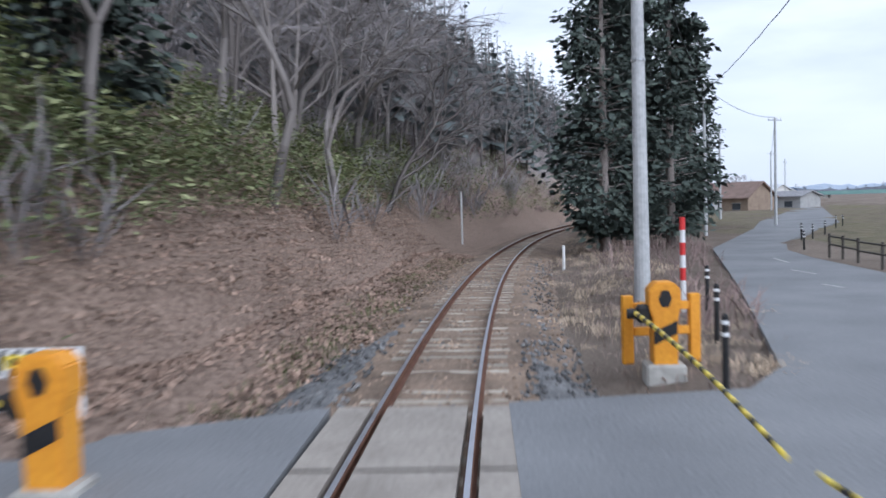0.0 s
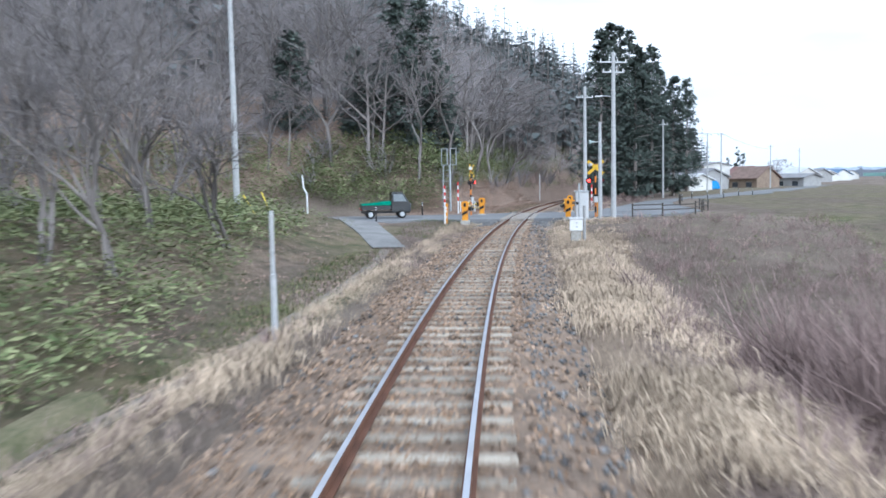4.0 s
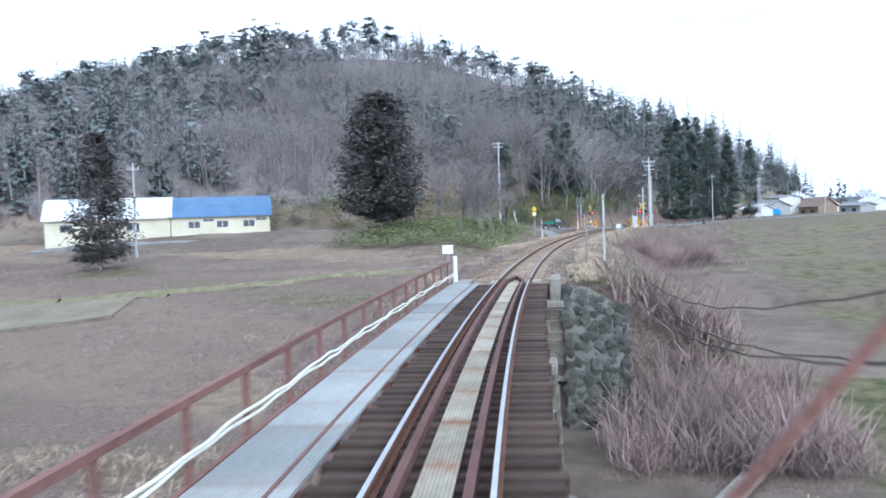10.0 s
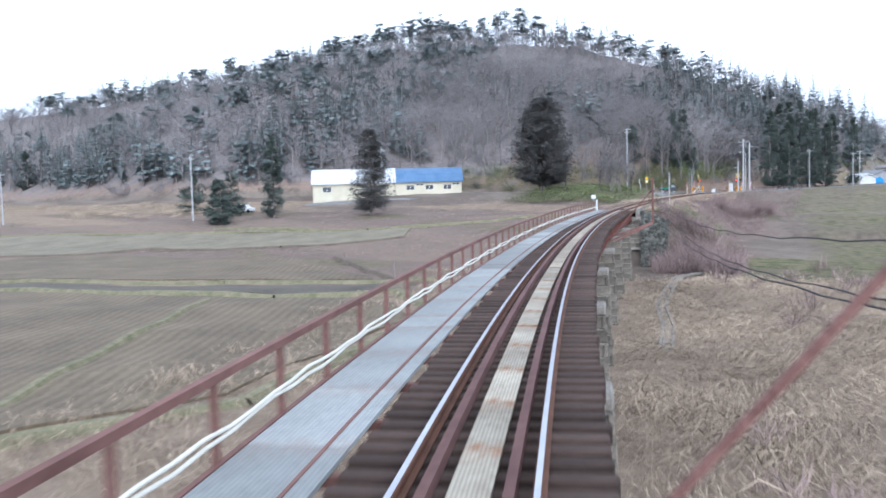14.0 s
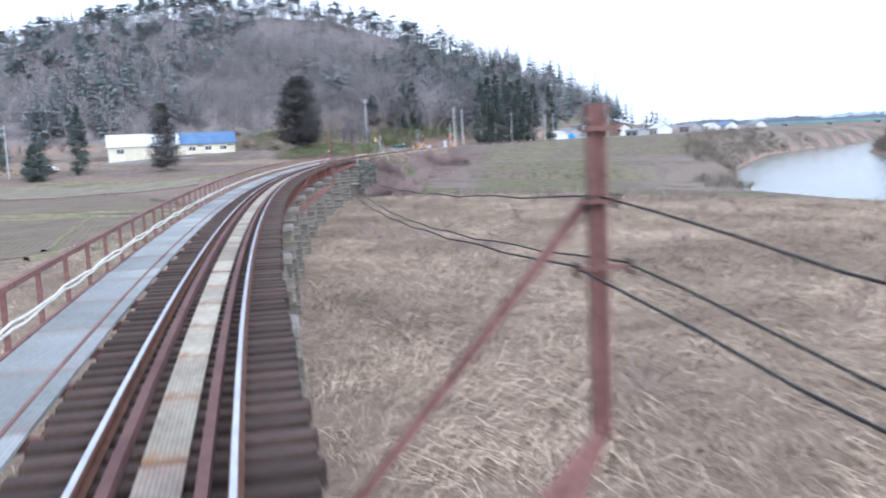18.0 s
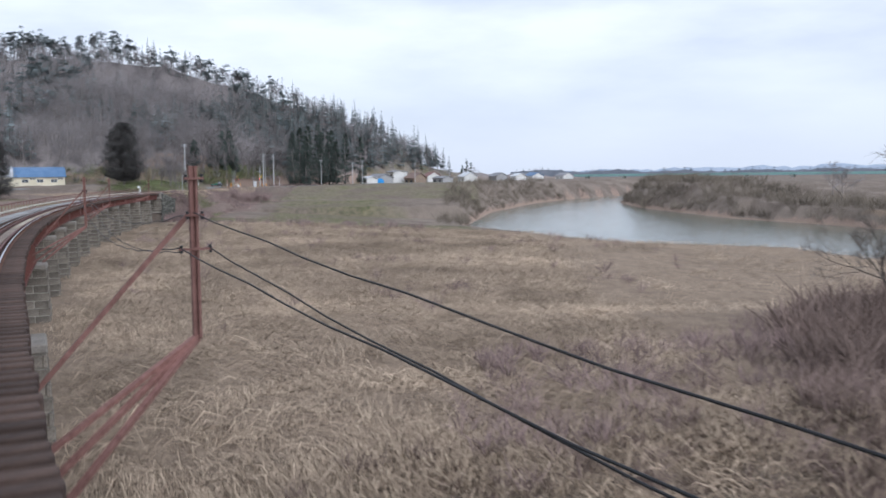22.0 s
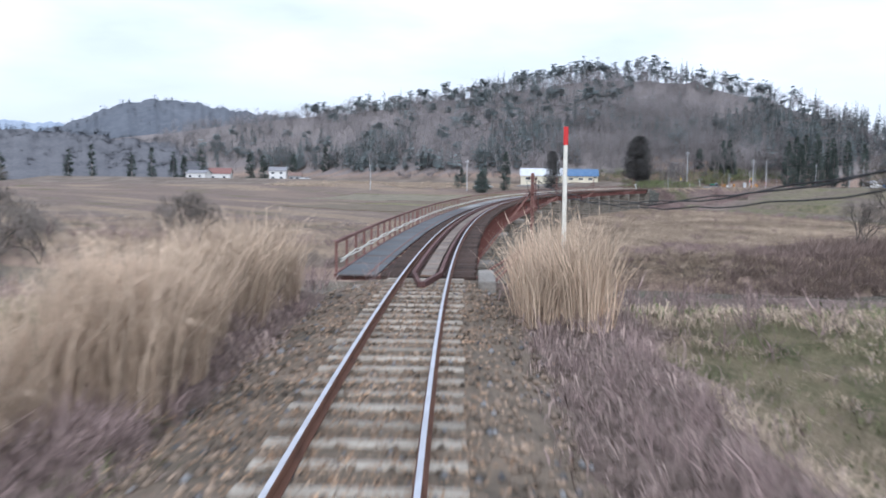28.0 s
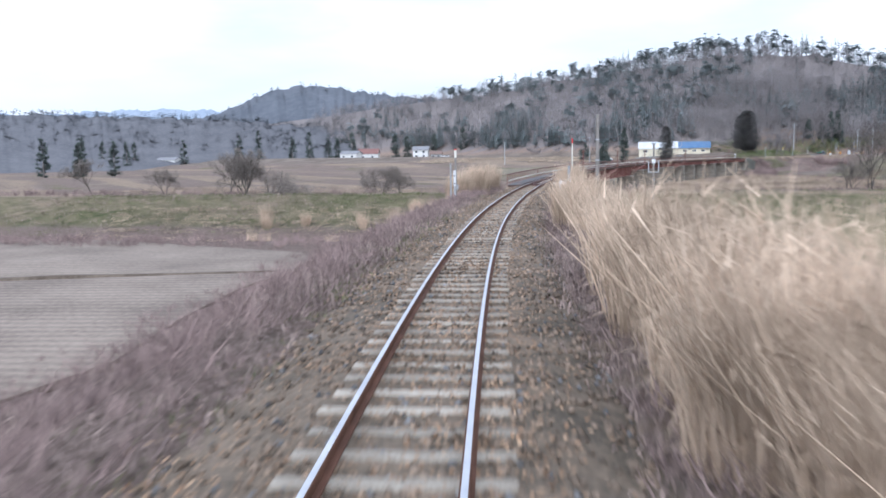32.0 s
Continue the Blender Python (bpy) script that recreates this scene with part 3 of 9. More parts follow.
    c = mixed(fuzzy(sp.outputs[0], n1), c, turf)
    shade = n.new("ShaderNodeMix")
    shade.data_type, shade.blend_type = "RGBA", "MULTIPLY"
    shade.inputs[0].default_value = 1.0
    lk.new(c, shade.inputs[6])
    lk.new(mixed(span(noise_tex(16.0, 6, 0.75), 0.3, 0.7), (0.72, 0.7, 0.68), (1.22, 1.22, 1.22)), shade.inputs[7])
    lk.new(shade.outputs[2], b.inputs["Base Color"])
    bp = n.new("ShaderNodeBump")
    bp.inputs["Strength"].default_value, bp.inputs["Distance"].default_value = 0.9, 0.14
    n4 = noise_tex(28.0, 4, 0.7)
    lk.new(mixed(span(n4, 0.2, 0.8), n3, n4), bp.inputs["Height"])
    lk.new(bp.outputs["Normal"], b.inputs["Normal"])
    me.materials.append(m)
    return tagged(new("ground", me), "brown winter fields, straw plain and leaf-covered hill", "ground", kind="structure")


STUBBLES = [np.array(p, float) for p in ([(-22.5, -97.2), (-11.5, -91.5), (-5, -101), (-2, -113.4), (-6.6, -113.8)], [(-28, -66), (-11, -60.5), (-9.6, -63), (-16, -66), (-28, -69)], [(-17, -51), (-8.6, -49), (-8, -55), (-14, -60), (-22, -58)], [at(s, l)[:2] for s, l in ((346.5, -14), (350.4, -12), (350.4, -75), (346.5, -75))], [at(s, l)[:2] for s, l in ((351.8, -10.5), (396, -9.5), (396, -75), (351.8, -75))])]
build_ground()


def build_water():
    m = bpy.data.materials.new("grey_green_river")
    m.use_nodes = True
    n, l = m.node_tree.nodes, m.node_tree.links
    b = n["Principled BSDF"]
    b.inputs["Base Color"].default_value = (0.13, 0.152, 0.12, 1)
    b.inputs["Roughness"].default_value, b.inputs["IOR"].default_value = 0.1, 1.4
    co = n.new("ShaderNodeTexCoord")
    mp = n.new("ShaderNodeMapping")
    mp.inputs["Scale"].default_value, mp.inputs["Rotation"].default_value = (0.8, 1.3, 1), (0, 0, 0.5)
    t = n.new("ShaderNodeTexNoise")
    t.inputs["Scale"].default_value, t.inputs["Detail"].default_value, t.inputs["Roughness"].default_value, t.inputs["Distortion"].default_value = 0.55, 8, 0.6, 0.8
    bp = n.new("ShaderNodeBump")
    bp.inputs["Strength"].default_value, bp.inputs["Distance"].default_value = 0.42, 0.13
    l.new(co.outputs["Object"], mp.inputs["Vector"])
    l.new(mp.outputs["Vector"], t.inputs["Vector"])
    l.new(t.outputs["Fac"], bp.inputs["Height"])
    l.new(bp.outputs["Normal"], b.inputs["Normal"])
    v = [(x, y, WATER_Z) for x, y in RIVER]
    me = bpy.data.meshes.new("river")
    me.from_pydata(v, [], [tuple(range(len(v)))])
    bm = nb()
    bm.from_mesh(me)
    bmesh.ops.triangulate(bm, faces=bm.faces[:])
    for f in bm.faces:
        if f.normal.z < 0:
            f.normal_flip()
    bm.to_mesh(me)
    bm.free()
    me.materials.append(m)
    tagged(new("river", me), "wide slow grey-green river between straw banks", "river", kind="structure")


build_water()

# ---- railway ----
RAIL_P = [(-0.032, 0), (0.032, 0), (0.034, -0.035), (0.009, -0.05), (0.009, -0.12), (0.06, -0.135), (0.06, -0.15), (-0.06, -0.15), (-0.06, -0.135), (-0.009, -0.12), (-0.009, -0.05), (-0.034, -0.035)]
TOP_P = [(-0.03, 0.0015), (0.022, 0.0015), (0.022, 0.004), (-0.03, 0.004)]
GAUGE = 0.5335 + 0.032


def rails(parent, s0, s1):
    for sd in (-1, 1):
        v, f = sweep([(sd * GAUGE + a, z) for a, z in RAIL_P], s0, s1)
        r = link_mesh("rail", v, f, RUST_RAIL, parent)
        v, f = sweep([(sd * GAUGE + a, z) for a, z in TOP_P], s0, s1)
        link_mesh("rail_head", v, f, RAIL_TOP, r)["label"] = "polished bright running surface"


def tie_mesh(name, sx, sy, sz, material, bevel=0.02):
    bm = nb()
    box(bm, 0, 0, -sz / 2, sx, sy, sz, bevel)
    me = bpy.data.meshes.new(name)
    bm.to_mesh(me)
    bm.free()
    me.materials.append(material)
    return me


TIE = tie_mesh("sleeper", 1.92, 0.2, 0.17, CONCRETE_TIE)
TIMB = tie_mesh("timber", 2.44, 0.21, 0.2, TIMBER)


def track(s0, s1, label):
    tr = thing("railway_track", Matrix(), label, "railway track", kind="structure")
    rails(tr, s0, s1)
    rnd = random.Random(int(s0) + 7)
    for s in np.arange(s0 + 0.3, s1, 0.65):
        ob = new("sleeper", TIE)
        ob.matrix_world = along(s + rnd.uniform(-0.02, 0.02), rnd.uniform(-0.03, 0.03), -0.152 + rnd.uniform(-0.015, 0.005)) @ Matrix.Rotation(rnd.uniform(-0.012, 0.012), 4, "Z")
        ob.parent = tr
    # ballast bed with uneven shoulders
    up = 0.05 if s0 < -50 else 0.025
    prof = [(-2.7, -0.62), (-2.2, -0.4), (-1.75, -0.28), (-1.3, -0.225 + up), (-0.9, -0.215 + up), (-0.45, -0.21 + up), (0, -0.21 + up), (0.45, -0.21 + up), (0.9, -0.215 + up), (1.3, -0.225 + up), (1.75, -0.28), (2.2, -0.4), (2.7, -0.62)]
    n = int((s1 - s0) / 0.35)
    v, f, k = [], [], len(prof)
    for s in np.linspace(max(s0 - 0.2, B1 + 0.3) if s0 > 300 else s0 - 0.2, s1 + 0.35 if 90 < s1 < 110 else s1 - 0.3, n):
        v += [at(s, l + rnd.gauss(0, 0.05), z + rnd.gauss(0, 0.013)) for l, z in prof]
    for i in range(n - 1):
        f += [(i * k + j, i * k + j + 1, i * k + k + j + 1, i * k + k + j) for j in range(k - 1)]
    b = link_mesh("ballast_bed", v, f, BALLAST_DARK if s0 > 300 else BALLAST)
    tagged(b, "brown stone ballast bed under the railway track", "ballast", kind="structure")
    return tr


track(-118, 0.0, "single railway track curving along a wooded hill foot")
track(0.0, B0 - 0.6, "single railway track on weathered pale sleepers")
track(B1, 418, "single railway track on weathered pale sleepers beyond bridge")

# fresh grey ballast either side of the crossing
for _s0, _s1, _sd in ((-19, -10.3, -1), (-15, -10.3, 1), (0.2, 10, -1), (0.2, 13, 1)):
    _n = 24
    _v, _f = [], []
    for _i in range(_n):
        _u = _i / (_n - 1)
        _w = 1 - 0.75 * (_u if _s0 > 0 else 1 - _u)
        for _l, _z in ((1.12, -0.26), (1.2 + 0.3 * _w, -0.17), (1.2 + 0.8 * _w, -0.22), (1.2 + 1.3 * _w, -0.34), (1.2 + 1.6 * _w, -0.6)):
            _v.append(at(_s0 + (_s1 - _s0) * _u, _sd * (_l + 0.07 * math.sin(_i * 2.1 + _l * 5)), _z + 0.02 * math.sin(_i * 3.7 + _l * 9)))
    for _i in range(_n - 1):
        _f += [(_i * 5 + j, _i * 5 + j + 1, _i * 5 + j + 6, _i * 5 + j + 5) for j in range(4)]
    tagged(link_mesh("ballast_bed", _v, _f, BALLAST_GREY), "blue-grey crushed ballast beside the level crossing", "ballast", kind="structure")

# ---- bridge ----
SPANS = [B0 + i * 10.9 for i in range(12)] + [244.4, 269.0, 293.5, B1]


def ribbed(m, pitch, low, rust):
    """Fine ribs along a plate, and rust creeping in from its two ends."""
    n, l = m.node_tree.nodes, m.node_tree.links
    b = n["Principled BSDF"]
    src = b.inputs["Base Color"].links[0].from_socket
    lane, run = n.new("ShaderNodeAttribute"), n.new("ShaderNodeAttribute")
    lane.attribute_name, run.attribute_name = "lane", "run"

    def calc(op, a, c):
        q = n.new("ShaderNodeMath")
        q.operation = op
        for k, v in enumerate((a, c)):
            if isinstance(v, float):
                q.inputs[k].default_value = v
            else:
                l.new(v, q.inputs[k])
        return q.outputs[0]

    wave = calc("SINE", calc("MULTIPLY", lane.outputs["Fac"], 6.283 / pitch), 0.0)
    r = n.new("ShaderNodeMapRange")
    r.inputs["From Min"].default_value, r.inputs["To Min"].default_value, r.inputs["To Max"].default_value = -1, low, 1.1
    l.new(wave, r.inputs["Value"])
    x = n.new("ShaderNodeMix")
    x.data_type, x.blend_type = "RGBA", "MULTIPLY"
    x.inputs[0].default_value = 1.0
    l.new(src, x.inputs[6])
    l.new(r.outputs["Result"], x.inputs[7])
    t = n.new("ShaderNodeTexNoise")
    t.inputs["Scale"].default_value, t.inputs["Detail"].default_value = 6.0, 5
    end = calc("ABSOLUTE", calc("SUBTRACT", run.outputs["Fac"], 0.5), 0.0)
    f = n.new("ShaderNodeMapRange")
    f.inputs["From Min"].default_value, f.inputs["From Max"].default_value = 0.72, 0.92
    f.inputs["To Max"].default_value = rust
    l.new(calc("ADD", end, calc("MULTIPLY", t.outputs["Fac"], 0.75)), f.inputs["Value"])
    y = n.new("ShaderNodeMix")
    y.data_type = "RGBA"
    y.inputs[7].default_value = (0.27, 0.135, 0.07, 1)
    l.new(f.outputs["Result"], y.inputs[0])
    l.new(x.outputs[2], y.inputs[6])
    l.new(y.outputs[2], b.inputs["Base Color"])


def lanes(ob, profile):
    """Marks a swept plate with its place across and along."""
    k, n = len(profile), len(ob.data.vertices)
    for name, vals in (("lane", [profile[i % k][0] for i in range(n)]), ("run", [(i // k) / (n // k - 1) for i in range(n)])):
        at_ = ob.data.attributes.new(name, "FLOAT", "POINT")
        at_.data.foreach_set("value", vals)


for _m, _p, _lo, _ru in ((PLANK, 0.04, 0.8, 0.9), (PLANK_DARK, 0.04, 0.8, 0.55), (DECK, 0.05, 0.98, 0.25), (DECK_DARK, 0.05, 0.98, 0.25)):
    ribbed(_m, _p, _lo, _ru)


def bridge_span(a, b, deep):
    g = thing("bridge_span", Matrix(), "deep rust-red plate girder bridge span over river" if deep else "shallow rust-red girder bridge span with open timber deck", "bridge span", "bridge spans")
    rails(g, a, b)
    rnd = random.Random(int(a * 10))
    for s in np.arange(a + 0.21, b, 0.42):
        ob = new("timber", TIMB)
        ob.matrix_world = along(s, rnd.uniform(-0.04, 0.04), -0.152 + rnd.uniform(-0.012, 0.004)) @ Matrix.Rotation(rnd.uniform(-0.012, 0.012), 4, "Z")
        ob.parent = g
    for sd in (-1, 1):
        o = sd * 0.34
        v, f = sweep([(o - 0.045, -0.02), (o + 0.045, -0.02), (o + 0.045, -0.15), (o - 0.045, -0.15)], a, b)
        link_mesh("guard_rail", v, f, GUARD, g)
        d = 1.55 if deep else 0.72
        o = sd * 0.82
        v, f = sweep([(o - 0.17, -0.36), (o + 0.17, -0.36), (o + 0.17, -0.4), (o + 0.012, -0.4), (o + 0.012, -0.36 - d), (o + 0.17, -0.36 - d), (o + 0.17, -0.4 - d), (o - 0.17, -0.4 - d), (o - 0.17, -0.36 - d), (o - 0.012, -0.36 - d), (o - 0.012, -0.4), (o - 0.17, -0.4)], a + 0.15, b - 0.15)
        gd = link_mesh("girder", v, f, GIRDER, g)
        for s in np.arange(a + 0.7, b - 0.5, 1.4):
            bm = nb()
            box(bm, 0, 0, 0, 0.12, 0.02, d - 0.06)
            st = part("stiffener", bm, GIRDER, gd)
            st.matrix_world = along(s, sd * 0.9, -0.38 - d / 2)
    # centre plates between the guard rails
    s = a
    while s < b - 0.3:
        e = min(s + 1.8, b)
        pr = [(-0.175, -0.11), (0.185, -0.11), (0.185, -0.15), (-0.175, -0.15)]
        v, f = sweep(pr, s + 0.008, e - 0.008, 0.9)
        lanes(link_mesh("plank", v, f, PLANK_DARK if a > 219 else PLANK, g), pr)
        s = e
    # walkway: deck plates on edge beams, handrail
    s = a
    while s < b - 0.3:
        e = min(s + 2.4, b)
        lift = rnd.uniform(0.0, 0.012)
        pr = [(-2.3, -0.12 + lift), (-1.28, -0.12 + lift), (-1.28, -0.16), (-2.3, -0.16)]
        v, f = sweep(pr, s + 0.012, e - 0.012, 1.2)
        lanes(link_mesh("walkway_plate", v, f, DECK_DARK if a > 268 else DECK, g), pr)
        s = e
    for o in (-2.34, -1.5):
        v, f = sweep([(o - 0.03, -0.1), (o + 0.03, -0.1), (o + 0.03, -0.2), (o - 0.03, -0.2)] if o < -2 else [(o - 0.02, -0.1), (o + 0.02, -0.1), (o + 0.02, -0.119), (o - 0.02, -0.119)], a, b)
        link_mesh("edge_beam", v, f, RED_STEEL, g)
    v, f = sweep([(-2.39, 0.72), (-2.31, 0.72), (-2.31, 0.64), (-2.325, 0.64), (-2.325, 0.705), (-2.39, 0.705)], a, b)
    link_mesh("handrail", v, f, RED_STEEL, g)
    for s in np.arange(a + 0.5, b, 1.82):
        bm = nb()
        box(bm, 0, 0, 0.28, 0.07, 0.07, 0.86, 0.008)
        p = part("post", bm, RED_STEEL, g)
        p.matrix_world = along(s, -2.36, 0.0)
        bm = nb()
        box(bm, 0, 0, 0, 1.2, 0.09, 0.12)
        p = part("bracket", bm, RED_STEEL, g)
        p.matrix_world = along(s, -1.75, -0.24)
    return g


for _a, _b in zip(SPANS[:-1], SPANS[1:]):
    bridge_span(_a, _b, _a > 219)


def stone_pier(s, top, half_w, half_d, label, foot=-9.5):
    """A tapered masonry pier: a core with proud stone blocks on its faces, and a concrete cap."""
    m = along(s, 0, top)
    p = thing("bridge_pier", m, label, "bridge pier", "bridge piers")
    x, y = m.translation.x, m.translation.y
    low = max(min(ground_z(x, y) - 0.6, -1.5), foot) - top
    bm = nb()
    box(bm, 0, 0, -0.14, half_w * 2 + 0.04, half_d * 2 + 0.04, 0.28, 0.05)
    part("cap", bm, PARAPET, p, "stained worn concrete bearing cap")
    tp = 0.045
    H = -0.28 - low
    bm = nb()
    r = bmesh.ops.create_cube(bm, size=1.0)
    for v in r["verts"]:
        k = 1 if v.co.z < 0 else 0
        v.co = (v.co.x * 2 * (half_w - 0.05 + k * tp * H), v.co.y * 2 * (half_d - 0.05 + k * tp * H), -0.28 if k == 0 else low)
    part("core", bm, MORTAR, p)
    rnd = random.Random(int(s * 3))
    rows = int(H / 0.4)
    for i in range(rows):
        z = -0.28 - (i + 0.5) * 0.4
        gx, gy = half_w + tp * (-0.28 - z), half_d + tp * (-0.28 - z)
        for face in range(4):
            half = gx if face % 2 == 0 else gy
            n = max(2, int(round(half * 2 / 0.62)))
            wb = half * 2 / n
            for j in range(n):
                key = "block_%d" % int(wb * 50)
                if key not in BLOCKS:
                    b2 = nb()
                    box(b2, 0, 0, 0, wb - 0.03, 0.12, 0.365, 0.025)
                    me = bpy.data.meshes.new("stone_block")
                    b2.to_mesh(me)
                    b2.free()
                    me.materials.append(STONE)
                    BLOCKS[key] = me
                c = -half + wb * (j + 0.5) + (0.1 if i % 2 else -0.1)
                if abs(c) > half - wb * 0.35:
                    c = math.copysign(half - wb * 0.42, c)
                t = rnd.uniform(-0.015, 0.02)
                px, py = ((c, gy - 0.06 + t) if face == 0 else (gx - 0.06 + t, c) if face == 1 else (c, -gy + 0.06 - t) if face == 2 else (-gx + 0.06 - t, c))
                ob = new("stone_block", BLOCKS[key])
                ob.parent = p
                ob.matrix_local = Matrix.Translation((px, py, z)) @ Matrix.Rotation(math.pi / 2 * face, 4, "Z")
    return p


BLOCKS = {}

# ---- plants: templates as arrays, joined into woods or single trees ----
def prism(a, b, r0, r1):
    """A three-sided tapered stick, as arrays."""
    a, b = np.asarray(a, float), np.asarray(b, float)
    d = b - a
    d = d / (np.linalg.norm(d) + 1e-9)
    u = np.cross(d, (0.3, 0.9, 0.2))
    u /= np.linalg.norm(u) + 1e-9
    w = np.cross(d, u)
    ang = (0, 2.094, 4.189)
    v = [a + r0 * (math.cos(t) * u + math.sin(t) * w) for t in ang] + [b + r1 * (math.cos(t) * u + math.sin(t) * w) for t in ang]
    f = []
    for i in range(3):
        j = (i + 1) % 3
        f += [(i, j, j + 3), (i, j + 3, i + 3)]
    return v, f


class Heap:
    """Collects triangles."""

    def __init__(self):
        self.v, self.f, self.n = [], [], 0

    def add(self, v, f):
        v = np.asarray(v, float)
        f = np.asarray(f, int)
        self.v.append(v)
        self.f.append(f + self.n)
        self.n += len(v)

    def stick(self, a, b, r0, r1):
        self.add(*prism(a, b, r0, r1))

    def arrays(self):
        return np.concatenate(self.v), np.concatenate(self.f)


def rand_dir(rnd, up=0.3, spread=1.0):
    t = rnd.uniform(0, 6.283)
    v = np.array([math.cos(t) * spread, math.sin(t) * spread, up])
    return v / np.linalg.norm(v)


def bare_tree(rnd, h=9.0, limbs=9, twigs=12, stems=1, twig_w=0.012, lean=0.06, bushy=1.0, start=0.3, far=False, up=(0.35, 1.0)):
    """A leafless tree: trunk, limbs that fork, twigs as slivers. Two heaps: wood and twigs."""
    wood, fine = Heap(), Heap()
    for st in range(stems):
        base = np.array([rnd.gauss(0, 0.25), rnd.gauss(0, 0.25), -0.3]) if stems > 1 else np.array([0, 0, -0.3])
        dirn = np.array([rnd.gauss(0, lean + 0.18 * (stems > 1)), rnd.gauss(0, lean + 0.18 * (stems > 1)), 1.0])
        pts = [base]
        k = 2 if far else 5
        for i in range(k):
            dirn = dirn + np.array([rnd.gauss(0, 0.08), rnd.gauss(0, 0.08), 0])
            pts.append(pts[-1] + dirn / np.linalg.norm(dirn) * h * 0.85 / k)
        r = 0.016 * h
        for i in range(k):
            wood.stick(pts[i], pts[i + 1], r * (1 - i / k) + 0.01, r * (1 - (i + 1) / k) + 0.008)
        for i in range(limbs):
            u = start + (1 - start) * (i + rnd.random()) / limbs
            p = pts[0] + 0
            q = u * k
            j = min(int(q), k - 1)
            p = pts[j] + (pts[j + 1] - pts[j]) * (q - j)
            L = h * (0.5 * (1 - u) + 0.18) * rnd.uniform(0.7, 1.25) * bushy
            d = rand_dir(rnd, rnd.uniform(*up))
            m = p + d * L * 0.5
            d2 = d + np.array([rnd.gauss(0, 0.25), rnd.gauss(0, 0.25), 0.25])
            e = m + d2 / np.linalg.norm(d2) * L * 0.5
            rr = r * (1 - u) * 0.5 + 0.012
            if far:
                wood.stick(p, e, rr * 0.9, 0.008)
            else:
                wood.stick(p, m, rr, rr * 0.6)
                wood.stick(m, e, rr * 0.6, 0.006)
            for t in range(twigs):
                o = p + (e - p) * rnd.uniform(0.25, 1.0) + np.array([rnd.gauss(0, 0.04), rnd.gauss(0, 0.04), 0])
                td = rand_dir(rnd, rnd.uniform(0.0, 1.3)) * L * rnd.uniform(0.22, 0.5)
                sd = np.cross(td, rand_dir(rnd, 0.2))
                sd = sd / (np.linalg.norm(sd) + 1e-9) * twig_w * h * 0.1 * rnd.uniform(0.6, 1.3)
                tip = o + td
                mid = o + td * 0.55 + np.array([rnd.gauss(0, 0.04), rnd.gauss(0, 0.04), rnd.gauss(0, 0.04)]) * L
                if far:
                    fine.add([o - sd, o + sd, tip], [(0, 1, 2)])
                else:
                    fine.add([o - sd, o + sd, mid + sd * 0.6, mid - sd * 0.6, tip], [(0, 1, 2), (0, 2, 3), (3, 2, 4)])
    return wood.arrays(), fine.arrays()


def grown_tree(rnd, h=9.0, stems=1, lean=0.2, levels=4, open_=0.55, sway=0.0, low=0.3, twigs=5, fine_w=0.006):
    """A leafless tree whose limbs fork again and again into twigs. Two heaps: wood and twigs."""
    wood, fine = Heap(), Heap()

    def limb(p, d, L, r, lev):
        n = 3 if lev > 1 else 2
        for i in range(n):
            d = d + np.array([rnd.gauss(0, 0.13), rnd.gauss(0, 0.13), rnd.gauss(0.03, 0.08)])
            d = d / np.linalg.norm(d)
            q = p + d * L / n
            wood.stick(p, q, r * (1 - 0.3 * i / n), r * (1 - 0.3 * (i + 1) / n))
            if lev > 0 and i == n - 2 and rnd.random() < 0.75:
                limb(q, turned(d, rnd.uniform(0.7, 1.3) * open_ * 1.4), L * rnd.uniform(0.5, 0.75), r * 0.5, lev - 1)
            p = q
        if lev > 0:
            for k in range(2 if rnd.random() < 0.6 else 3):
                limb(p, turned(d, rnd.uniform(0.55, 1.25) * open_), L * rnd.uniform(0.66, 0.86), r * rnd.uniform(0.5, 0.68), lev - 1)
        else:
            for k in range(twigs):
                o = p - d * L * rnd.uniform(0, 0.8)
                t = turned(d, rnd.uniform(0.3, 1.1)) * h * rnd.uniform(0.035, 0.085)
                w = np.cross(t, rand_dir(rnd, 0.2))
                w = w / (np.linalg.norm(w) + 1e-9) * fine_w * rnd.uniform(0.7, 1.4)
                b = o + t * 0.55 + np.array([rnd.gauss(0, 0.006), rnd.gauss(0, 0.006), rnd.gauss(0, 0.006)]) * h
                fine.add([o - w, o + w, b + w * 0.7, b - w * 0.7, o + t], [(0, 1, 2), (0, 2, 3), (3, 2, 4)])

    def turned(d, a):
        u = np.cross(d, rand_dir(rnd, rnd.uniform(-1, 1)))
        u = u / (np.linalg.norm(u) + 1e-9)
        v = d * math.cos(a) + u * math.sin(a) + np.array([0, 0, 0.1 + sway])
        return v / np.linalg.norm(v)

    for i in range(stems):
        t = rnd.uniform(0, 6.283)
        d = np.array([math.cos(t) * lean, math.sin(t) * lean, 1.0])
        base = np.array([math.cos(t) * 0.12 * (stems > 1), math.sin(t) * 0.12 * (stems > 1), -0.3])
        limb(base, d / np.linalg.norm(d), h * low * rnd.uniform(0.85, 1.1), 0.02 * h / (stems ** 0.35), levels)
    return wood.arrays(), fine.arrays()


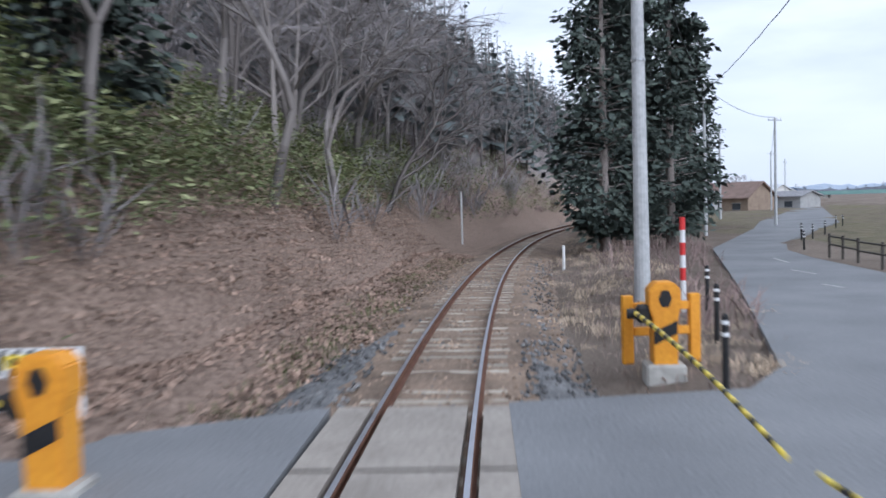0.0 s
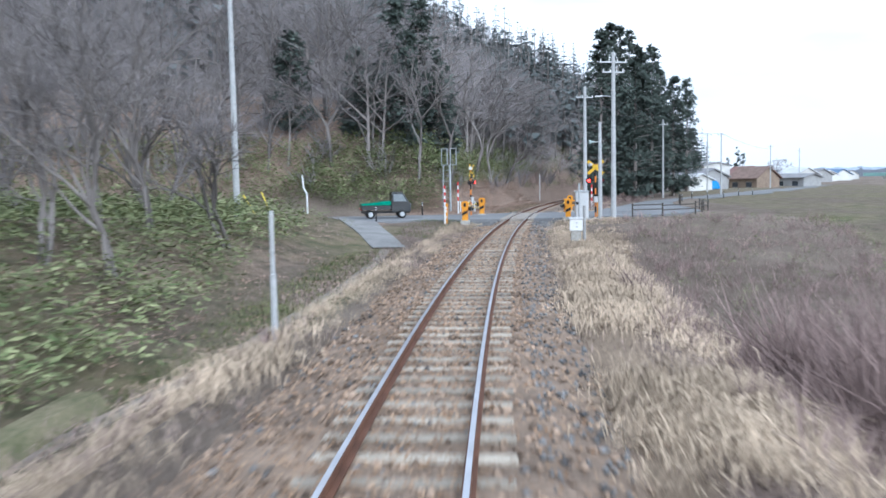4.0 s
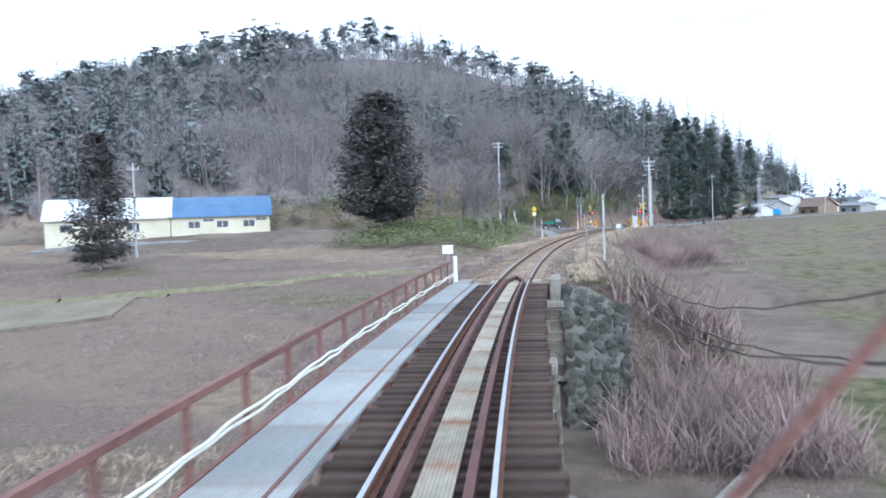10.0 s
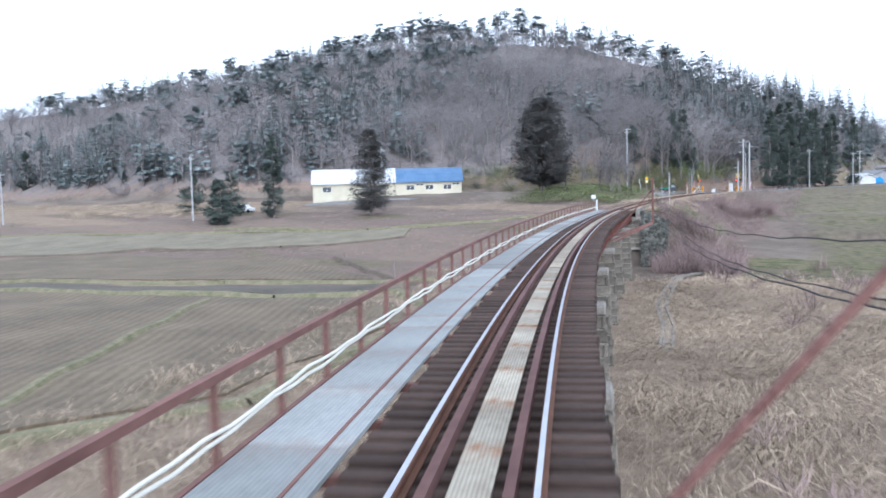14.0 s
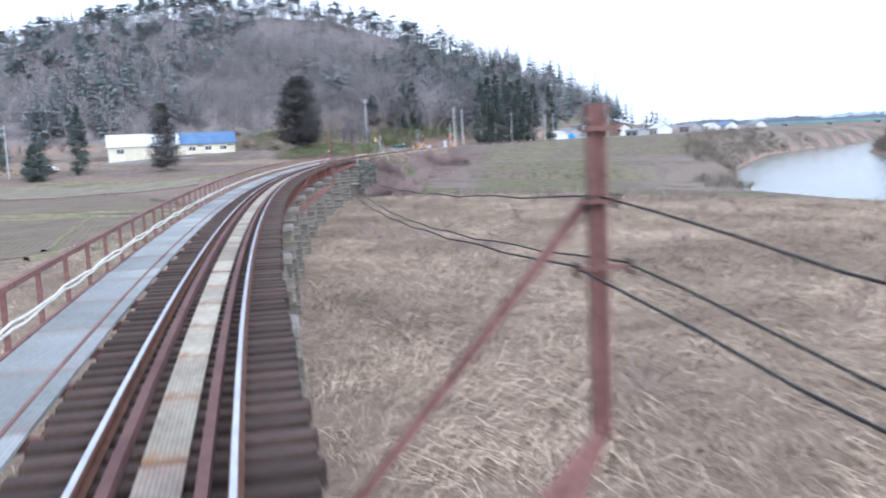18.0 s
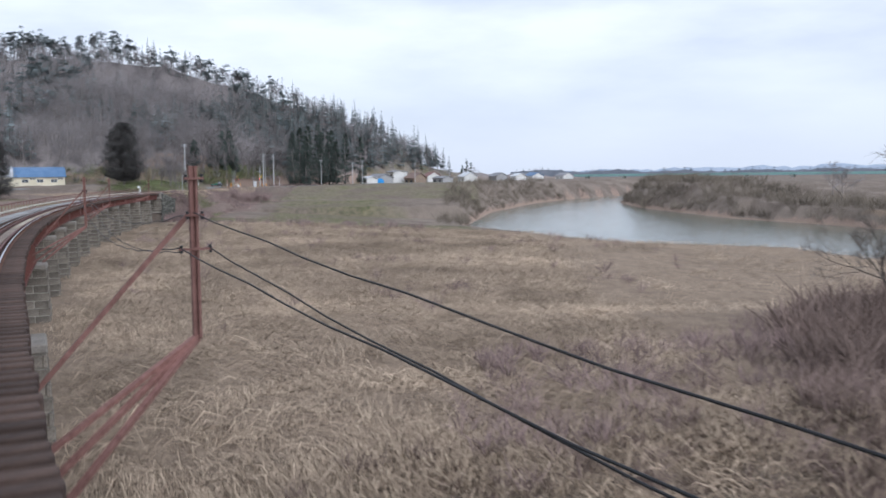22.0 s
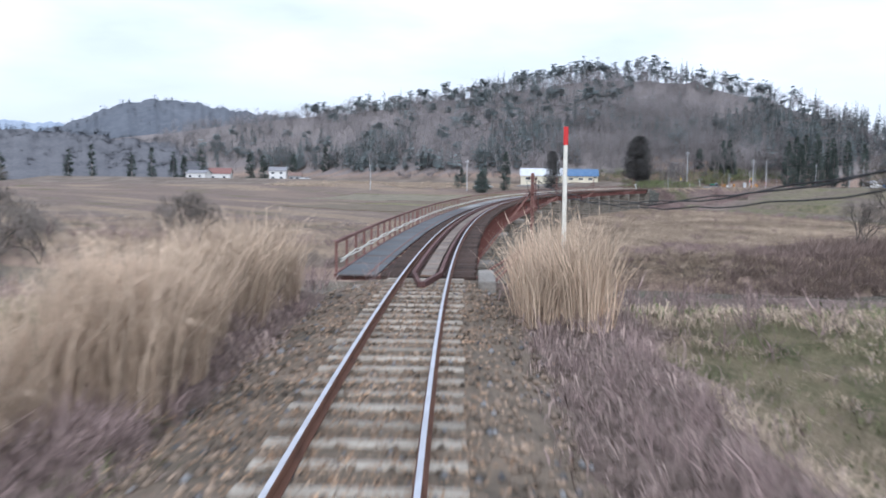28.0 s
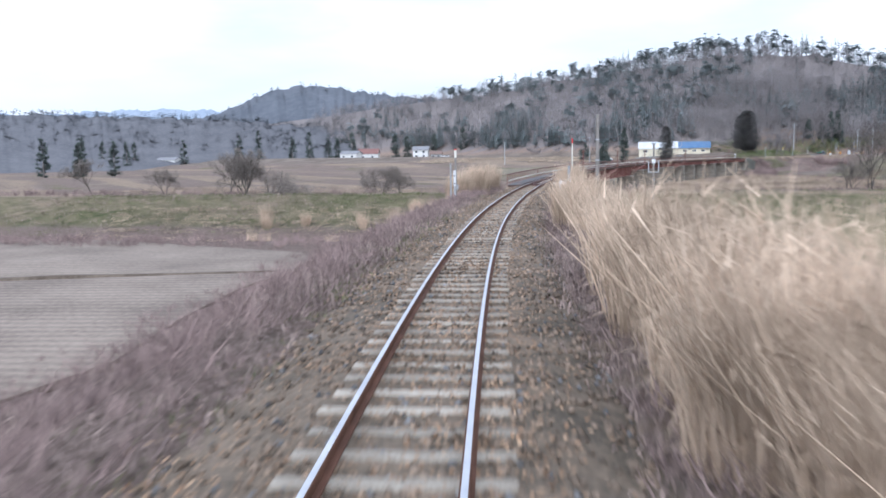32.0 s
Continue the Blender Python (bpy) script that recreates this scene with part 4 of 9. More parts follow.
def conifer(rnd, h=14.0, r=2.6, levels=16, per=9, base=0.12, size=1.0, power=0.8, droop=0.35):
    """A cedar or fir: trunk and drooping sprays in whorls. Two heaps: trunk and foliage."""
    wood, fine = Heap(), Heap()
    wood.stick((0, 0, -0.4), (0, 0, h * 0.95), 0.018 * h, 0.02)
    for i in range(levels):
        u = base + (1 - base) * (i + rnd.random() * 0.6) / levels
        R = r * (1 - u) ** power * rnd.uniform(0.75, 1.15) + 0.12
        for j in range(max(4, int(per * (0.45 + 0.75 * (1 - u))))):
            t = rnd.uniform(0, 6.283)
            c, s = math.cos(t), math.sin(t)
            L = R * rnd.uniform(0.65, 1.12)
            z = u * h + rnd.gauss(0, h * 0.012)
            rad, tan = np.array([c, s, 0]), np.array([-s, c, 0])
            w = L * 0.32 * size * rnd.uniform(0.7, 1.3) + 0.08
            o = np.array([0, 0, z]) + rad * L * 0.15
            m = np.array([0, 0, z + L * 0.06]) + rad * L * 0.6
            e = np.array([0, 0, z - L * droop * rnd.uniform(0.4, 1.2)]) + rad * L
            dn = np.array([0, 0, -w * rnd.uniform(0.5, 1.0)])
            fine.add([o, m + tan * w + dn * 0.4, e, m - tan * w + dn * 0.4], [(0, 1, 2), (0, 2, 3)])
    return wood.arrays(), fine.arrays()


def dense_conifer(rnd, h=16.0, r=3.5, n=5200, base=0.12, power=0.6, leaf=0.3, bulge=0.35):
    """A full cedar near the camera: thousands of small drooping sprays grouped on boughs with gaps between them."""
    wood, fine = Heap(), Heap()
    wood.stick((0, 0, -0.4), (0, 0, h * 0.9), 0.02 * h, 0.03)
    boughs = []
    for i in range(int(n / 36)):
        u = base + (1 - base) * rnd.random() ** 1.15
        k = min(1.0, (u - base) / bulge + 0.55) if u < base + bulge else 1.0
        R = (r * (1 - u) ** power * k + 0.15) * rnd.uniform(0.6, 1.12)
        t = rnd.uniform(0, 6.283)
        boughs.append((u * h, R, t))
    for z, R, t in boughs:
        c, s = math.cos(t), math.sin(t)
        tip = np.array([c * R, s * R, z - 0.12 * R])
        wood.stick((0, 0, z - 0.25 * R), tip * (0.85, 0.85, 1), 0.05, 0.012)
        for j in range(36):
            u = rnd.random() ** 0.6
            p = np.array([c * R * u, s * R * u, z - 0.25 * R + 0.13 * R * u]) + np.array([rnd.gauss(0, 0.3), rnd.gauss(0, 0.3), rnd.gauss(0, 0.28)]) * (0.5 + R * 0.16)
            d = np.array([c + rnd.gauss(0, 0.6), s + rnd.gauss(0, 0.6), rnd.gauss(-0.35, 0.35)])
            d = d / np.linalg.norm(d) * leaf * rnd.uniform(0.7, 1.6)
            w = np.cross(d, (rnd.gauss(0, 1), rnd.gauss(0, 1), 1))
            w = w / (np.linalg.norm(w) + 1e-9) * leaf * 0.33
            fine.add([p, p + d * 0.5 + w, p + d, p + d * 0.5 - w], [(0, 1, 2), (0, 2, 3)])
    return wood.arrays(), fine.arrays()


def ridge_pine(rnd, h=13.0):
    """A tall red pine with a bare stem and flat clumps at its top."""
    wood, fine = Heap(), Heap()
    top = np.array([rnd.gauss(0, 0.7), rnd.gauss(0, 0.7), h])
    mid = top * 0.55 + np.array([rnd.gauss(0, 0.3), rnd.gauss(0, 0.3), 0])
    wood.stick((0, 0, -0.5), mid, 0.17, 0.13)
    wood.stick(mid, top, 0.13, 0.04)
    for i in range(rnd.randint(8, 13)):
        u = rnd.uniform(0.5, 1.0)
        p = mid + (top - mid) * ((u - 0.55) / 0.45)
        d = rand_dir(rnd, 0.15)
        L = rnd.uniform(0.8, 2.6) * (1.25 - u * 0.7)
        e = p + d * L
        wood.stick(p, e, 0.05, 0.02)
        for j in range(24):
            o = e + np.array([rnd.gauss(0, 0.62), rnd.gauss(0, 0.62), rnd.gauss(0.1, 0.16)])
            a, b = rnd.uniform(0, 6.283), rnd.uniform(0.4, 0.95)
            fine.add([o, o + np.array([math.cos(a), math.sin(a), rnd.gauss(0, 0.4)]) * b, o + np.array([math.cos(a + 1.3), math.sin(a + 1.3), rnd.gauss(0, 0.4)]) * b], [(0, 1, 2)])
    return wood.arrays(), fine.arrays()


def scatter(name, templates, places, material, label, category, kind="stuff", flow=None):
    """Joins turned and scaled copies of the templates into one mesh. places: x, y, z, size, height factor."""
    rnd = random.Random(len(places))
    vs, fs, n = [], [], 0
    for x, y, z, k, kh in places:
        v, f = templates[rnd.randrange(len(templates))]
        t = rnd.uniform(0, 6.283) if flow is None else flow(x, y) + rnd.gauss(0, 0.35)
        c, s = math.cos(t) * k, math.sin(t) * k
        w = np.empty_like(v)
        w[:, 0], w[:, 1], w[:, 2] = v[:, 0] * c - v[:, 1] * s + x, v[:, 0] * s + v[:, 1] * c + y, v[:, 2] * k * kh + z
        vs.append(w)
        fs.append(f + n)
        n += len(v)
    ob = tri_mesh(name, np.concatenate(vs), np.concatenate(fs), material)
    return tagged(ob, label, category, kind=kind)


def single_tree(name, tree, x, y, wood_mat, leaf_mat, label, category, group="", z=None, size=1.0, turn=0.0):
    (wv, wf), (lv, lf) = tree
    z = ground_z(x, y) if z is None else z
    t = thing(name, Matrix.Translation((x, y, z)) @ Matrix.Rotation(turn, 4, "Z") @ Matrix.Scale(size, 4), label, category, group)
    a = tri_mesh("trunk", wv, wf, wood_mat)
    b = tri_mesh("crown", lv, lf, leaf_mat)
    a.parent = b.parent = t
    return t


def sample(rnd, n, box_, ok):
    """n random places in a box that pass ok(x, y, s, l, hill, plain, river distance, h)."""
    out = []
    while len(out) < n:
        m = n * 3
        x = np.array([rnd.uniform(box_[0], box_[2]) for _ in range(m)])
        y = np.array([rnd.uniform(box_[1], box_[3]) for _ in range(m)])
        h, s, l, hill, pl, rv = land(x, y)
        good = ok(x, y, s, l, hill, pl, rv, h)
        out += [(x[i], y[i], h[i]) for i in np.nonzero(good)[0]]
    return out[:n]


def plant_hill():
    rnd = random.Random(3)
    bare = [bare_tree(rnd, rnd.uniform(8, 11), 8, 15, twig_w=0.05, bushy=1.0, start=0.2, far=True) for _ in range(8)]
    close = [bare_tree(rnd, rnd.uniform(8, 11), 12, 22, twig_w=0.016, bushy=1.0, start=0.2, far=True) for _ in range(8)]
    front = lambda x, y, s, l, hill, pl, rv, h: (hill > 0.9) & ((y < 218) | (x > 10)) & ((x < -70) | (y > 95)) & (np.hypot(x - 20, y + 120) < 640)
    pts = sample(rnd, 3000, (-520, -40, 62, 300), front)
    # nearer the crossing the wood is denser
    near = lambda x, y, s, l, hill, pl, rv, h: (hill > 0.6) & (l < -8)
    pc = [(x, y, z, rnd.uniform(0.75, 1.2), rnd.uniform(0.85, 1.15)) for x, y, z in sample(rnd, 800, (-75, -25, 16, 100), near)]
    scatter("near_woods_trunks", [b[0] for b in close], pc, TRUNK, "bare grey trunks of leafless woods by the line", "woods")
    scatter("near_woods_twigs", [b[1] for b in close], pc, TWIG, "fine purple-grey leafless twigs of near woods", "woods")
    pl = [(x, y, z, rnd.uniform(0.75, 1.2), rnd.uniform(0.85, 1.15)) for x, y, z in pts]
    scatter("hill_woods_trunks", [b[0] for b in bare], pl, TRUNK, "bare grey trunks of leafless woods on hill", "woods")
    scatter("hill_woods_twigs", [b[1] for b in bare], pl, TWIG, "haze-paled purple-grey leafless twigs of woods on hill", "woods")
    con = [conifer(rnd, rnd.uniform(9, 12), rnd.uniform(1.9, 2.6), 13, 8) for _ in range(6)]
    clump = lambda x, y: np.sin(x / 17 + 1.3 * np.sin(y / 23)) + np.sin(y / 19 + x / 41)
    pts = sample(rnd, 300, (-420, -40, 30, 230), lambda x, y, s, l, hill, pl, rv, h: front(x, y, s, l, hill, pl, rv, h) & (clump(x, y) > 0.35))
    pts += sample(rnd, 420, (-330, -40, -30, 75), lambda x, y, s, l, hill, pl, rv, h: (hill > 0.9) & (h < 24) & (x < -30) & (clump(x, y) > -0.5))
    pl = [(x, y, z, rnd.uniform(0.7, 1.2), rnd.uniform(0.85, 1.2)) for x, y, z in pts]
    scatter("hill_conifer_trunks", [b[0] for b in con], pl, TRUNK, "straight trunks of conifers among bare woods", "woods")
    scatter("hill_conifer_foliage", [b[1] for b in con], pl, PINE, "conifers in haze-paled grey-green scattered through bare hill woods", "woods")
    # dark conifers crowd the far end of the cutting and the low end of the hill
    pts = sample(rnd, 70, (-40, 45, 40, 118), lambda x, y, s, l, hill, pl, rv, h: (s < -48) & (l < -9) & (l > -40))
    pts += sample(rnd, 380, (-36, 45, 62, 300), lambda x, y, s, l, hill, pl, rv, h: (hill > 0.9) & (h < 38) & (l < -10) & (y > 40 - 0.6 * x))
    pl = [(x, y, z, rnd.uniform(0.9, 1.45), rnd.uniform(0.85, 1.2)) for x, y, z in pts]
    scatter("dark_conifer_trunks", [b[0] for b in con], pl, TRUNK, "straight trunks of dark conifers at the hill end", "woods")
    scatter("dark_conifer_foliage", [b[1] for b in con], pl, DARK_PINE, "conifers in haze-lightened blue-green crowding the low end of hill", "woods")
    mid = [ridge_pine(rnd, rnd.uniform(7, 10)) for _ in range(6)]
    slope = lambda x, y, s, l, hill, pl, rv, h: (hill > 0.9) & (h > 6) & (x < -8) & ((x < -70) | (y > 60)) & (clump(x + 40, y) > -0.2)
    pm = [(x, y, z, rnd.uniform(0.8, 1.25), rnd.uniform(0.85, 1.1)) for x, y, z in sample(rnd, 260, (-420, -30, -8, 190), slope)]
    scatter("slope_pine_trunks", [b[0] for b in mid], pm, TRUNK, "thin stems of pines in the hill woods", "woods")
    scatter("slope_pine_foliage", [b[1] for b in mid], pm, PINE, "pines in haze-paled green among bare woods on hill", "woods")
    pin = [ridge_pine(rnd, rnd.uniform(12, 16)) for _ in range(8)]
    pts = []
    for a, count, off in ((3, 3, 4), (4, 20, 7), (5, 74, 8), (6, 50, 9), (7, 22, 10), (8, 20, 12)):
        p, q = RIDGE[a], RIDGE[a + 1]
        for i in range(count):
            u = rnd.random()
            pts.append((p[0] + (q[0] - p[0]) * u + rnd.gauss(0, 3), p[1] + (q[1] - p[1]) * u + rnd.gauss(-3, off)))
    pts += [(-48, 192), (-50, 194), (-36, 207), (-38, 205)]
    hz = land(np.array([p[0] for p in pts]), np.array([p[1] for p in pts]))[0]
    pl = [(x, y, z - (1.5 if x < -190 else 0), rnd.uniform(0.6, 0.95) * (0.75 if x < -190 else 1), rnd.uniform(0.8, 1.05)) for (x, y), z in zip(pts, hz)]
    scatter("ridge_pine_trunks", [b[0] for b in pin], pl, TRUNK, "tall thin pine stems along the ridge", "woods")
    scatter("ridge_pine_foliage", [b[1] for b in pin], pl, PINE, "flat-topped pines in haze-paled green along the ridge", "woods")


plant_hill()

_r = random.Random(11)
single_tree("cedar_tree", dense_conifer(_r, 16.6, 6.1, 26000, 0.16, 0.32, 0.34), -22.4, -34, BARK, CEDAR_RED, "broad dark cedar with reddish winter foliage", "tree", "cedars")
single_tree("cedar_tree", dense_conifer(_r, 13, 3.7, 11000, 0.1, 0.4, 0.27), -40.8, -60.5, BARK, CEDAR_RED, "dark cedar standing in front of the barn", "tree", "cedars")
single_tree("cedar_tree", dense_conifer(_r, 13, 2.4, 4200, 0.06, 0.7, 0.32), -58, -62, BARK, CEDAR, "narrow dark green cedar beside brown field", "tree", "cedars")
for _s, _l, _h, _w in ((-42, 4.6, 18, 2.6), (-50, 4.8, 20, 2.8), (-46, 8, 17, 2.5), (-58, 5.2, 21, 2.8), (-62, 9, 19, 2.6), (-68, 5.5, 22, 2.8), (-76, 7, 20, 2.8), (-84, 5, 21, 2.7), (-72, 11, 16, 2.4), (-95, 6, 20, 2.8), (-104, 9, 19, 2.6)):
    _x, _y = at(_s, _l)[:2]
    single_tree("cedar_tree", dense_conifer(_r, _h, _w * 1.15, 5600, 0.06, 0.6, 0.34), _x, _y, BARK, CEDAR, "tall dark green cedar beside the railway line", "tree", "cedars by the line")


# ---- barn ----
def barn(m, length, width, eave, ridge, roof, label, windows):
    b = thing("barn", m, label, "barn", "barn halves")
    L, Wd = length / 2, width / 2
    bm = nb()
    box(bm, 0, 0, eave / 2 - 0.7, length, width, eave + 1.4)
    part("wall", bm, BARN_WALL, b)
    # rounded roof shell
    n = 12
    v, f = [], []
    for k, off in enumerate((0.0, 0.12)):
        for x in (-L - 0.3, L + 0.3):
            for i in range(n + 1):
                t = -1 + 2 * i / n
                v.append((x, t * (Wd + 0.5), eave - 0.15 + (ridge - eave + 0.15) * (1 - abs(t) ** 2.2) + off))
    k = n + 1
    for i in range(n):
        f += [(2 * k + i, 2 * k + i + 1, 3 * k + i + 1, 3 * k + i), (i, k + i, k + i + 1, i + 1), (i, i + 1, 2 * k + i + 1, 2 * k + i), (k + i, 3 * k + i, 3 * k + i + 1, k + i + 1)]
    f += [(0, 2 * k, 3 * k, k), (n, k + n, 3 * k + n, 2 * k + n)]
    link_mesh("roof", v, f, roof, b)
    gv = [(x, (-1 + 2 * i / n) * Wd, eave - 0.02 + (ridge - eave) * (1 - abs(-1 + 2 * i / n) ** 2.2)) for x in (-L + 0.02, L - 0.02) for i in range(n + 1)]
    link_mesh("gable", gv, [tuple(range(k)), tuple(range(k, 2 * k))[::-1]] + [(i, i + 1, k + i + 1, k + i) for i in range(n)], BARN_WALL, b)
    for x, w, z, hgt in windows:
        w_ = new("window")
        w_.parent = b
        w_.matrix_local = Matrix.Translation((x, -Wd - 0.02, z))
        bm = nb()
        box(bm, 0, 0, 0, w, 0.05, hgt)
        part("pane", bm, GLASS, w_)
        for q in (-0.5, 0.0, 0.5):
            bm = nb()
            box(bm, q * w, -0.02, 0, 0.07, 0.08, hgt + 0.08)
            part("frame", bm, WHITE, w_)
    return b


_bm = Matrix.Translation((-49.0, -25.5, 1.15)) @ Matrix.Rotation(radians(31), 4, "Z")
barn(_bm, 12.6, 8, 2.4, 4.9, BARN_BLUE, "long cream barn with rounded blue metal roof", [(-3.4, 1.5, 1.3, 0.8), (0.2, 1.5, 1.3, 0.8), (3.6, 1.5, 1.3, 0.8), (-1.6, 1.4, 1.85, 0.3), (5.2, 1.4, 1.85, 0.3)])
barn(_bm @ Matrix.Translation((-14.0, 0, 0)), 15.2, 8, 2.4, 5.0, BARN_WHITE, "long cream barn with silver-white metal roof", [(3, 1.6, 1.3, 0.9), (-5, 1.6, 1.3, 0.9)])

# ---- roads and the level crossing ----
def paved(name, pts, z, material, label, category, kind="structure"):
    bm = nb()
    vs = [bm.verts.new((x, y, z)) for x, y in pts]
    f = bm.faces.new(vs)
    if f.normal.z < 0:
        f.normal_flip()
    r = bmesh.ops.triangulate(bm, faces=[f])
    e = bmesh.ops.extrude_face_region(bm, geom=r["faces"])
    bmesh.ops.translate(bm, vec=(0, 0, -0.7), verts=[g for g in e["geom"] if isinstance(g, bmesh.types.BMVert)])
    bmesh.ops.recalc_face_normals(bm, faces=bm.faces[:])
    return tagged(part(name, bm, material), label, category, kind=kind)


paved("road", ROAD_R, 0.0, ASPHALT, "grey asphalt road bending along the railway", "road")
paved("road", ROAD_L, 0.0, ASPHALT, "grey asphalt road leaving the level crossing", "road")
for _a, _b, _m, _n in ((-0.47, 0.47, PANEL, "crossing_panel"), (-1.05, -0.66, PANEL, "crossing_panel"), (0.66, 1.05, PANEL, "crossing_panel")):
    for _s in (-10.2, -7.75, -5.2, -2.6):
        _v, _f = sweep([(_a, -0.005), (_b, -0.005), (_b, -0.13), (_a, -0.13)], _s, _s + 2.52, 1.3)
        tagged(link_mesh(_n, _v, _f, _m), "worn concrete panel between rails at crossing", "crossing panel", "crossing panels", "structure")
for _k, (_x, _y, _a, _L) in enumerate(((9.6, 22.6, 100, 1.4), (5.2, 4.5, 90, 1.6), (-6.2, 3.4, 75, 1.5), (-6.5, 1.0, 10, 1.6), (11.4, 32, 84, 3.5), (10.4, 27, 95, 2.4))):
    _b = nb()
    box(_b, 0, 0, 0.003, _L * 0.7, 0.1, 0.006)
    _o = part("road_marking", _b, WORN_WHITE)
    _o.matrix_world = pose(_x, _y, 0.0, 0, 0, _a)
    tagged(_o, "worn white painted road line", "road marking", kind="structure")


def draped(name, left, right, material, label, lift=0.04):
    n = 16
    v = []
    for i in range(n + 1):
        u = i / n * (len(left) - 1)
        j = min(int(u), len(left) - 2)
        w = u - j
        for side in (left, right):
            x, y = side[j][0] + (side[j + 1][0] - side[j][0]) * w, side[j][1] + (side[j + 1][1] - side[j][1]) * w
            v.append((x, y, ground_z(x, y) + lift))
    m = len(v)
    v += [(x, y, z - 0.15) for x, y, z in v]
    f = []
    for i in range(n):
        a = 2 * i
        f += [(a, a + 1, a + 3, a + 2), (a, a + 2, m + a + 2, m + a), (a + 1, m + a + 1, m + a + 3, a + 3)]
    return tagged(link_mesh(name, v, f, material), label, "path", kind="structure")


DRIVE_GREY = mat("pale_worn_asphalt", (0.17, 0.168, 0.168), (0.3, 0.298, 0.295), 0.8, 0.9, 0, 0.3, 30)
draped("driveway", [(-10.6, -3.3), (-8.6, -7.4), (-5.9, -14.3)], [(-8.5, -2.2), (-6.7, -7.2), (-4.35, -14.2)], DRIVE_GREY, "short grey asphalt ramp to the field path", 0.06)

HEX = [(-0.16, -0.1), (0.16, -0.1), (0.17, 0.56), (0.215, 0.72), (0.215, 0.96), (0.12, 1.06), (-0.12, 1.06), (-0.215, 0.96), (-0.215, 0.72), (-0.17, 0.56)]


def hex_body(bm, profile, depth):
    vs = [[bm.verts.new((x, y, z)) for x, z in profile] for y in (-depth / 2, depth / 2)]
    n = len(profile)
    bm.faces.new(vs[0])
    bm.faces.new(vs[1][::-1])
    for i in range(n):
        j = (i + 1) % n
        bm.faces.new((vs[0][i], vs[1][i], vs[1][j], vs[0][j]))
    bmesh.ops.recalc_face_normals(bm, faces=bm.faces[:])
    return bm


def gate(s, l, arm_dir, arm_len, face, rise=0.0):
    """A crossing gate machine with its striped arm along the track."""
    g = thing("crossing_gate", along(s, l, 0.02), "orange and black level crossing gate machine with lowered arm", "crossing gate", "crossing gates")
    bm = nb()
    box(bm, 0, 0, -0.1, 0.54, 0.5, 0.32, 0.03)
    part("footing", bm, CONCRETE, g)
    bm = nb()
    hex_body(bm, HEX, 0.38)
    bmesh.ops.bevel(bm, geom=bm.edges[:], offset=0.018, segments=2, affect="EDGES")
    bmesh.ops.translate(bm, vec=(0, 0, 0.12), verts=bm.verts[:])
    part("housing", bm, YELLOW, g, "orange-yellow steel housing")
    for z, x, r in ((0.96, 0.0, 0.09), (0.46, 0.0, 0.0)):
        for sd in (-1, 1):
            bm = nb()
            if r:
                hex_body(bm, [(0.09 * math.cos(t), 0.13 * math.sin(t)) for t in [i * math.pi / 3 for i in range(6)]], 0.012)
            else:
                hex_body(bm, [(-0.155, -0.13), (0.155, 0.02), (0.155, 0.2), (-0.155, 0.05)], 0.012)
            bmesh.ops.translate(bm, vec=(x, sd * 0.192, z), verts=bm.verts[:])
            part("black_mark", bm, BLACK, g)
    px = 0.27 * face
    bm = nb()
    box(bm, px, 0, 0.74, 0.2, 0.26, 0.24, 0.04)
    tube(bm, (px - 0.14 * face, 0, 0.74), (px + 0.22 * face, 0, 0.74), 0.07)
    box(bm, px + 0.1 * face, -0.2 * arm_dir, 0.72, 0.1, 0.42, 0.1, 0.02)
    part("arm_pivot", bm, BLACK, g)
    n = int(arm_len / 0.22)
    arm = new("arm")
    arm.parent = g
    arm.matrix_local = Matrix.Translation((px + 0.12 * face, 0.15 * arm_dir, 0.76))
    for i in range(n):
        a, b = i / n, (i + 1) / n
        q = lambda u: (0.05 * math.sin(u * 3), arm_dir * arm_len * u, rise * u - 0.12 * u * u)
        bm = nb()
        tube(bm, q(a), q(b), 0.034 - 0.014 * a, 0.034 - 0.014 * b, 8)
        part("band", bm, BLACK if i % 2 else mat_yellow_arm, arm)
    return g


mat_yellow_arm = mat("arm_yellow", (0.72, 0.55, 0.06), (0.85, 0.68, 0.12), 2, 0.5, 0, 0.03)
gate(-7.2, -2.95, -1, 6.2, -1)
gate(3.2, -2.85, 1, 4.6, 1)
gate(-12.3, 3.1, -1, 6.4, -1)
gate(-0.3, 3.15, 1, 4.8, -1)


def frame_guard(x, y, turn, w=1.0):
    g = thing("crossing_barrier", pose(x, y, 0, 0, 0, turn), "orange painted steel guard frame at the crossing", "barrier", "crossing barriers")
    for sd in (-1, 1):
        bm = nb()
        box(bm, sd * w / 2, 0, 0.45, 0.16, 0.12, 1.0, 0.015)
        part("post", bm, YELLOW, g)
    for z in (0.42, 0.78):
        bm = nb()
        box(bm, 0, 0, z, w - 0.17, 0.09, 0.12, 0.01)
        part("rail", bm, YELLOW, g)
    return g


frame_guard(3.35, 12.9, 8)
frame_guard(5.1, 2.6, 80, 0.9)


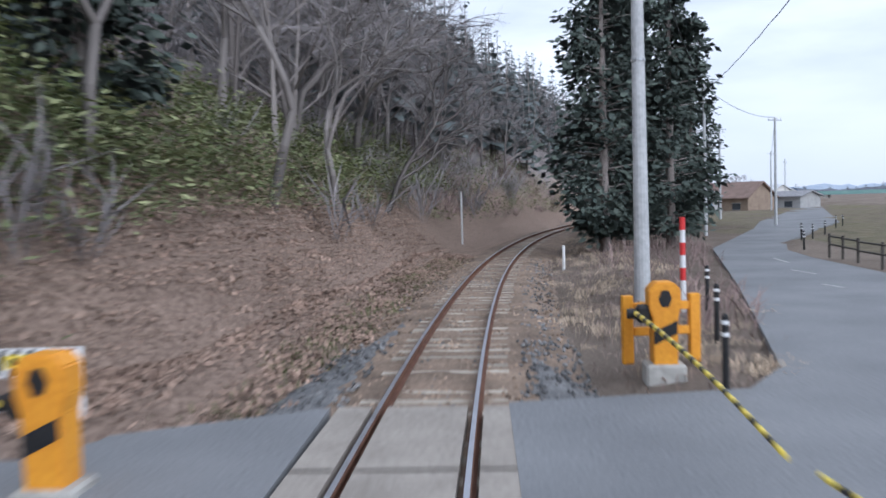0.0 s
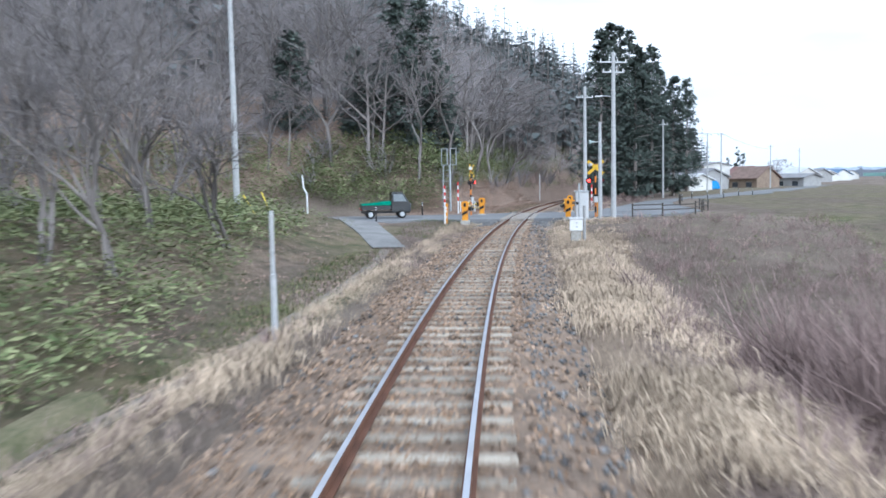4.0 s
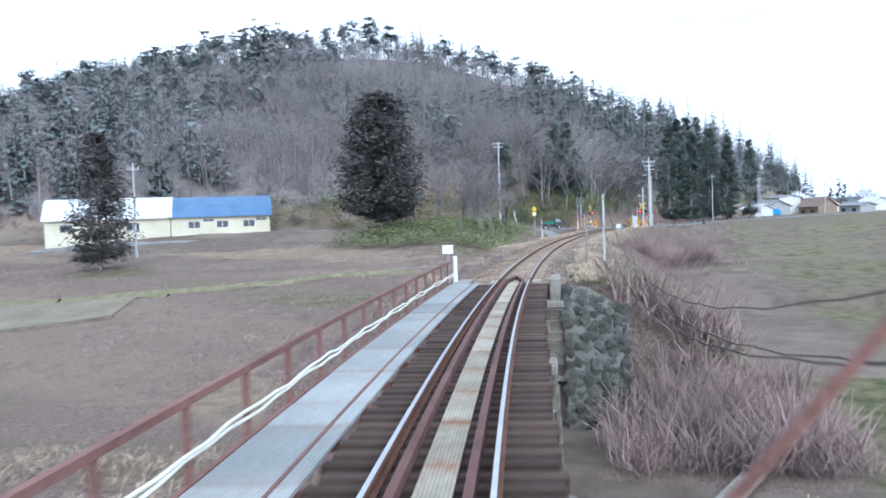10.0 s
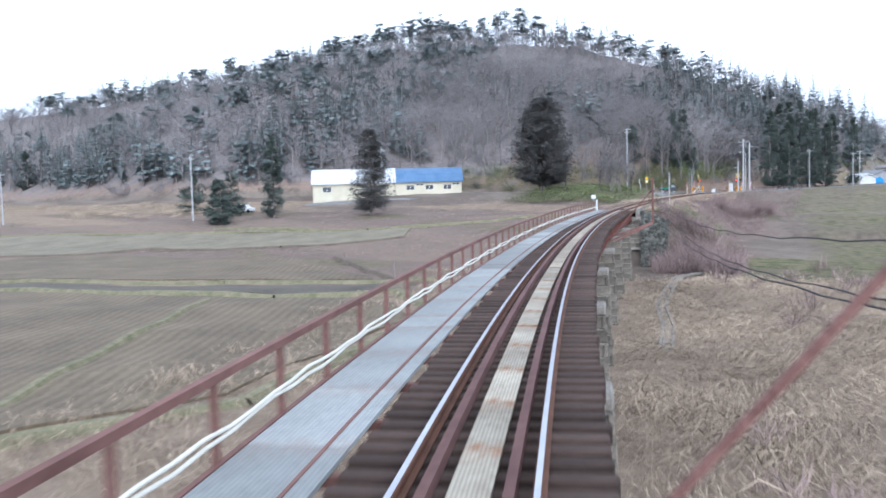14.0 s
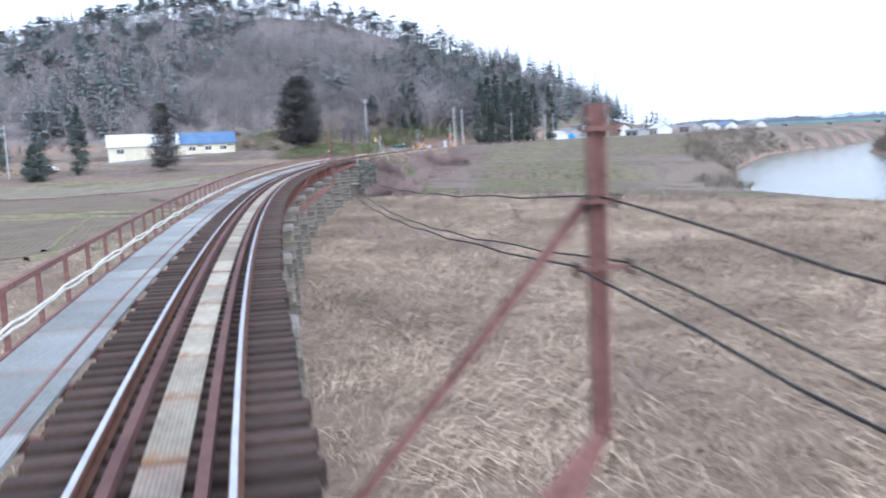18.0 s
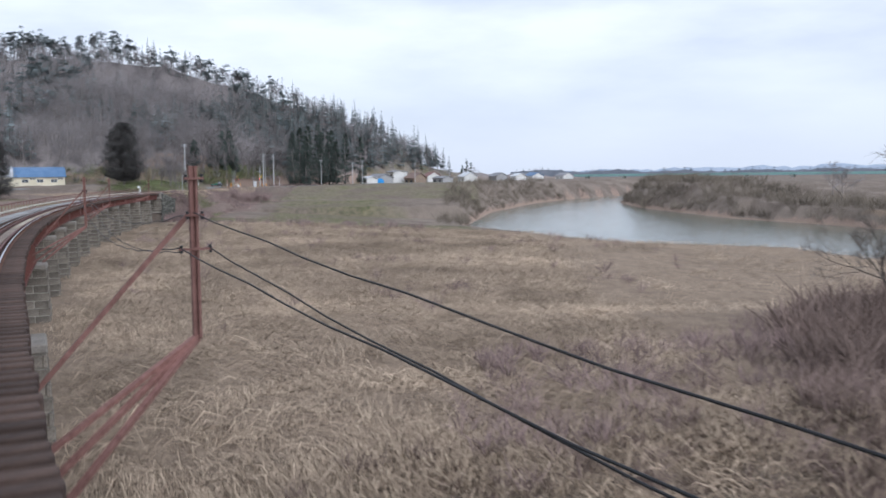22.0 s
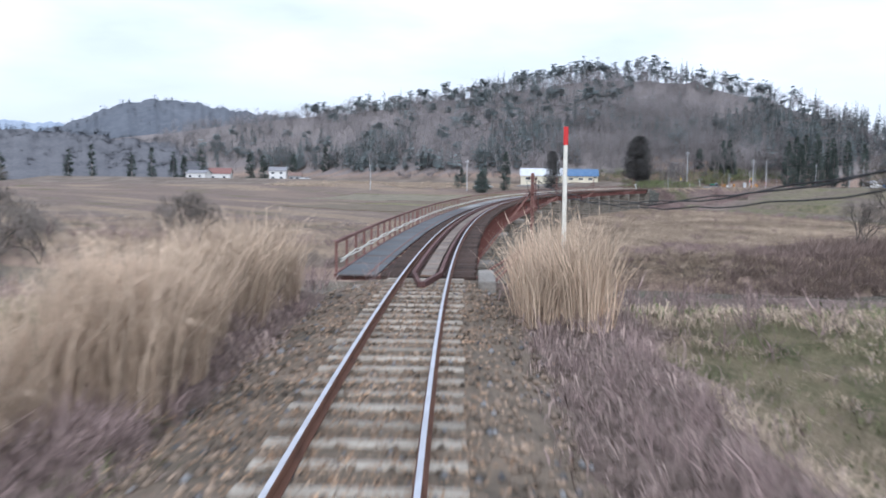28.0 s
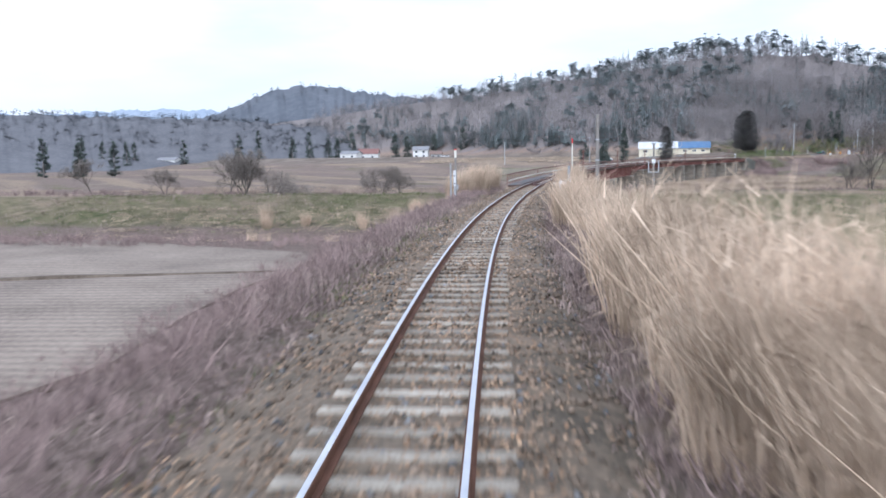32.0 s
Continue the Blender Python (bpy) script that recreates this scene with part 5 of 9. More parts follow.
def signal(x, y, turn, lit, face_label):
    """Crossing signal: banded post, crossbuck, two lamps, bell."""
    g = thing("crossing_signal", pose(x, y, 0, 0, 0, turn), "crossing signal with yellow crossbuck and red lamp " + face_label, "crossing signal", "crossing signals")
    for i in range(9):
        bm = nb()
        tube(bm, (0, 0, i * 0.38 - 0.1), (0, 0, i * 0.38 + 0.28), 0.055, n=12)
        part("post_band", bm, BLACK if i % 2 else ORANGE, g)
    for a in (40, -40):
        bm = nb()
        for k, c in ((1.0, 0), (1.0, 1)):
            pass
        box(bm, 0, -0.08 - 0.012 * (a > 0), 3.1, 1.25, 0.018, 0.19, 0.004, Matrix.Translation((0, 0, 3.1)) @ Matrix.Rotation(radians(a), 4, "Y") @ Matrix.Translation((0, 0, -3.1)))
        part("crossbuck_board", bm, YELLOW_SIGN, g, "yellow crossbuck board")
        for e in (-0.36, 0.0, 0.36):
            if face_label.startswith("beside"):
                bm = nb()
                box(bm, e, -0.1, 3.1, 0.17, 0.006, 0.192, 0, Matrix.Translation((0, 0, 3.1)) @ Matrix.Rotation(radians(a), 4, "Y") @ Matrix.Translation((0, 0, -3.1)))
                part("black_band", bm, BLACK, g)
    bm = nb()
    tube(bm, (-0.5, 0, 2.42), (0.5, 0, 2.42), 0.025)
    part("lamp_bar", bm, BLACK, g)
    for sd in (-1, 1):
        h = new("lamp")
        h.parent = g
        h.matrix_local = Matrix.Translation((sd * 0.42, -0.06, 2.28))
        bm = nb()
        tube(bm, (0, 0.02, 0), (0, 0.05, 0), 0.19, n=20)
        tube(bm, (0, -0.12, 0), (0, 0.12, 0), 0.1, n=16)
        part("hood", bm, BLACK, h)
        bm = nb()
        tube(bm, (0, -0.135, 0), (0, -0.1, 0), 0.088, 0.095, n=16)
        part("lens", bm, RED_LAMP if sd == lit else RED_DARK, h, "glowing red lens" if sd == lit else "unlit dark red lens")
    bm = nb()
    tube(bm, (-0.1, 0.05, 3.25), (-0.38, -0.12, 3.28), 0.05, 0.13, 14)
    tube(bm, (0, 0, 3.25), (-0.12, 0.05, 3.25), 0.03)
    part("loudspeaker", bm, GREYBOX, g)
    bm = nb()
    box(bm, 0.02, -0.09, 1.1, 0.26, 0.14, 0.36, 0.01)
    part("notice_box", bm, GREYBOX, g)
    return g


ORANGE = mat("orange_band_paint", (0.62, 0.2, 0.04), (0.75, 0.28, 0.06), 2, 0.5, 0, 0.03)
YELLOW_SIGN = mat("sign_yellow", (0.66, 0.42, 0.03), (0.78, 0.52, 0.05), 1.5, 0.5, 0, 0.03)
RED_DARK = mat("dark_red_lens", (0.08, 0.005, 0.005), (0.13, 0.01, 0.01), 4, 0.2, 0, 0, spec=0.6)
RED_LAMP = bpy.data.materials.new("lit_red_lens")
RED_LAMP.use_nodes = True
RED_LAMP.node_tree.nodes["Principled BSDF"].inputs["Base Color"].default_value = (0.8, 0.03, 0.02, 1)
RED_LAMP.node_tree.nodes["Principled BSDF"].inputs["Emission Color"].default_value = (1.0, 0.03, 0.02, 1)
RED_LAMP.node_tree.nodes["Principled BSDF"].inputs["Emission Strength"].default_value = 6.0
signal(4.85, 1.4, 2, -1, "near the grey cabinet")
signal(-3.6, 6.6, 78, 1, "beside striped board")


def striped_post(x, y, h, r=0.05, low=0.55, tilt=0.0, base=None):
    z = ground_z(x, y)
    g = thing("marker_post", Matrix.Translation((x, y, z)) @ Matrix.Rotation(tilt, 4, "Y"), "red and white banded marker post", "marker post", "marker posts")
    n = 6
    for i in range(n):
        bm = nb()
        tube(bm, (0, 0, low + (h - low) * i / n), (0, 0, low + (h - low) * (i + 1) / n), r, n=12)
        part("band", bm, REDP if i % 2 else WHITE, g)
    bm = nb()
    tube(bm, (0, 0, -0.2), (0, 0, low), r, n=12)
    part("shaft", bm, base or WHITE, g)
    return g


striped_post(-4.75, 8.5, 2.2)
striped_post(-4.15, -2.5, 2.3, 0.05, 1.1)
striped_post(5.25, 3.4, 2.0)
striped_post(5.0, 18.8, 2.0, 0.06, 0.4)
_v, _f = sweep([(0, 0), (0.01, 0), (0.01, 0.01), (0, 0.01)], 20, 20.1)
_p = thing("orange_post", pose(-4.1, -2.35, -0.15, 0, 2, 0), "orange rectangular steel guard post", "guard post")
_b = nb()
box(_b, 0, 0, 0.6, 0.14, 0.22, 1.25, 0.02)
part("post", _b, YELLOW, _p)
for _z in (0.75, 0.95, 0.4):
    _b = nb()
    box(_b, 0, -0.112, _z, 0.07, 0.006, 0.14, 0.002)
    part("reflector", _b, WHITE, _p)


def striped_board(x, y, turn):
    g = thing("striped_barrier", pose(x, y, 0, 0, 0, turn), "black and white striped barrier board with yellow plate", "barrier", )
    for sd in (-1, 1):
        bm = nb()
        box(bm, sd * 0.52, 0, 0.45, 0.07, 0.06, 0.9, 0.008)
        part("leg", bm, WHITE, g)
    for z, w in ((0.76, 0.32), (0.3, 0.16)):
        bm = nb()
        box(bm, 0, 0, z, 1.14, 0.04, w, 0.006)
        p = part("board", bm, WHITE, g)
        n = 7
        for i in range(n):
            x0 = -0.53 + 1.06 * i / n
            bm = nb()
            hex_body(bm, [(x0, -w / 2 + 0.01), (x0 + 0.075, -w / 2 + 0.01), (x0 + 0.075 + w * 0.3, w / 2 - 0.01), (x0 + w * 0.3, w / 2 - 0.01)], 0.046)
            bmesh.ops.translate(bm, vec=(-0.03, 0, z), verts=bm.verts[:])
            part("stripe", bm, BLACK, p)
    bm = nb()
    box(bm, 0, -0.035, 0.78, 0.52, 0.02, 0.15, 0.004)
    pl = part("plate", bm, mat_yellow_arm, g, "bright yellow notice plate")
    for i in (-0.16, -0.05, 0.07, 0.17):
        bm = nb()
        box(bm, i, -0.048, 0.78, 0.07, 0.004, 0.08)
        part("letter_bar", bm, BLACK, pl)
    return g


striped_board(-4.15, 9.3, 2)


def bollard(x, y, h=0.85, tilt=0.0):
    z = ground_z(x, y) if not inside(np.array([x]), np.array([y]), ROAD)[0] else 0.0
    g = thing("bollard", Matrix.Translation((x, y, z)) @ Matrix.Rotation(tilt, 4, "Y"), "slim black road bollard with white reflective bands", "bollard", "bollards")
    bm = nb()
    tube(bm, (0, 0, -0.1), (0, 0, h), 0.045, n=12)
    tube(bm, (0, 0, h), (0, 0, h + 0.03), 0.045, 0.02, n=12)
    part("post", bm, BLACK, g)
    for z_ in (h - 0.1, h - 0.25):
        bm = nb()
        tube(bm, (0, 0, z_), (0, 0, z_ + 0.05), 0.048, n=12)
        part("band", bm, WHITE, g)


for _x, _y, _t in ((4.6, 14.6, 0), (3.75, 10.95, 0), (5.5, 18.8, 0), (-4.3, -0.5, -0.2), (-13.1, -1.9, 0), (-8.5, -1.9, 0), (-7.2, 7.4, 0)):
    bollard(_x, _y, 0.95, _t)


def control_cabinet():
    g = thing("relay_cabinet", pose(3.95, -2.0, -0.2, 0, 0, 3), "pale grey steel relay cabinet on concrete plinth", "cabinet")
    bm = nb()
    box(bm, 0, 0, 0.1, 1.1, 1.35, 0.36, 0.03)
    part("plinth", bm, CONCRETE, g)
    bm = nb()
    box(bm, 0, 0, 1.05, 0.72, 0.95, 1.52, 0.015)
    part("body", bm, GREYBOX, g)
    bm = nb()
    box(bm, 0, 0, 1.86, 0.84, 1.08, 0.09, 0.03)
    tube(bm, (0, 0, 1.9), (0, 0, 1.94), 0.1, 0.07, 12)
    part("roof", bm, GALV, g, "galvanised lid")
    for x in (-0.365, 0.365):
        bm = nb()
        box(bm, x, 0, 1.05, 0.014, 0.86, 1.42, 0.004)
        d = part("door", bm, GREYBOX, g)
        bm = nb()
        box(bm, x * 1.06, 0.25, 1.05, 0.03, 0.06, 0.16, 0.01)
        part("handle", bm, BLACK, d)
    bm = nb()
    box(bm, 0, -0.48, 1.05, 0.62, 0.014, 1.42, 0.004)
    part("door", bm, GREYBOX, g)


control_cabinet()
_g = thing("steel_post", pose(3.8, -3.3, -0.3), "plain grey steel post with black junction box", "post")
_b = nb()
tube(_b, (0, 0, 0), (0, 0, 2.45), 0.06, n=14)
part("post", _b, GALV, _g)
_b = nb()
box(_b, -0.12, 0, 1.3, 0.16, 0.12, 0.16, 0.02)
part("junction_box", _b, BLACK, _g)


def utility_pole(x, y, h, r, label, arms=(), lamp=False, mater=None, z=None, tilt=0.0):
    z = ground_z(x, y) if z is None else z
    g = thing("utility_pole", Matrix.Translation((x, y, z)) @ Matrix.Rotation(tilt, 4, "Y"), label, "utility pole", "utility poles")
    bm = nb()
    tube(bm, (0, 0, -0.3), (0, 0, h), r, r * 0.62, 14)
    part("pole", bm, mater or POLE_GREY, g)
    for zz, w, a in arms:
        ar = new("crossarm")
        ar.parent = g
        ar.matrix_local = Matrix.Translation((0, 0, zz)) @ Matrix.Rotation(radians(a), 4, "Z")
        bm = nb()
        box(bm, 0, 0, 0, w, 0.08, 0.08)
        part("beam", bm, GALV, ar)
        for q in (-0.45, -0.15, 0.15, 0.45):
            bm = nb()
            tube(bm, (q * w, 0, 0.04), (q * w, 0, 0.2), 0.035, 0.025, 8)
            part("insulator", bm, WHITE, ar)
    for zz in (h * 0.55, h * 0.75):
        bm = nb()
        tube(bm, (0, 0, zz), (0, 0, zz + 0.05), r * 0.9, n=14)
        part("band", bm, GALV, g)
    if lamp:
        bm = nb()
        tube(bm, (0, 0, h * 0.96), (-0.12, 0, h + 0.06), 0.03)
        tube(bm, (-0.12, 0, h + 0.06), (-0.4, 0, h + 0.14), 0.03)
        tube(bm, (-0.4, 0, h + 0.14), (-0.75, 0, h + 0.16), 0.028)
        part("lamp_arm", bm, GALV, g)
        bm = nb()
        box(bm, -0.95, 0, h + 0.14, 0.46, 0.18, 0.09, 0.03)
        part("lamp_head", bm, WHITE, g)
    return g


utility_pole(5.92, 0.5, 10.1, 0.17, "tall grey concrete utility pole with crossarms at crossing", [(9.5, 1.8, 20), (8.9, 1.4, 20)])
utility_pole(5.08, -0.45, 5.85, 0.14, "shorter grey concrete pole carrying a horn loudspeaker")
def horn(x, y, z, turn):
    g = thing("loudspeaker", pose(x, y, z, 0, 0, turn), "pale blue-green horn loudspeaker clamped to pole", "loudspeaker", "horn loudspeakers")
    bm = nb()
    for a, b, r0, r1 in ((0.0, 0.09, 0.05, 0.055), (0.09, 0.2, 0.04, 0.07), (0.2, 0.3, 0.07, 0.14), (0.3, 0.315, 0.14, 0.145)):
        tube(bm, (-a, 0, 0), (-b, 0, 0), r0, r1, 16)
    part("bell", bm, HORN, g)
    bm = nb()
    bar(bm, (0.02, 0, 0), (0.34, 0, 0.02), 0.04, 0.04)
    part("bracket", bm, GALV, g)


HORN = mat("pale_green_horn_paint", (0.42, 0.52, 0.53), (0.52, 0.62, 0.62), 2, 0.5, 0, 0.03)
horn(4.74, -0.5, 4.6, 15)
utility_pole(6.06, 2.55, 7.6, 0.085, "thin grey steel pole with a curved lamp arm", [], True)
utility_pole(4.5, 20.8, 10.2, 0.19, "stout grey concrete pole beside the track", [(9.3, 1.5, 20)])
utility_pole(-13.2, -12.6, 11.6, 0.17, "tall grey concrete utility pole against woods", [(11.4, 1.5, 10), (10.9, 1.2, 10)])
utility_pole(14.2, 53.7, 9.3, 0.12, "grey utility pole beside the road bend", [(8.7, 1.2, 30)])
utility_pole(24.6, 89.5, 9.2, 0.13, "grey utility pole with transformer arm by the village", [(8.9, 1.8, 30), (7.0, 1.4, 30), (6.2, 1.2, 30)])
utility_pole(23.4, 69.1, 8.4, 0.12, "grey utility pole along the village road", [(8.2, 1.4, 30)])
utility_pole(43, 131, 8.6, 0.13, "grey utility pole near the village houses", [(8.2, 1.2, 30)])
utility_pole(57.5, 168, 8.9, 0.13, "grey utility pole near the village houses", [(8.2, 1.0, 30), (6.0, 0.9, 30)])
utility_pole(-45.4, -48.8, 10.3, 0.15, "leaning grey utility pole before the barn", [(9.6, 1.2, 30)])
utility_pole(-71.2, -66.1, 10.6, 0.14, "grey utility pole beside a field track", [(10, 1.2, 30)])
utility_pole(-112, -70, 9.5, 0.15, "grey utility pole beside a field track", [(9, 1.4, 30)])
cable("overhead_wire", [(5.92, 0.5, 9.5), (4.5, 20.8, 9.3), (14.2, 53.7, 8.9), (23.4, 69.1, 8.3), (43, 131, 7.9)], 0.016, CABLE, None, 0.5)
tagged(bpy.data.objects["overhead_wire"], "thin black overhead wire between utility poles", "wire")
_w = cable("overhead_wire", [(5.92, 0.5, 8.9), (14.2, 53.7, 8.6), (24.6, 89.5, 8.7)], 0.016, CABLE, None, 0.7)
tagged(_w, "thin black overhead wire between utility poles", "wire")

# empty double frame on two posts
_g = thing("sign_frame", pose(-5.6, 9.9, 0.6, 0, 0, -25), "empty grey double frame on ladder posts below woods", "sign frame")
for _x in (-0.45, 0.1):
    _b = nb()
    tube(_b, (_x * 1.3, 0, -1.0), (_x, 0, 3.0), 0.05 if _x < 0 else 0.08, n=10)
    part("post", _b, GALV, _g)
for _x in (-0.36, 0.42):
    _f = new("frame")
    _f.parent = _g
    _f.matrix_local = Matrix.Translation((_x, 0, 3.6))
    for _c, _s in (((0, 0, 0.6), (0.5, 0.05, 0.06)), ((0, 0, -0.6), (0.5, 0.05, 0.06)), ((-0.25, 0, 0), (0.06, 0.05, 1.26)), ((0.25, 0, 0), (0.06, 0.05, 1.26))):
        _b = nb()
        box(_b, *_c, *_s)
        part("bar", _b, GALV, _f)
for _i in range(7):
    _b = nb()
    tube(_b, (-0.5 + _i * 0.01, 0, 0.2 + _i * 0.4), (0.1, 0, 0.2 + _i * 0.4), 0.015, n=6)
    part("rung", _b, GALV, _g)


# ---- green-bed pickup truck waiting at the crossing ----
def truck(m):
    t = thing("pickup_truck", m, "small black pickup truck with green tarp over its bed", "truck")
    body = mat("black_car_paint", (0.012, 0.014, 0.016), (0.03, 0.034, 0.038), 1, 0.25, 0, 0, spec=0.6)
    car_glass = mat("car_glass", (0.16, 0.19, 0.21), (0.28, 0.31, 0.33), 1, 0.12, 0, 0, spec=0.6)
    tarp = mat("green_tarp", (0.0, 0.16, 0.1), (0.02, 0.28, 0.18), 2, 0.8, 0, 0.4, 4)
    rub = mat("tyre_rubber", (0.012, 0.012, 0.012), (0.03, 0.03, 0.03), 5, 0.9, 0, 0.2)
    cab = [(0.35, 0.45), (1.62, 0.45), (1.66, 0.95), (1.5, 1.05), (1.12, 1.68), (0.98, 1.76), (0.42, 1.76), (0.35, 1.68)]
    bm = nb()
    hex_body(bm, cab, 1.42)
    bmesh.ops.bevel(bm, geom=bm.edges[:], offset=0.035, segments=2, affect="EDGES")
    part("cab", bm, body, t)
    for sd in (-1, 1):
        bm = nb()
        hex_body(bm, [(0.48, 1.12), (1.36, 1.12), (1.06, 1.6), (0.48, 1.6)], 0.012)
        bmesh.ops.translate(bm, vec=(0, sd * 0.712, 0), verts=bm.verts[:])
        part("side_window", bm, car_glass, t)
        bm = nb()
        box(bm, 1.63, sd * 0.52, 0.86, 0.08, 0.24, 0.2, 0.03)
        part("headlight", bm, WHITE, t)
        bm = nb()
        box(bm, -1.66, sd * 0.55, 0.62, 0.05, 0.16, 0.12, 0.015)
        part("tail_lamp", bm, REDP, t)
    bm = nb()
    hex_body(bm, [(1.46, 1.1), (1.48, 1.13), (1.14, 1.66), (1.11, 1.64)], 1.2)
    part("windscreen", bm, car_glass, t)
    bm = nb()
    box(bm, 0, 0, 0.42, 3.2, 1.1, 0.14, 0.02)
    part("chassis", bm, BLACK, t)
    bm = nb()
    box(bm, -0.68, 0, 0.72, 1.96, 1.4, 0.3, 0.02)
    part("bed", bm, body, t)
    bm = nb()
    hex_body(bm, [(-1.66, 0.86), (0.3, 0.86), (0.3, 1.16), (-0.2, 1.12), (-1.0, 1.02), (-1.66, 0.98)], 1.44)
    bmesh.ops.bevel(bm, geom=bm.edges[:], offset=0.04, segments=2, affect="EDGES")
    part("tarp", bm, tarp, t, "bright green tarp")
    for x in (-1.05, 1.05):
        for sd in (-1, 1):
            w = new("wheel")
            w.parent = t
            w.matrix_local = Matrix.Translation((x, sd * 0.62, 0.27))
            bm = nb()
            tube(bm, (0, -0.08, 0), (0, 0.08, 0), 0.27, n=24)
            bmesh.ops.bevel(bm, geom=[e for e in bm.edges if e.calc_length() > 0.06 and len(e.link_faces) == 2 and min(len(f.verts) for f in e.link_faces) < 5 and max(len(f.verts) for f in e.link_faces) > 5], offset=0.02, segments=1, affect="EDGES")
            part("tyre", bm, rub, w)
            bm = nb()
            tube(bm, (0, sd * 0.06, 0), (0, sd * 0.088, 0), 0.17, 0.16, 20)
            part("rim", bm, GALV, w, "bright steel rim")
    return t


truck(pose(-9.0, 3.25, 0.0, 0, 0, 18))

# ---- line-side posts ----
POST_GREY = mat("weathered_grey_concrete", (0.24, 0.24, 0.24), (0.39, 0.388, 0.385), 2.5, 0.9, 0, 0.4, 10)
POST_BROWN = mat("weathered_brown_concrete", (0.19, 0.172, 0.155), (0.31, 0.288, 0.265), 2.5, 0.9, 0, 0.4, 10)


def plain_post(s, l, h, r, label, mater, name="line_post", top=None, z=None):
    p = at(s, l)
    z = ground_z(p.x, p.y) if z is None else z
    g = thing(name, Matrix.Translation((p.x, p.y, z - 0.3)) @ Matrix.Rotation(heading(s), 4, "Z"), label, "post", "line-side posts")
    bm = nb()
    tube(bm, (0, 0, 0), (0, 0, h + 0.3), r, r * 0.9, 12)
    part("post", bm, mater, g)
    if top:
        bm = nb()
        tube(bm, (0, 0, h + 0.3), (0, 0, h + 0.3 + top[0]), r * 1.05, n=12)
        part("top", bm, top[1], g)
    return g


def signal_box(s, l):
    p = at(s, l)
    g = thing("signal_box", Matrix.Translation((p.x, p.y, -1.3)) @ Matrix.Rotation(heading(s), 4, "Z"), "white steel signal box on a concrete post", "signal box")
    bm = nb()
    box(bm, 0, 0, 0.8, 0.4, 0.42, 1.65, 0.02)
    part("pedestal", bm, CONCRETE, g)
    bm = nb()
    box(bm, 0, 0, 1.86, 0.5, 0.46, 0.46, 0.012)
    part("case", bm, WHITE, g)
    bm = nb()
    box(bm, 0, 0, 2.115, 0.58, 0.54, 0.05, 0.015)
    part("lid", bm, GREYBOX, g)
    for z in (1.78, 1.94):
        bm = nb()
        box(bm, 0.02, -0.235, z, 0.07, 0.012, 0.05, 0.002)
        part("latch", bm, GALV, g)


signal_box(19.4, 3.2)
plain_post(18.9, 3.55, 2.2, 0.065, "weathered grey concrete post beside signal box", POST_GREY, "line_post", None, -0.9)
plain_post(87.2, 2.85, 2.35, 0.06, "weathered dark wooden post on the bank", POST_BROWN)
plain_post(88.4, 3.68, 3.6, 0.06, "grey concrete post beside the embankment", POLE_GREY, "line_post", None)
plain_post(38.0, -3.7, 2.6, 0.05, "thin grey post beside field path", POLE_GREY)
plain_post(38.7, -3.5, 1.3, 0.065, "short grey post beside field path", POLE_GREY)
plain_post(-52.0, -3.6, 3.2, 0.06, "thin white post beside track in the cutting", WHITE)
plain_post(-34.0, 2.6, 0.9, 0.06, "short white post beside the track", WHITE)
_g = plain_post(337.2, -3.46, 2.44, 0.068, "grey concrete post with cream sleeve and red cap", POST_BROWN, "line_post", (0.44, WHITE_CABLE), -0.3)
_b = nb()
tube(_b, (0, 0, 3.18), (0, 0, 3.24), 0.075, n=12)
part("cap", _b, REDP, _g, "faded red cap")
_b = nb()
box(_b, 0.1, -0.06, 1.05, 0.12, 0.12, 0.3, 0.015)
part("junction_box", _b, POLE_GREY, _g)
_g = plain_post(338.2, -3.38, 0.85, 0.07, "short white and grey marker post in reeds", POLE_GREY, "line_post", (0.88, WHITE), -0.3)
for _z in (1.3, 1.72):
    _b = nb()
    box(_b, 0.0, -0.075, _z, 0.05, 0.03, 0.07, 0.008)
    part("hook", _b, BLACK, _g)
plain_post(338.5, -3.56, 2.26, 0.055, "thin grey post among pampas reeds", POST_GREY, "line_post", None, -0.4)
plain_post(343.4, 3.02, 1.85, 0.075, "grey concrete post with steel bands", POST_GREY, "line_post", None, -0.15)
plain_post(111.4, -17.6, 1.6, 0.07, "dark leaning wooden post in wet field", BARK)
plain_post(322.8, 2.9, 3.3, 0.045, "thin cream steel post with red cap", WHITE_CABLE, "line_post", (0.35, REDP), -0.3)
utility_pole(*at(343.0, 4.42)[:2], 5.05, 0.118, "weathered brown-grey concrete pole beside bank", [], False, POST_BROWN, -0.85)
_g = utility_pole(*at(328.4, 8.3)[:2], 5.2, 0.095, "grey concrete pole with U-shaped steel frame on levee", [], False, POST_BROWN, -2.4)
_f = new("frame")
_f.parent = _g
_f.matrix_local = Matrix.Translation((0, 0, 3.4)) @ Matrix.Rotation(heading(328.4), 4, "Z")
for _nm, _a, _c in (("rail", (-0.34, 0, 0), (0.34, 0, 0)), ("upright", (-0.32, 0, 0), (-0.32, 0, 0.72)), ("upright", (0.32, 0, 0), (0.32, 0, 0.72))):
    _b = nb()
    bar(_b, _a, _c, 0.06, 0.06)
    part(_nm, _b, GALV, _f)
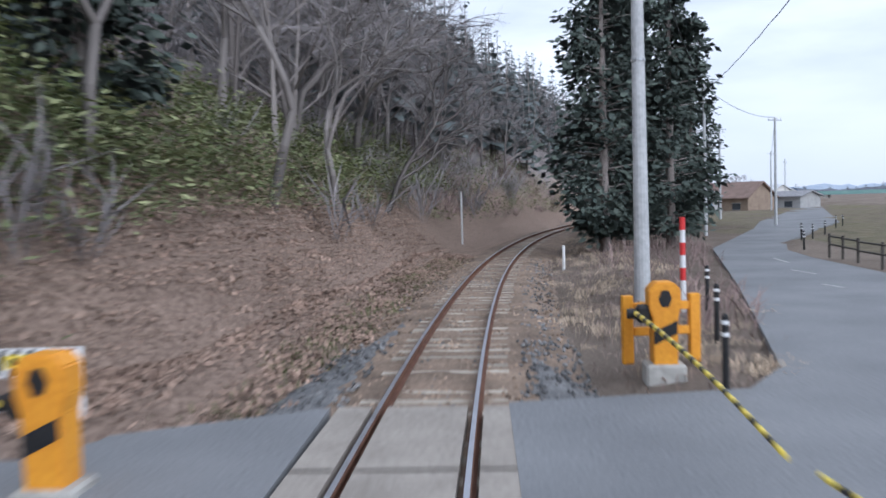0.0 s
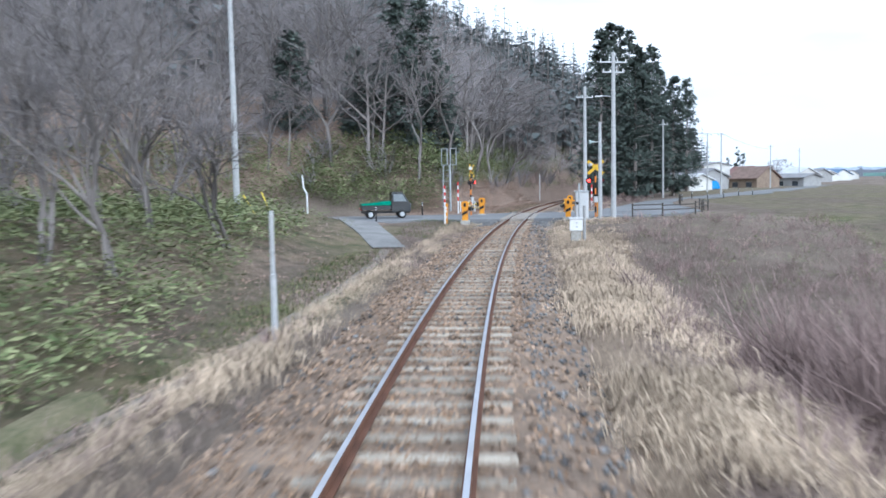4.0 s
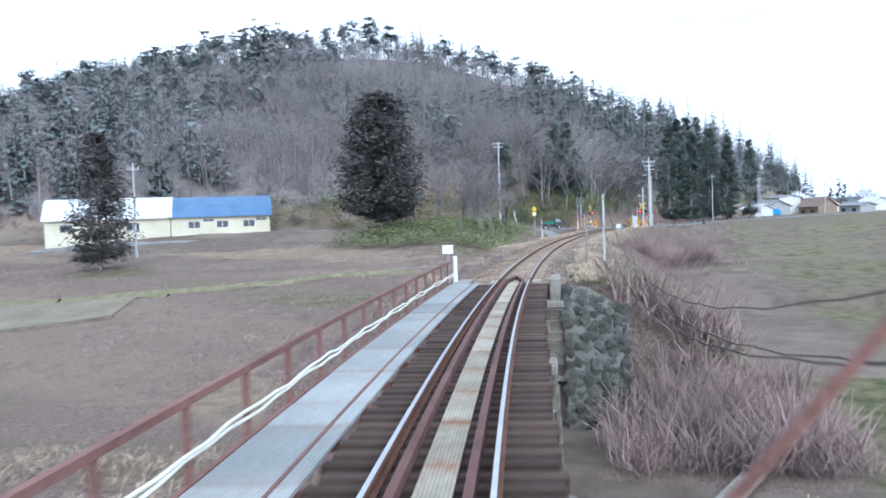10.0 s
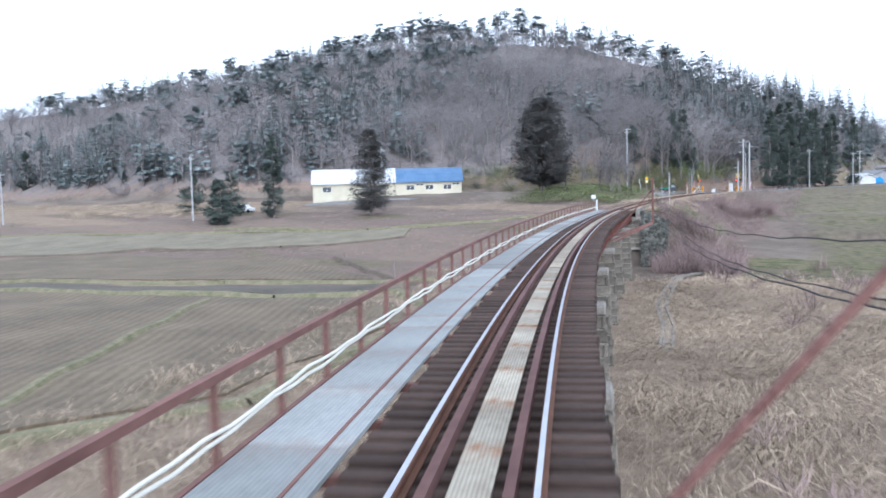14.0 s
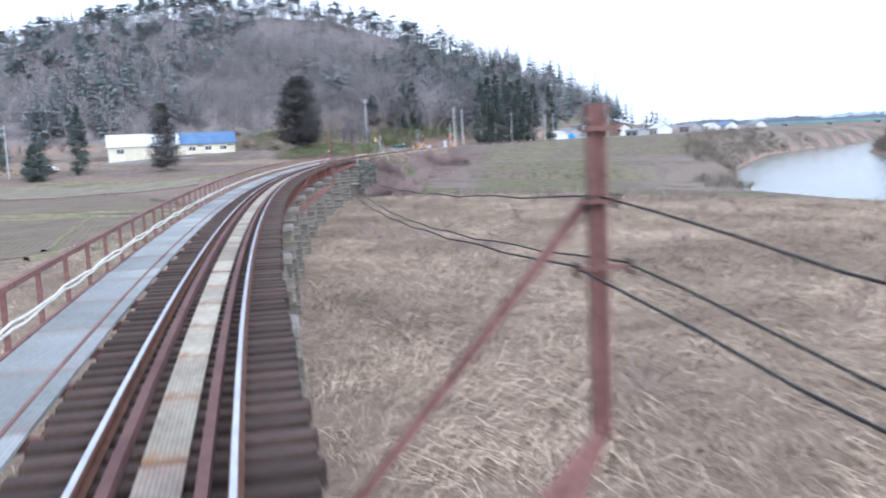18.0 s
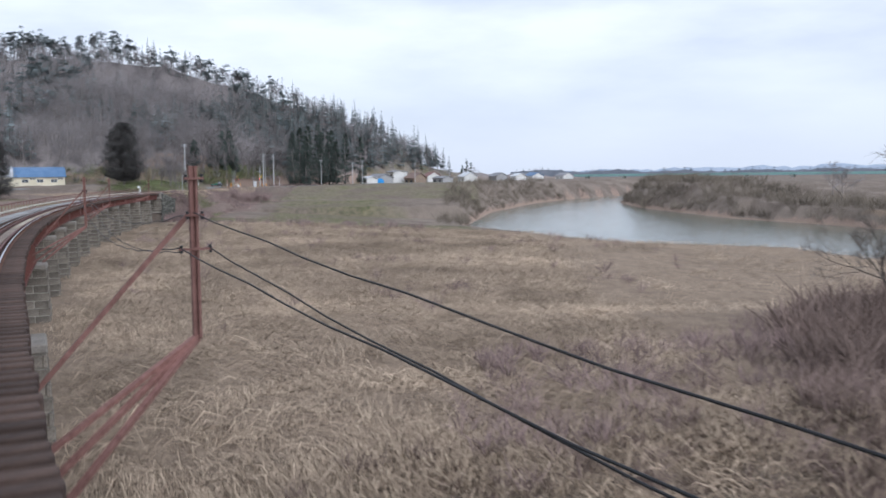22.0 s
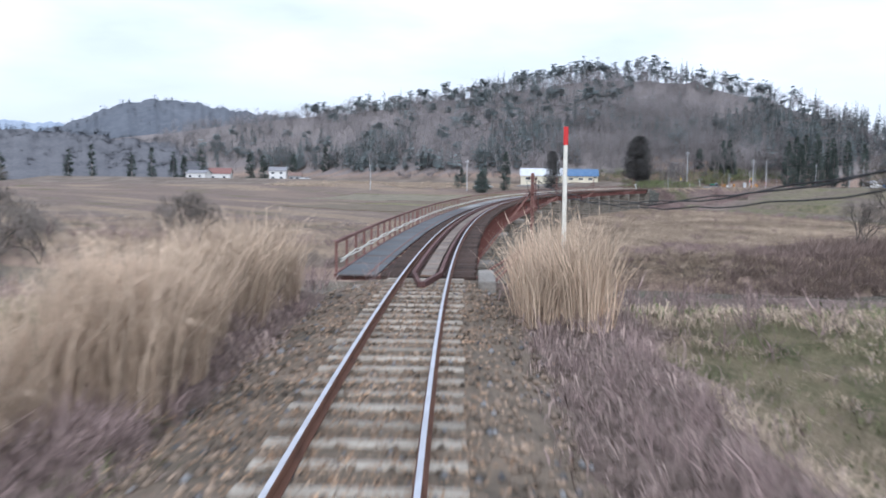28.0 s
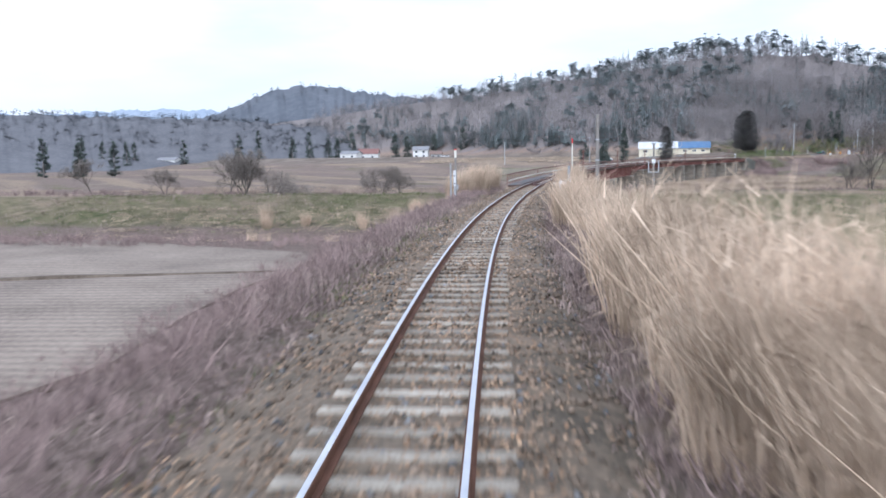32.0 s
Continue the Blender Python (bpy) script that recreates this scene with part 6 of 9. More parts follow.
for _nm, _z, _h, _m in (("switch_box", 4.1, 0.26, WHITE), ("lamp_cap", 5.25, 0.09, GALV)):
    _b = nb()
    box(_b, 0, 0, _z, 0.26 if _h < 0.1 else 0.2, 0.2, _h, 0.02)
    part(_nm, _b, _m, _g)


def gradient_post(s, l):
    g = thing("gradient_post", along(s, l, -0.3), "white gradient post with one white and one black arm", "gradient post")
    bm = nb()
    box(bm, 0, 0, 0.88, 0.12, 0.12, 0.78, 0.02)
    part("post", bm, WHITE, g)
    bm = nb()
    box(bm, 0, 0, 0.24, 0.11, 0.11, 0.52, 0.01)
    part("stub", bm, POST_BROWN, g, "dark unpainted foot")
    bm = nb()
    box(bm, 0.3, -0.02, 1.12, 0.54, 0.05, 0.15, 0.01, Matrix.Translation((0, 0, 1.12)) @ Matrix.Rotation(radians(-9), 4, "Y") @ Matrix.Translation((0, 0, -1.12)))
    a = part("arm", bm, WHITE, g)
    me = bpy.data.curves.new("figure", "FONT")
    me.body, me.size, me.extrude = "2 5", 0.13, 0.004
    me.materials.append(BLACK)
    o = new("figure", me)
    o.parent = a
    o.matrix_local = Matrix.Translation((0.3, -0.056, 1.12)) @ Matrix.Rotation(radians(90), 4, "X") @ Matrix.Rotation(radians(9), 4, "Z")
    bm = nb()
    box(bm, 0.25, 0.06, 0.94, 0.48, 0.05, 0.13, 0.01, Matrix.Translation((0, 0, 0.98)) @ Matrix.Rotation(radians(20), 4, "Y") @ Matrix.Translation((0, 0, -0.98)))
    part("back_arm", bm, BLACK, g)


gradient_post(342.5, 2.58)


def warning_sign(s, l):
    p = at(s, l)
    g = thing("warning_sign", Matrix.Translation((p.x, p.y, -0.9)) @ Matrix.Rotation(heading(s), 4, "Z"), "yellow diamond railway sign above square plate", "railway sign")
    bm = nb()
    tube(bm, (0, 0, -0.2), (0, 0, 4.0), 0.035, n=10)
    part("post", bm, BARK, g)
    bm = nb()
    box(bm, 0, -0.04, 3.75, 0.36, 0.02, 0.36, 0.004, Matrix.Translation((0, 0, 3.75)) @ Matrix.Rotation(radians(45), 4, "Y") @ Matrix.Translation((0, 0, -3.75)))
    part("diamond_plate", bm, YELLOW_SIGN, g)
    bm = nb()
    box(bm, 0, -0.04, 3.3, 0.34, 0.02, 0.36, 0.004)
    part("square_plate", bm, mat_yellow_arm, g)
    bm = nb()
    box(bm, 0, -0.053, 3.3, 0.24, 0.006, 0.26)
    part("plate_centre", bm, WHITE, g)
    bm = nb()
    box(bm, 0, 0, 0.2, 0.22, 0.22, 0.8, 0.02)
    part("footing", bm, CONCRETE, g)


warning_sign(50.0, -2.88)
plain_post(98.7, -2.3, 1.05, 0.085, "white round post at the bridge end", WHITE, "line_post", None, -0.2)
_g = thing("notice_board", along(98.3, -2.62, -0.2), "blank white notice board on a thin post", "notice board")
_b = nb()
tube(_b, (0, 0, -0.3), (0, 0, 1.4), 0.025, n=8)
part("post", _b, GALV, _g)
_b = nb()
box(_b, 0, -0.03, 1.3, 0.42, 0.02, 0.34, 0.005)
part("board", _b, WHITE, _g)

# curved white pole and slanted yellow poles by the road
_g = thing("bent_pole", pose(-15.0, 5.2, 0), "bent white steel roadside pole", "pole")
_b = nb()
for _p0, _p1 in (((0, 0, -0.1), (-0.02, 0, 1.7)), ((-0.02, 0, 1.7), (-0.25, 0, 2.1)), ((-0.25, 0, 2.1), (-0.32, 0, 3.0))):
    tube(_b, _p0, _p1, 0.06, n=10)
part("pole", _b, WHITE, _g)
for _x, _t in ((-15.7, -22), (-16.6, -32)):
    _g = thing("guy_guard", Matrix.Translation((_x, 0.2, ground_z(_x, 0.2))) @ Matrix.Rotation(radians(_t), 4, "Y"), "slanted yellow plastic guy wire guard", "wire guard", "wire guards")
    _b = nb()
    tube(_b, (0, 0, -0.1), (0, 0, 2.2), 0.06, 0.045, 10)
    part("sleeve", _b, mat_yellow_arm, _g)


def road_fence(pts, label):
    for (x0, y0), (x1, y1) in zip(pts[:-1], pts[1:]):
        L = math.hypot(x1 - x0, y1 - y0)
        z = max(ground_z((x0 + x1) / 2, (y0 + y1) / 2), -0.3)
        g = thing("guard_fence", Matrix.Translation((x0, y0, z)) @ Matrix.Rotation(math.atan2(y1 - y0, x1 - x0), 4, "Z"), label, "fence", "guard fences")
        n = max(1, int(L / 2))
        for i in range(n + 1):
            bm = nb()
            tube(bm, (L * i / n, 0, -0.3), (L * i / n, 0, 0.85), 0.05, n=8)
            part("post", bm, FENCE, g)
        for zz in (0.45, 0.75):
            bm = nb()
            tube(bm, (0, 0, zz), (L, 0, zz), 0.035, n=8)
            part("rail", bm, FENCE, g)


FENCE = mat("dark_brown_fence", (0.05, 0.045, 0.04), (0.1, 0.09, 0.08), 2, 0.7, 0, 0.05)
road_fence([(7.2, 2.6), (9.2, 3.9), (11.6, 6.4), (13.1, 11), (13.2, 16)], "dark brown steel guard fence along road")
road_fence([(12.9, 25.5), (13.3, 30), (13.9, 34)], "dark brown steel guard fence along road bend")
for _x, _y in ((14.6, 38.6), (16.2, 43.4), (18.6, 48.5), (21.2, 53.6), (23.8, 58.6), (26.6, 64.5)):
    bollard(_x, _y, 0.8)

# ---- bridge fittings ----
def bracket_pole(s, l=3.5, low=-1.7):
    g = thing("bridge_pole", along(s, l, 0.0), "rust-red steel cable pole braced out from bridge", "cable pole", "bridge cable poles")
    pr = [(-0.06, -0.07), (-0.022, -0.07), (-0.022, -0.012), (0.022, -0.012), (0.022, -0.07), (0.06, -0.07), (0.06, 0.07), (0.022, 0.07), (0.022, 0.012), (-0.022, 0.012), (-0.022, 0.07), (-0.06, 0.07)]
    n = len(pr)
    link_mesh("post", [(x, y, z) for z in (-0.12, 2.55) for x, y in pr], [(i, (i + 1) % n, n + (i + 1) % n, n + i) for i in range(n)] + [tuple(range(n))[::-1], tuple(range(n, 2 * n))], RED_STEEL, g)
    for z, w in ((2.36, 0.3), (1.8, 0.28), (1.28, 0.5)):
        bm = nb()
        box(bm, 0, -0.1, z, w, 0.05, 0.035)
        c = part("crossarm", bm, RED_STEEL, g)
        for q in (-1, 1):
            bm = nb()
            tube(bm, (q * (w / 2 - 0.03), -0.1, z - 0.06), (q * (w / 2 - 0.03), -0.1, z + 0.06), 0.025, n=8)
            part("insulator", bm, BLACK, c)
    for a, b in (((0, 0, 1.9), (-(l - 1.25), 0.1, -0.7)), ((0, 0, -0.08), (-(l - 0.3), -2.15, low)), ((0, 0, -0.1), (-(l - 0.9), -2.15, low - 0.05)), ((0, 0, -0.12), (-(l - 1.4), -2.3, low))):
        bm = nb()
        bar(bm, a, b, 0.09, 0.07)
        part("brace", bm, RED_STEEL, g)
    return g


POLES = [(126.3, 3.5), (173.5, 3.5), (220.4, 3.47), (257.5, 3.55), (307.3, 3.2)]
for _s, _l in POLES:
    bracket_pole(_s, _l, -1.05 if _s < 130 else -1.7)
_ends = [(88.4, 3.68)] + POLES + [(343.0, 4.4)]
for _k, (_o, _z) in enumerate(((0.0, 1.84), (-0.22, 1.3), (0.22, 1.3))):
    for (_s0, _l0), (_s1, _l1) in zip(_ends[:-1], _ends[1:]):
        _za, _zb = (_z + 1.2 if _s0 < 90 else 2.38 - 0.05 * _k if _s1 > 340 else _z), (3.35 + 0.17 * _k if _s1 > 340 else 2.38 - 0.05 * _k if _s1 > 300 else _z)
        _sag = 1.9 if _s0 < 90 else (0.76 + 0.1 * _k if _s1 < 300 else (1.05, 1.0, 1.42)[_k] if _s1 < 340 else 1.0)
        _c = cable("bridge_cable", [at(_s0, _l0 + _o, _za), at(_s1, _l1 + _o, _zb)], 0.0105 if _k else 0.0095, CABLE, None, _sag)
        tagged(_c, "sagging black cable strung between bridge poles", "cable", "bridge cables")
for _dz in (0.22, 0.16):
    _pts = [at(s, -2.28, _dz + 0.02 * math.sin(s * 1.7 + _dz * 30) + 0.015 * math.sin(s * 4.1)) for s in np.arange(99.2, B1, 0.6)]
    _cu = bpy.data.curves.new("handrail_cable", "CURVE")
    _cu.dimensions, _cu.bevel_depth = "3D", 0.021
    _sp = _cu.splines.new("POLY")
    _sp.points.add(len(_pts) - 1)
    for _q, _p in zip(_sp.points, _pts):
        _q.co = (*_p, 1)
    _cu.materials.append(WHITE_CABLE)
    tagged(new("handrail_cable", _cu), "cream cable tied along the bridge handrail", "cable", "handrail cables")
PARAPET = mat("stained_concrete", (0.17, 0.155, 0.135), (0.34, 0.315, 0.28), 1.2, 0.95, 0, 0.5)
# guard rail ends that meet in a point, parapets and wing walls at the abutments
for _e, _d in ((B0, -1), (B1, 1)):
    for _sd in (-1, 1):
        _g = thing("guard_rail_end", Matrix(), "rust-red guard rail end bent to a point", "guard rail", "guard rail ends", "structure")
        _b = nb()
        _p0, _p1 = at(_e, _sd * 0.34, -0.085), at(_e + _d * 2.2, _sd * 0.04 - 0.02, -0.085)
        bar(_b, _p0, _p1, 0.09, 0.13)
        part("bar", _b, GUARD, _g)
        _g = thing("parapet", along(_e + _d * 0.9, _sd * 1.48, -0.42), "weathered concrete parapet block of the abutment", "parapet", "parapets", "structure")
        _b = nb()
        box(_b, 0, 0 if _sd > 0 else -_d * 0.75, 0 if _sd > 0 else -0.1, 0.4, 2.6 if _sd > 0 else 0.8, 0.85 if _sd > 0 else 0.6, 0.03)
        part("block", _b, PARAPET, _g)
_g = thing("walkway_end", Matrix(), "grey walkway plate ramp at the bridge end", "walkway", "", "structure")
_v, _f = sweep([(-2.3, -0.13), (-1.72, -0.13), (-1.72, -0.2), (-2.3, -0.2)], 97.6, 99.9, 1.0)
link_mesh("plate", _v, _f, DECK, _g)


MOSSY = mat("mossy_wall_stone", (0.042, 0.043, 0.038), (0.13, 0.128, 0.112), 1.5, 0.95, 0, 0.9, tint=0.4)
JOINT = mat("damp_grey_joint", (0.1, 0.1, 0.088), (0.2, 0.195, 0.172), 2, 0.95, 0, 0.5)


def revetment(e, d, sd):
    """Stone-pitched cone of the embankment beside an abutment."""
    g = thing("stone_revetment", Matrix(), "mossy grey stone-pitched wall beside the bridge abutment", "revetment", "revetments", "structure")
    rnd = random.Random(int(e) + sd)
    meshes = []
    for k in range(4):
        bm = nb()
        r = bmesh.ops.create_icosphere(bm, subdivisions=1, radius=0.26)
        for v in r["verts"]:
            v.co = Vector((v.co.x * rnd.uniform(0.6, 1.2), v.co.y * rnd.uniform(0.6, 1.2), v.co.z * rnd.uniform(0.3, 0.6)))
        me = bpy.data.meshes.new("stone")
        bm.to_mesh(me)
        bm.free()
        me.materials.append(MOSSY)
        meshes.append(me)
    n, rows = 8, 17
    v, f = [], []
    for i in range(rows + 1):
        for j in range(n + 1):
            l = 1.75 + 2.3 * j / n
            top = -0.35 - max(0, l - 2.6) * 0.6
            z = top + (-5.5 - top) * i / rows
            v.append(at(e - d * (0.35 + (top - z) * 0.32 - 0.12 * (l - 1.7)), sd * (l + 0.12 * i / rows), z))
    for i in range(rows):
        for j in range(n):
            a = i * (n + 1) + j
            f.append((a, a + 1, a + n + 2, a + n + 1))
    link_mesh("bedding", v, f, JOINT, g)
    back = [at(e + d * 2.5, sd * (1.75 + 2.3 * j / n), -0.4 - max(0, 2.3 * j / n - 0.85) * 0.6) for j in range(n + 1)]
    link_mesh("earth_cap", list(v[:n + 1]) + back, [(j, j + 1, n + 2 + j, n + 1 + j) for j in range(n)], BALLAST, g)
    for i in range(rows):
        for j in range(n):
            a = i * (n + 1) + j
            c = (Vector(v[a]) + Vector(v[a + 1]) + Vector(v[a + n + 2]) + Vector(v[a + n + 1])) / 4
            nm = (Vector(v[a + 1]) - Vector(v[a])).cross(Vector(v[a + n + 1]) - Vector(v[a]))
            if nm.z < 0:
                nm = -nm
            ob = new("stone", meshes[rnd.randrange(4)])
            c += Vector((rnd.gauss(0, 0.05), rnd.gauss(0, 0.05), rnd.gauss(0, 0.05)))
            ob.matrix_world = Matrix.Translation(c) @ nm.to_track_quat("Z", "Y").to_matrix().to_4x4() @ Matrix.Rotation(rnd.uniform(0, 6), 4, "Z") @ Matrix.Scale(rnd.uniform(0.7, 1.2), 4)
            ob.parent = g
    return g


revetment(B0, -1, 1)

# ---- grasses, brush and undergrowth ----
def tuft(rnd, h, n, lean=0.5, width=0.012, spread=0.25, flat=0.0):
    """A clump of dry blades that bend over."""
    hp = Heap()
    t0 = rnd.uniform(0, 6.283)
    for i in range(n):
        t = rnd.uniform(0, 6.283) if rnd.random() > flat else t0 + rnd.gauss(0, 0.5)
        c, s = math.cos(t), math.sin(t)
        o = np.array([rnd.gauss(0, spread), rnd.gauss(0, spread), -0.06])
        H = h * rnd.uniform(0.55, 1.15)
        b = lean * rnd.uniform(0.3, 1.3)
        m = o + np.array([c * H * b * 0.35, s * H * b * 0.35, H * 0.6])
        e = o + np.array([c * H * b, s * H * b, H * (1.0 - 0.45 * b)])
        w = np.array([-s, c, 0]) * width * rnd.uniform(0.6, 1.5)
        hp.add([o, m - w, m + w, e], [(0, 2, 1), (1, 2, 3)])
    return hp.arrays()


def laid_straw(rnd, n, long_, spread=0.45):
    """Long dry stems pressed over to one side."""
    hp = Heap()
    for i in range(n):
        t = rnd.gauss(0, 0.5)
        c, s_ = math.cos(t), math.sin(t)
        o = np.array([rnd.gauss(0, spread), rnd.gauss(0, spread), -0.04])
        L = long_ * rnd.uniform(0.55, 1.2)
        m = o + np.array([c * L * 0.45, s_ * L * 0.45, L * rnd.uniform(0.12, 0.34)])
        e = o + np.array([c * L, s_ * L, L * rnd.uniform(-0.02, 0.16)])
        w = np.array([-s_, c, rnd.gauss(0, 0.4)]) * rnd.uniform(0.005, 0.011)
        hp.add([o, m - w, m + w, e], [(0, 2, 1), (1, 2, 3)])
    return hp.arrays()


def twig_bush(rnd, h, n, width=0.01, spread=0.7):
    """A low leafless bush of crossing stems."""
    hp = Heap()
    for i in range(n):
        o = np.array([rnd.gauss(0, 0.14 * spread), rnd.gauss(0, 0.14 * spread), -0.05])
        d = np.array([rnd.gauss(0, spread * 0.6), rnd.gauss(0, spread * 0.6), 1.0])
        d = d / np.linalg.norm(d)
        H = h * rnd.uniform(0.55, 1.1)
        m = o + d * H * 0.55 + np.array([rnd.gauss(0, 0.06), rnd.gauss(0, 0.06), 0]) * H
        e = m + (d + np.array([rnd.gauss(0, 0.4), rnd.gauss(0, 0.4), rnd.gauss(0, 0.2)])) * H * 0.45
        w = np.cross(d, rand_dir(rnd, 0.3)) * width
        hp.add([o, m - w, m + w, e], [(0, 2, 1), (1, 2, 3)])
        for k in range(2):
            q = o + (m - o) * rnd.uniform(0.45, 1.0)
            x = q + rand_dir(rnd, rnd.uniform(0.1, 0.9)) * H * rnd.uniform(0.25, 0.5)
            hp.add([q - w * 0.6, q + w * 0.6, x], [(0, 1, 2)])
    return hp.arrays()


def leaf_clump(rnd, n, size, h, spread):
    """Bamboo grass: pointed leaves on short stems."""
    hp = Heap()
    for i in range(n):
        o = np.array([rnd.gauss(0, spread), rnd.gauss(0, spread), rnd.uniform(0.25, 1.0) * h])
        d = rand_dir(rnd, rnd.uniform(-0.5, 0.5)) * size * rnd.uniform(0.7, 1.3)
        w = np.cross(d, (rnd.gauss(0, 0.4), rnd.gauss(0, 0.4), 1))
        w = w / (np.linalg.norm(w) + 1e-9) * size * 0.16
        hp.add([o, o + d * 0.45 + w, o + d, o + d * 0.45 - w], [(0, 1, 2), (0, 2, 3)])
    return hp.arrays()


def flakes(rnd, n, size):
    hp = Heap()
    for i in range(n):
        o = np.array([rnd.gauss(0, 0.35), rnd.gauss(0, 0.35), 0.015 + rnd.random() * 0.03])
        t = rnd.uniform(0, 6.283)
        a = np.array([math.cos(t), math.sin(t), rnd.gauss(0, 0.35)]) * size
        b = np.array([-math.sin(t), math.cos(t), rnd.gauss(0, 0.35)]) * size * 0.5
        hp.add([o - a, o - b, o + a, o + b], [(0, 1, 2), (0, 2, 3)])
    return hp.arrays()


def track_places(rnd, n, s0, s1, l0, l1, k0=0.7, k1=1.3, ok=None):
    out = []
    x, y = [], []
    for i in range(n):
        p = at(rnd.uniform(s0, s1), rnd.uniform(l0, l1))
        x.append(p.x)
        y.append(p.y)
    x, y = np.array(x), np.array(y)
    h, s, l, hill, pl, rv = land(x, y)
    for i in range(n):
        if rv[i] > 0.3 and (ok is None or ok(x[i], y[i])):
            out.append((x[i], y[i], h[i], rnd.uniform(k0, k1), rnd.uniform(0.8, 1.2)))
    return out


DRIVE = np.array([(-11.4, -1), (-9.0, -7), (-6.1, -14.8), (-4.1, -14.6), (-6.3, -7), (-8.4, -0.8)], float)


def off_road(x, y):
    a, b = np.array([x]), np.array([y])
    return not (inside(a, b, ROAD)[0] or inside(a, b, DRIVE)[0])


WEED = stuff_mat("mauve_dry_weeds", (0.19, 0.14, 0.125), (0.48, 0.37, 0.32), patch=0.3)


BANK_BRUSH = stuff_mat("olive_brown_brush", (0.13, 0.11, 0.085), (0.29, 0.245, 0.195), patch=0.05)


POINT_BRUSH = stuff_mat("brown_river_brush", (0.12, 0.087, 0.074), (0.29, 0.218, 0.185), patch=0.1)


def plant_low():
    rnd = random.Random(21)
    straw = [tuft(rnd, 0.64, 25, 1.75, 0.0095, 0.5, 0.6) for _ in range(10)]
    pale = [tuft(rnd, 0.42, 40, 1.45, 0.0065, 0.26, 0.3) for _ in range(8)]
    # straw plain on both sides of the bridge
    ok = lambda x, y, s, l, hill, pl, rv, h: (pl > 0.2) & (rv > 0.6) & (l > 1.8) & (s > 108) & (s < 266) & ((x < 84) | (y > -214))
    near = sample(rnd, 7600, (5, -262, 75, -108), ok)
    wide = sample(rnd, 2600, (15, -262, 118, -80), ok)
    lie = lambda x, y: 0.5 + 2.2 * float(wobble(x, y, 46.0, 0.7)) + 0.9 * float(wobble(x, y, 11.0, 2.0))
    laid = [laid_straw(rnd, 25, 1.25, 0.5) for _ in range(10)]
    flat = [(x, y, z, rnd.uniform(0.8, 1.5), rnd.uniform(0.7, 1.3)) for x, y, z in near + wide[:1800]]
    scatter("laid_straw", laid, flat, STRAW, "long dry straw stems laid over by wind and flood", "grass", flow=lie)
    pts = [(x, y, z, rnd.uniform(0.6, 1.15), rnd.uniform(0.6, 1.0)) for x, y, z in near[::4] + wide[1800:]]
    ok2 = lambda x, y, s, l, hill, pl, rv, h: (rv > 1.5) & (l < -2.6) & (l > -17) & (s > 104) & (s < 250)
    pts += [(x, y, z, rnd.uniform(0.7, 1.3), rnd.uniform(0.6, 1.1)) for x, y, z in sample(rnd, 1700, (-12, -250, 60, -104), ok2)]
    ok3 = lambda x, y, s, l, hill, pl, rv, h: (rv > 1.0) & (l < -17) & (s > 205) & (s < 300)
    pts += [(x, y, z, rnd.uniform(0.8, 1.4), rnd.uniform(0.7, 1.2)) for x, y, z in sample(rnd, 1500, (-60, -270, 40, -200), ok3)]
    shore = lambda x, y, s, l, hill, pl, rv, h: (rv > 0.1) & (rv < 6) & (l > 2) & (s > 225) & (s < 275) & (x > 45) & (x < 92)
    pts += [(x, y, z, rnd.uniform(0.8, 1.5), rnd.uniform(0.7, 1.2)) for x, y, z in sample(rnd, 1100, (45, -264, 92, -225), shore)]
    scatter("straw_plain_grass", straw, pts, STRAW, "flattened dry straw-coloured reeds over river plain", "grass")
    # pale tufts along the embankments and verges
    pts = track_places(rnd, 260, 2, 30, 2.4, 6.0, 0.6, 1.1, off_road) + track_places(rnd, 260, 2, 40, -3.8, -2.3, 0.5, 0.95, off_road)
    for s0, s1, l0, l1, n in ((43, 48, 2.3, 4.2, 90), (80, 85, 2.5, 4.6, 120), (90, 95, 2.4, 4.0, 70), (40, 66, -4.4, -2.5, 240), (66, 97, -4.0, -2.6, 40), (0, 98, 2.0, 3.4, 90)):
        pts += track_places(rnd, n, s0, s1, l0, l1, 0.6, 1.25)
    pts += track_places(rnd, 300, -60, -12, 2.2, 6, 0.4, 0.9, off_road) + track_places(rnd, 300, 12, 34, 2.6, 5.6, 0.6, 1.2, off_road) + track_places(rnd, 60, 18, 50, 3.2, 6, 0.6, 1.1, off_road)
    tall = lambda x, y, s, l, hill, pl, rv, h: (hill < 0.5) & (np.sin(x / 9) + np.sin(y / 5 + x / 14) > -0.3)
    pts += [(x, y, z, rnd.uniform(1.6, 2.8), rnd.uniform(0.8, 1.3)) for x, y, z in sample(rnd, 420, (-185, -62, -68, -36), tall)]
    for s0, s1, l0, l1, n in ((52, 56, 2.4, 3.8, 90), (61, 65, 2.4, 4.6, 130), (70, 74.5, 2.5, 5.4, 160), (33, 40, 2.3, 4.6, 110), (60, 66, -3.8, -2.7, 90), (95, 99, 2.6, 4.4, 60)):
        pts += track_places(rnd, n, s0, s1, l0, l1, 0.7, 1.3)
    pts += track_places(rnd, 460, 326, 334, -30, -4.5, 0.5, 1.0) + track_places(rnd, 110, 320, 330, 4.5, 12, 0.6, 1.2) + track_places(rnd, 130, 84, 92, 2.4, 4.6, 0.7, 1.3)
    scatter("verge_grass", pale, pts, PALE, "pale dry grass tufts along railway verges", "grass")
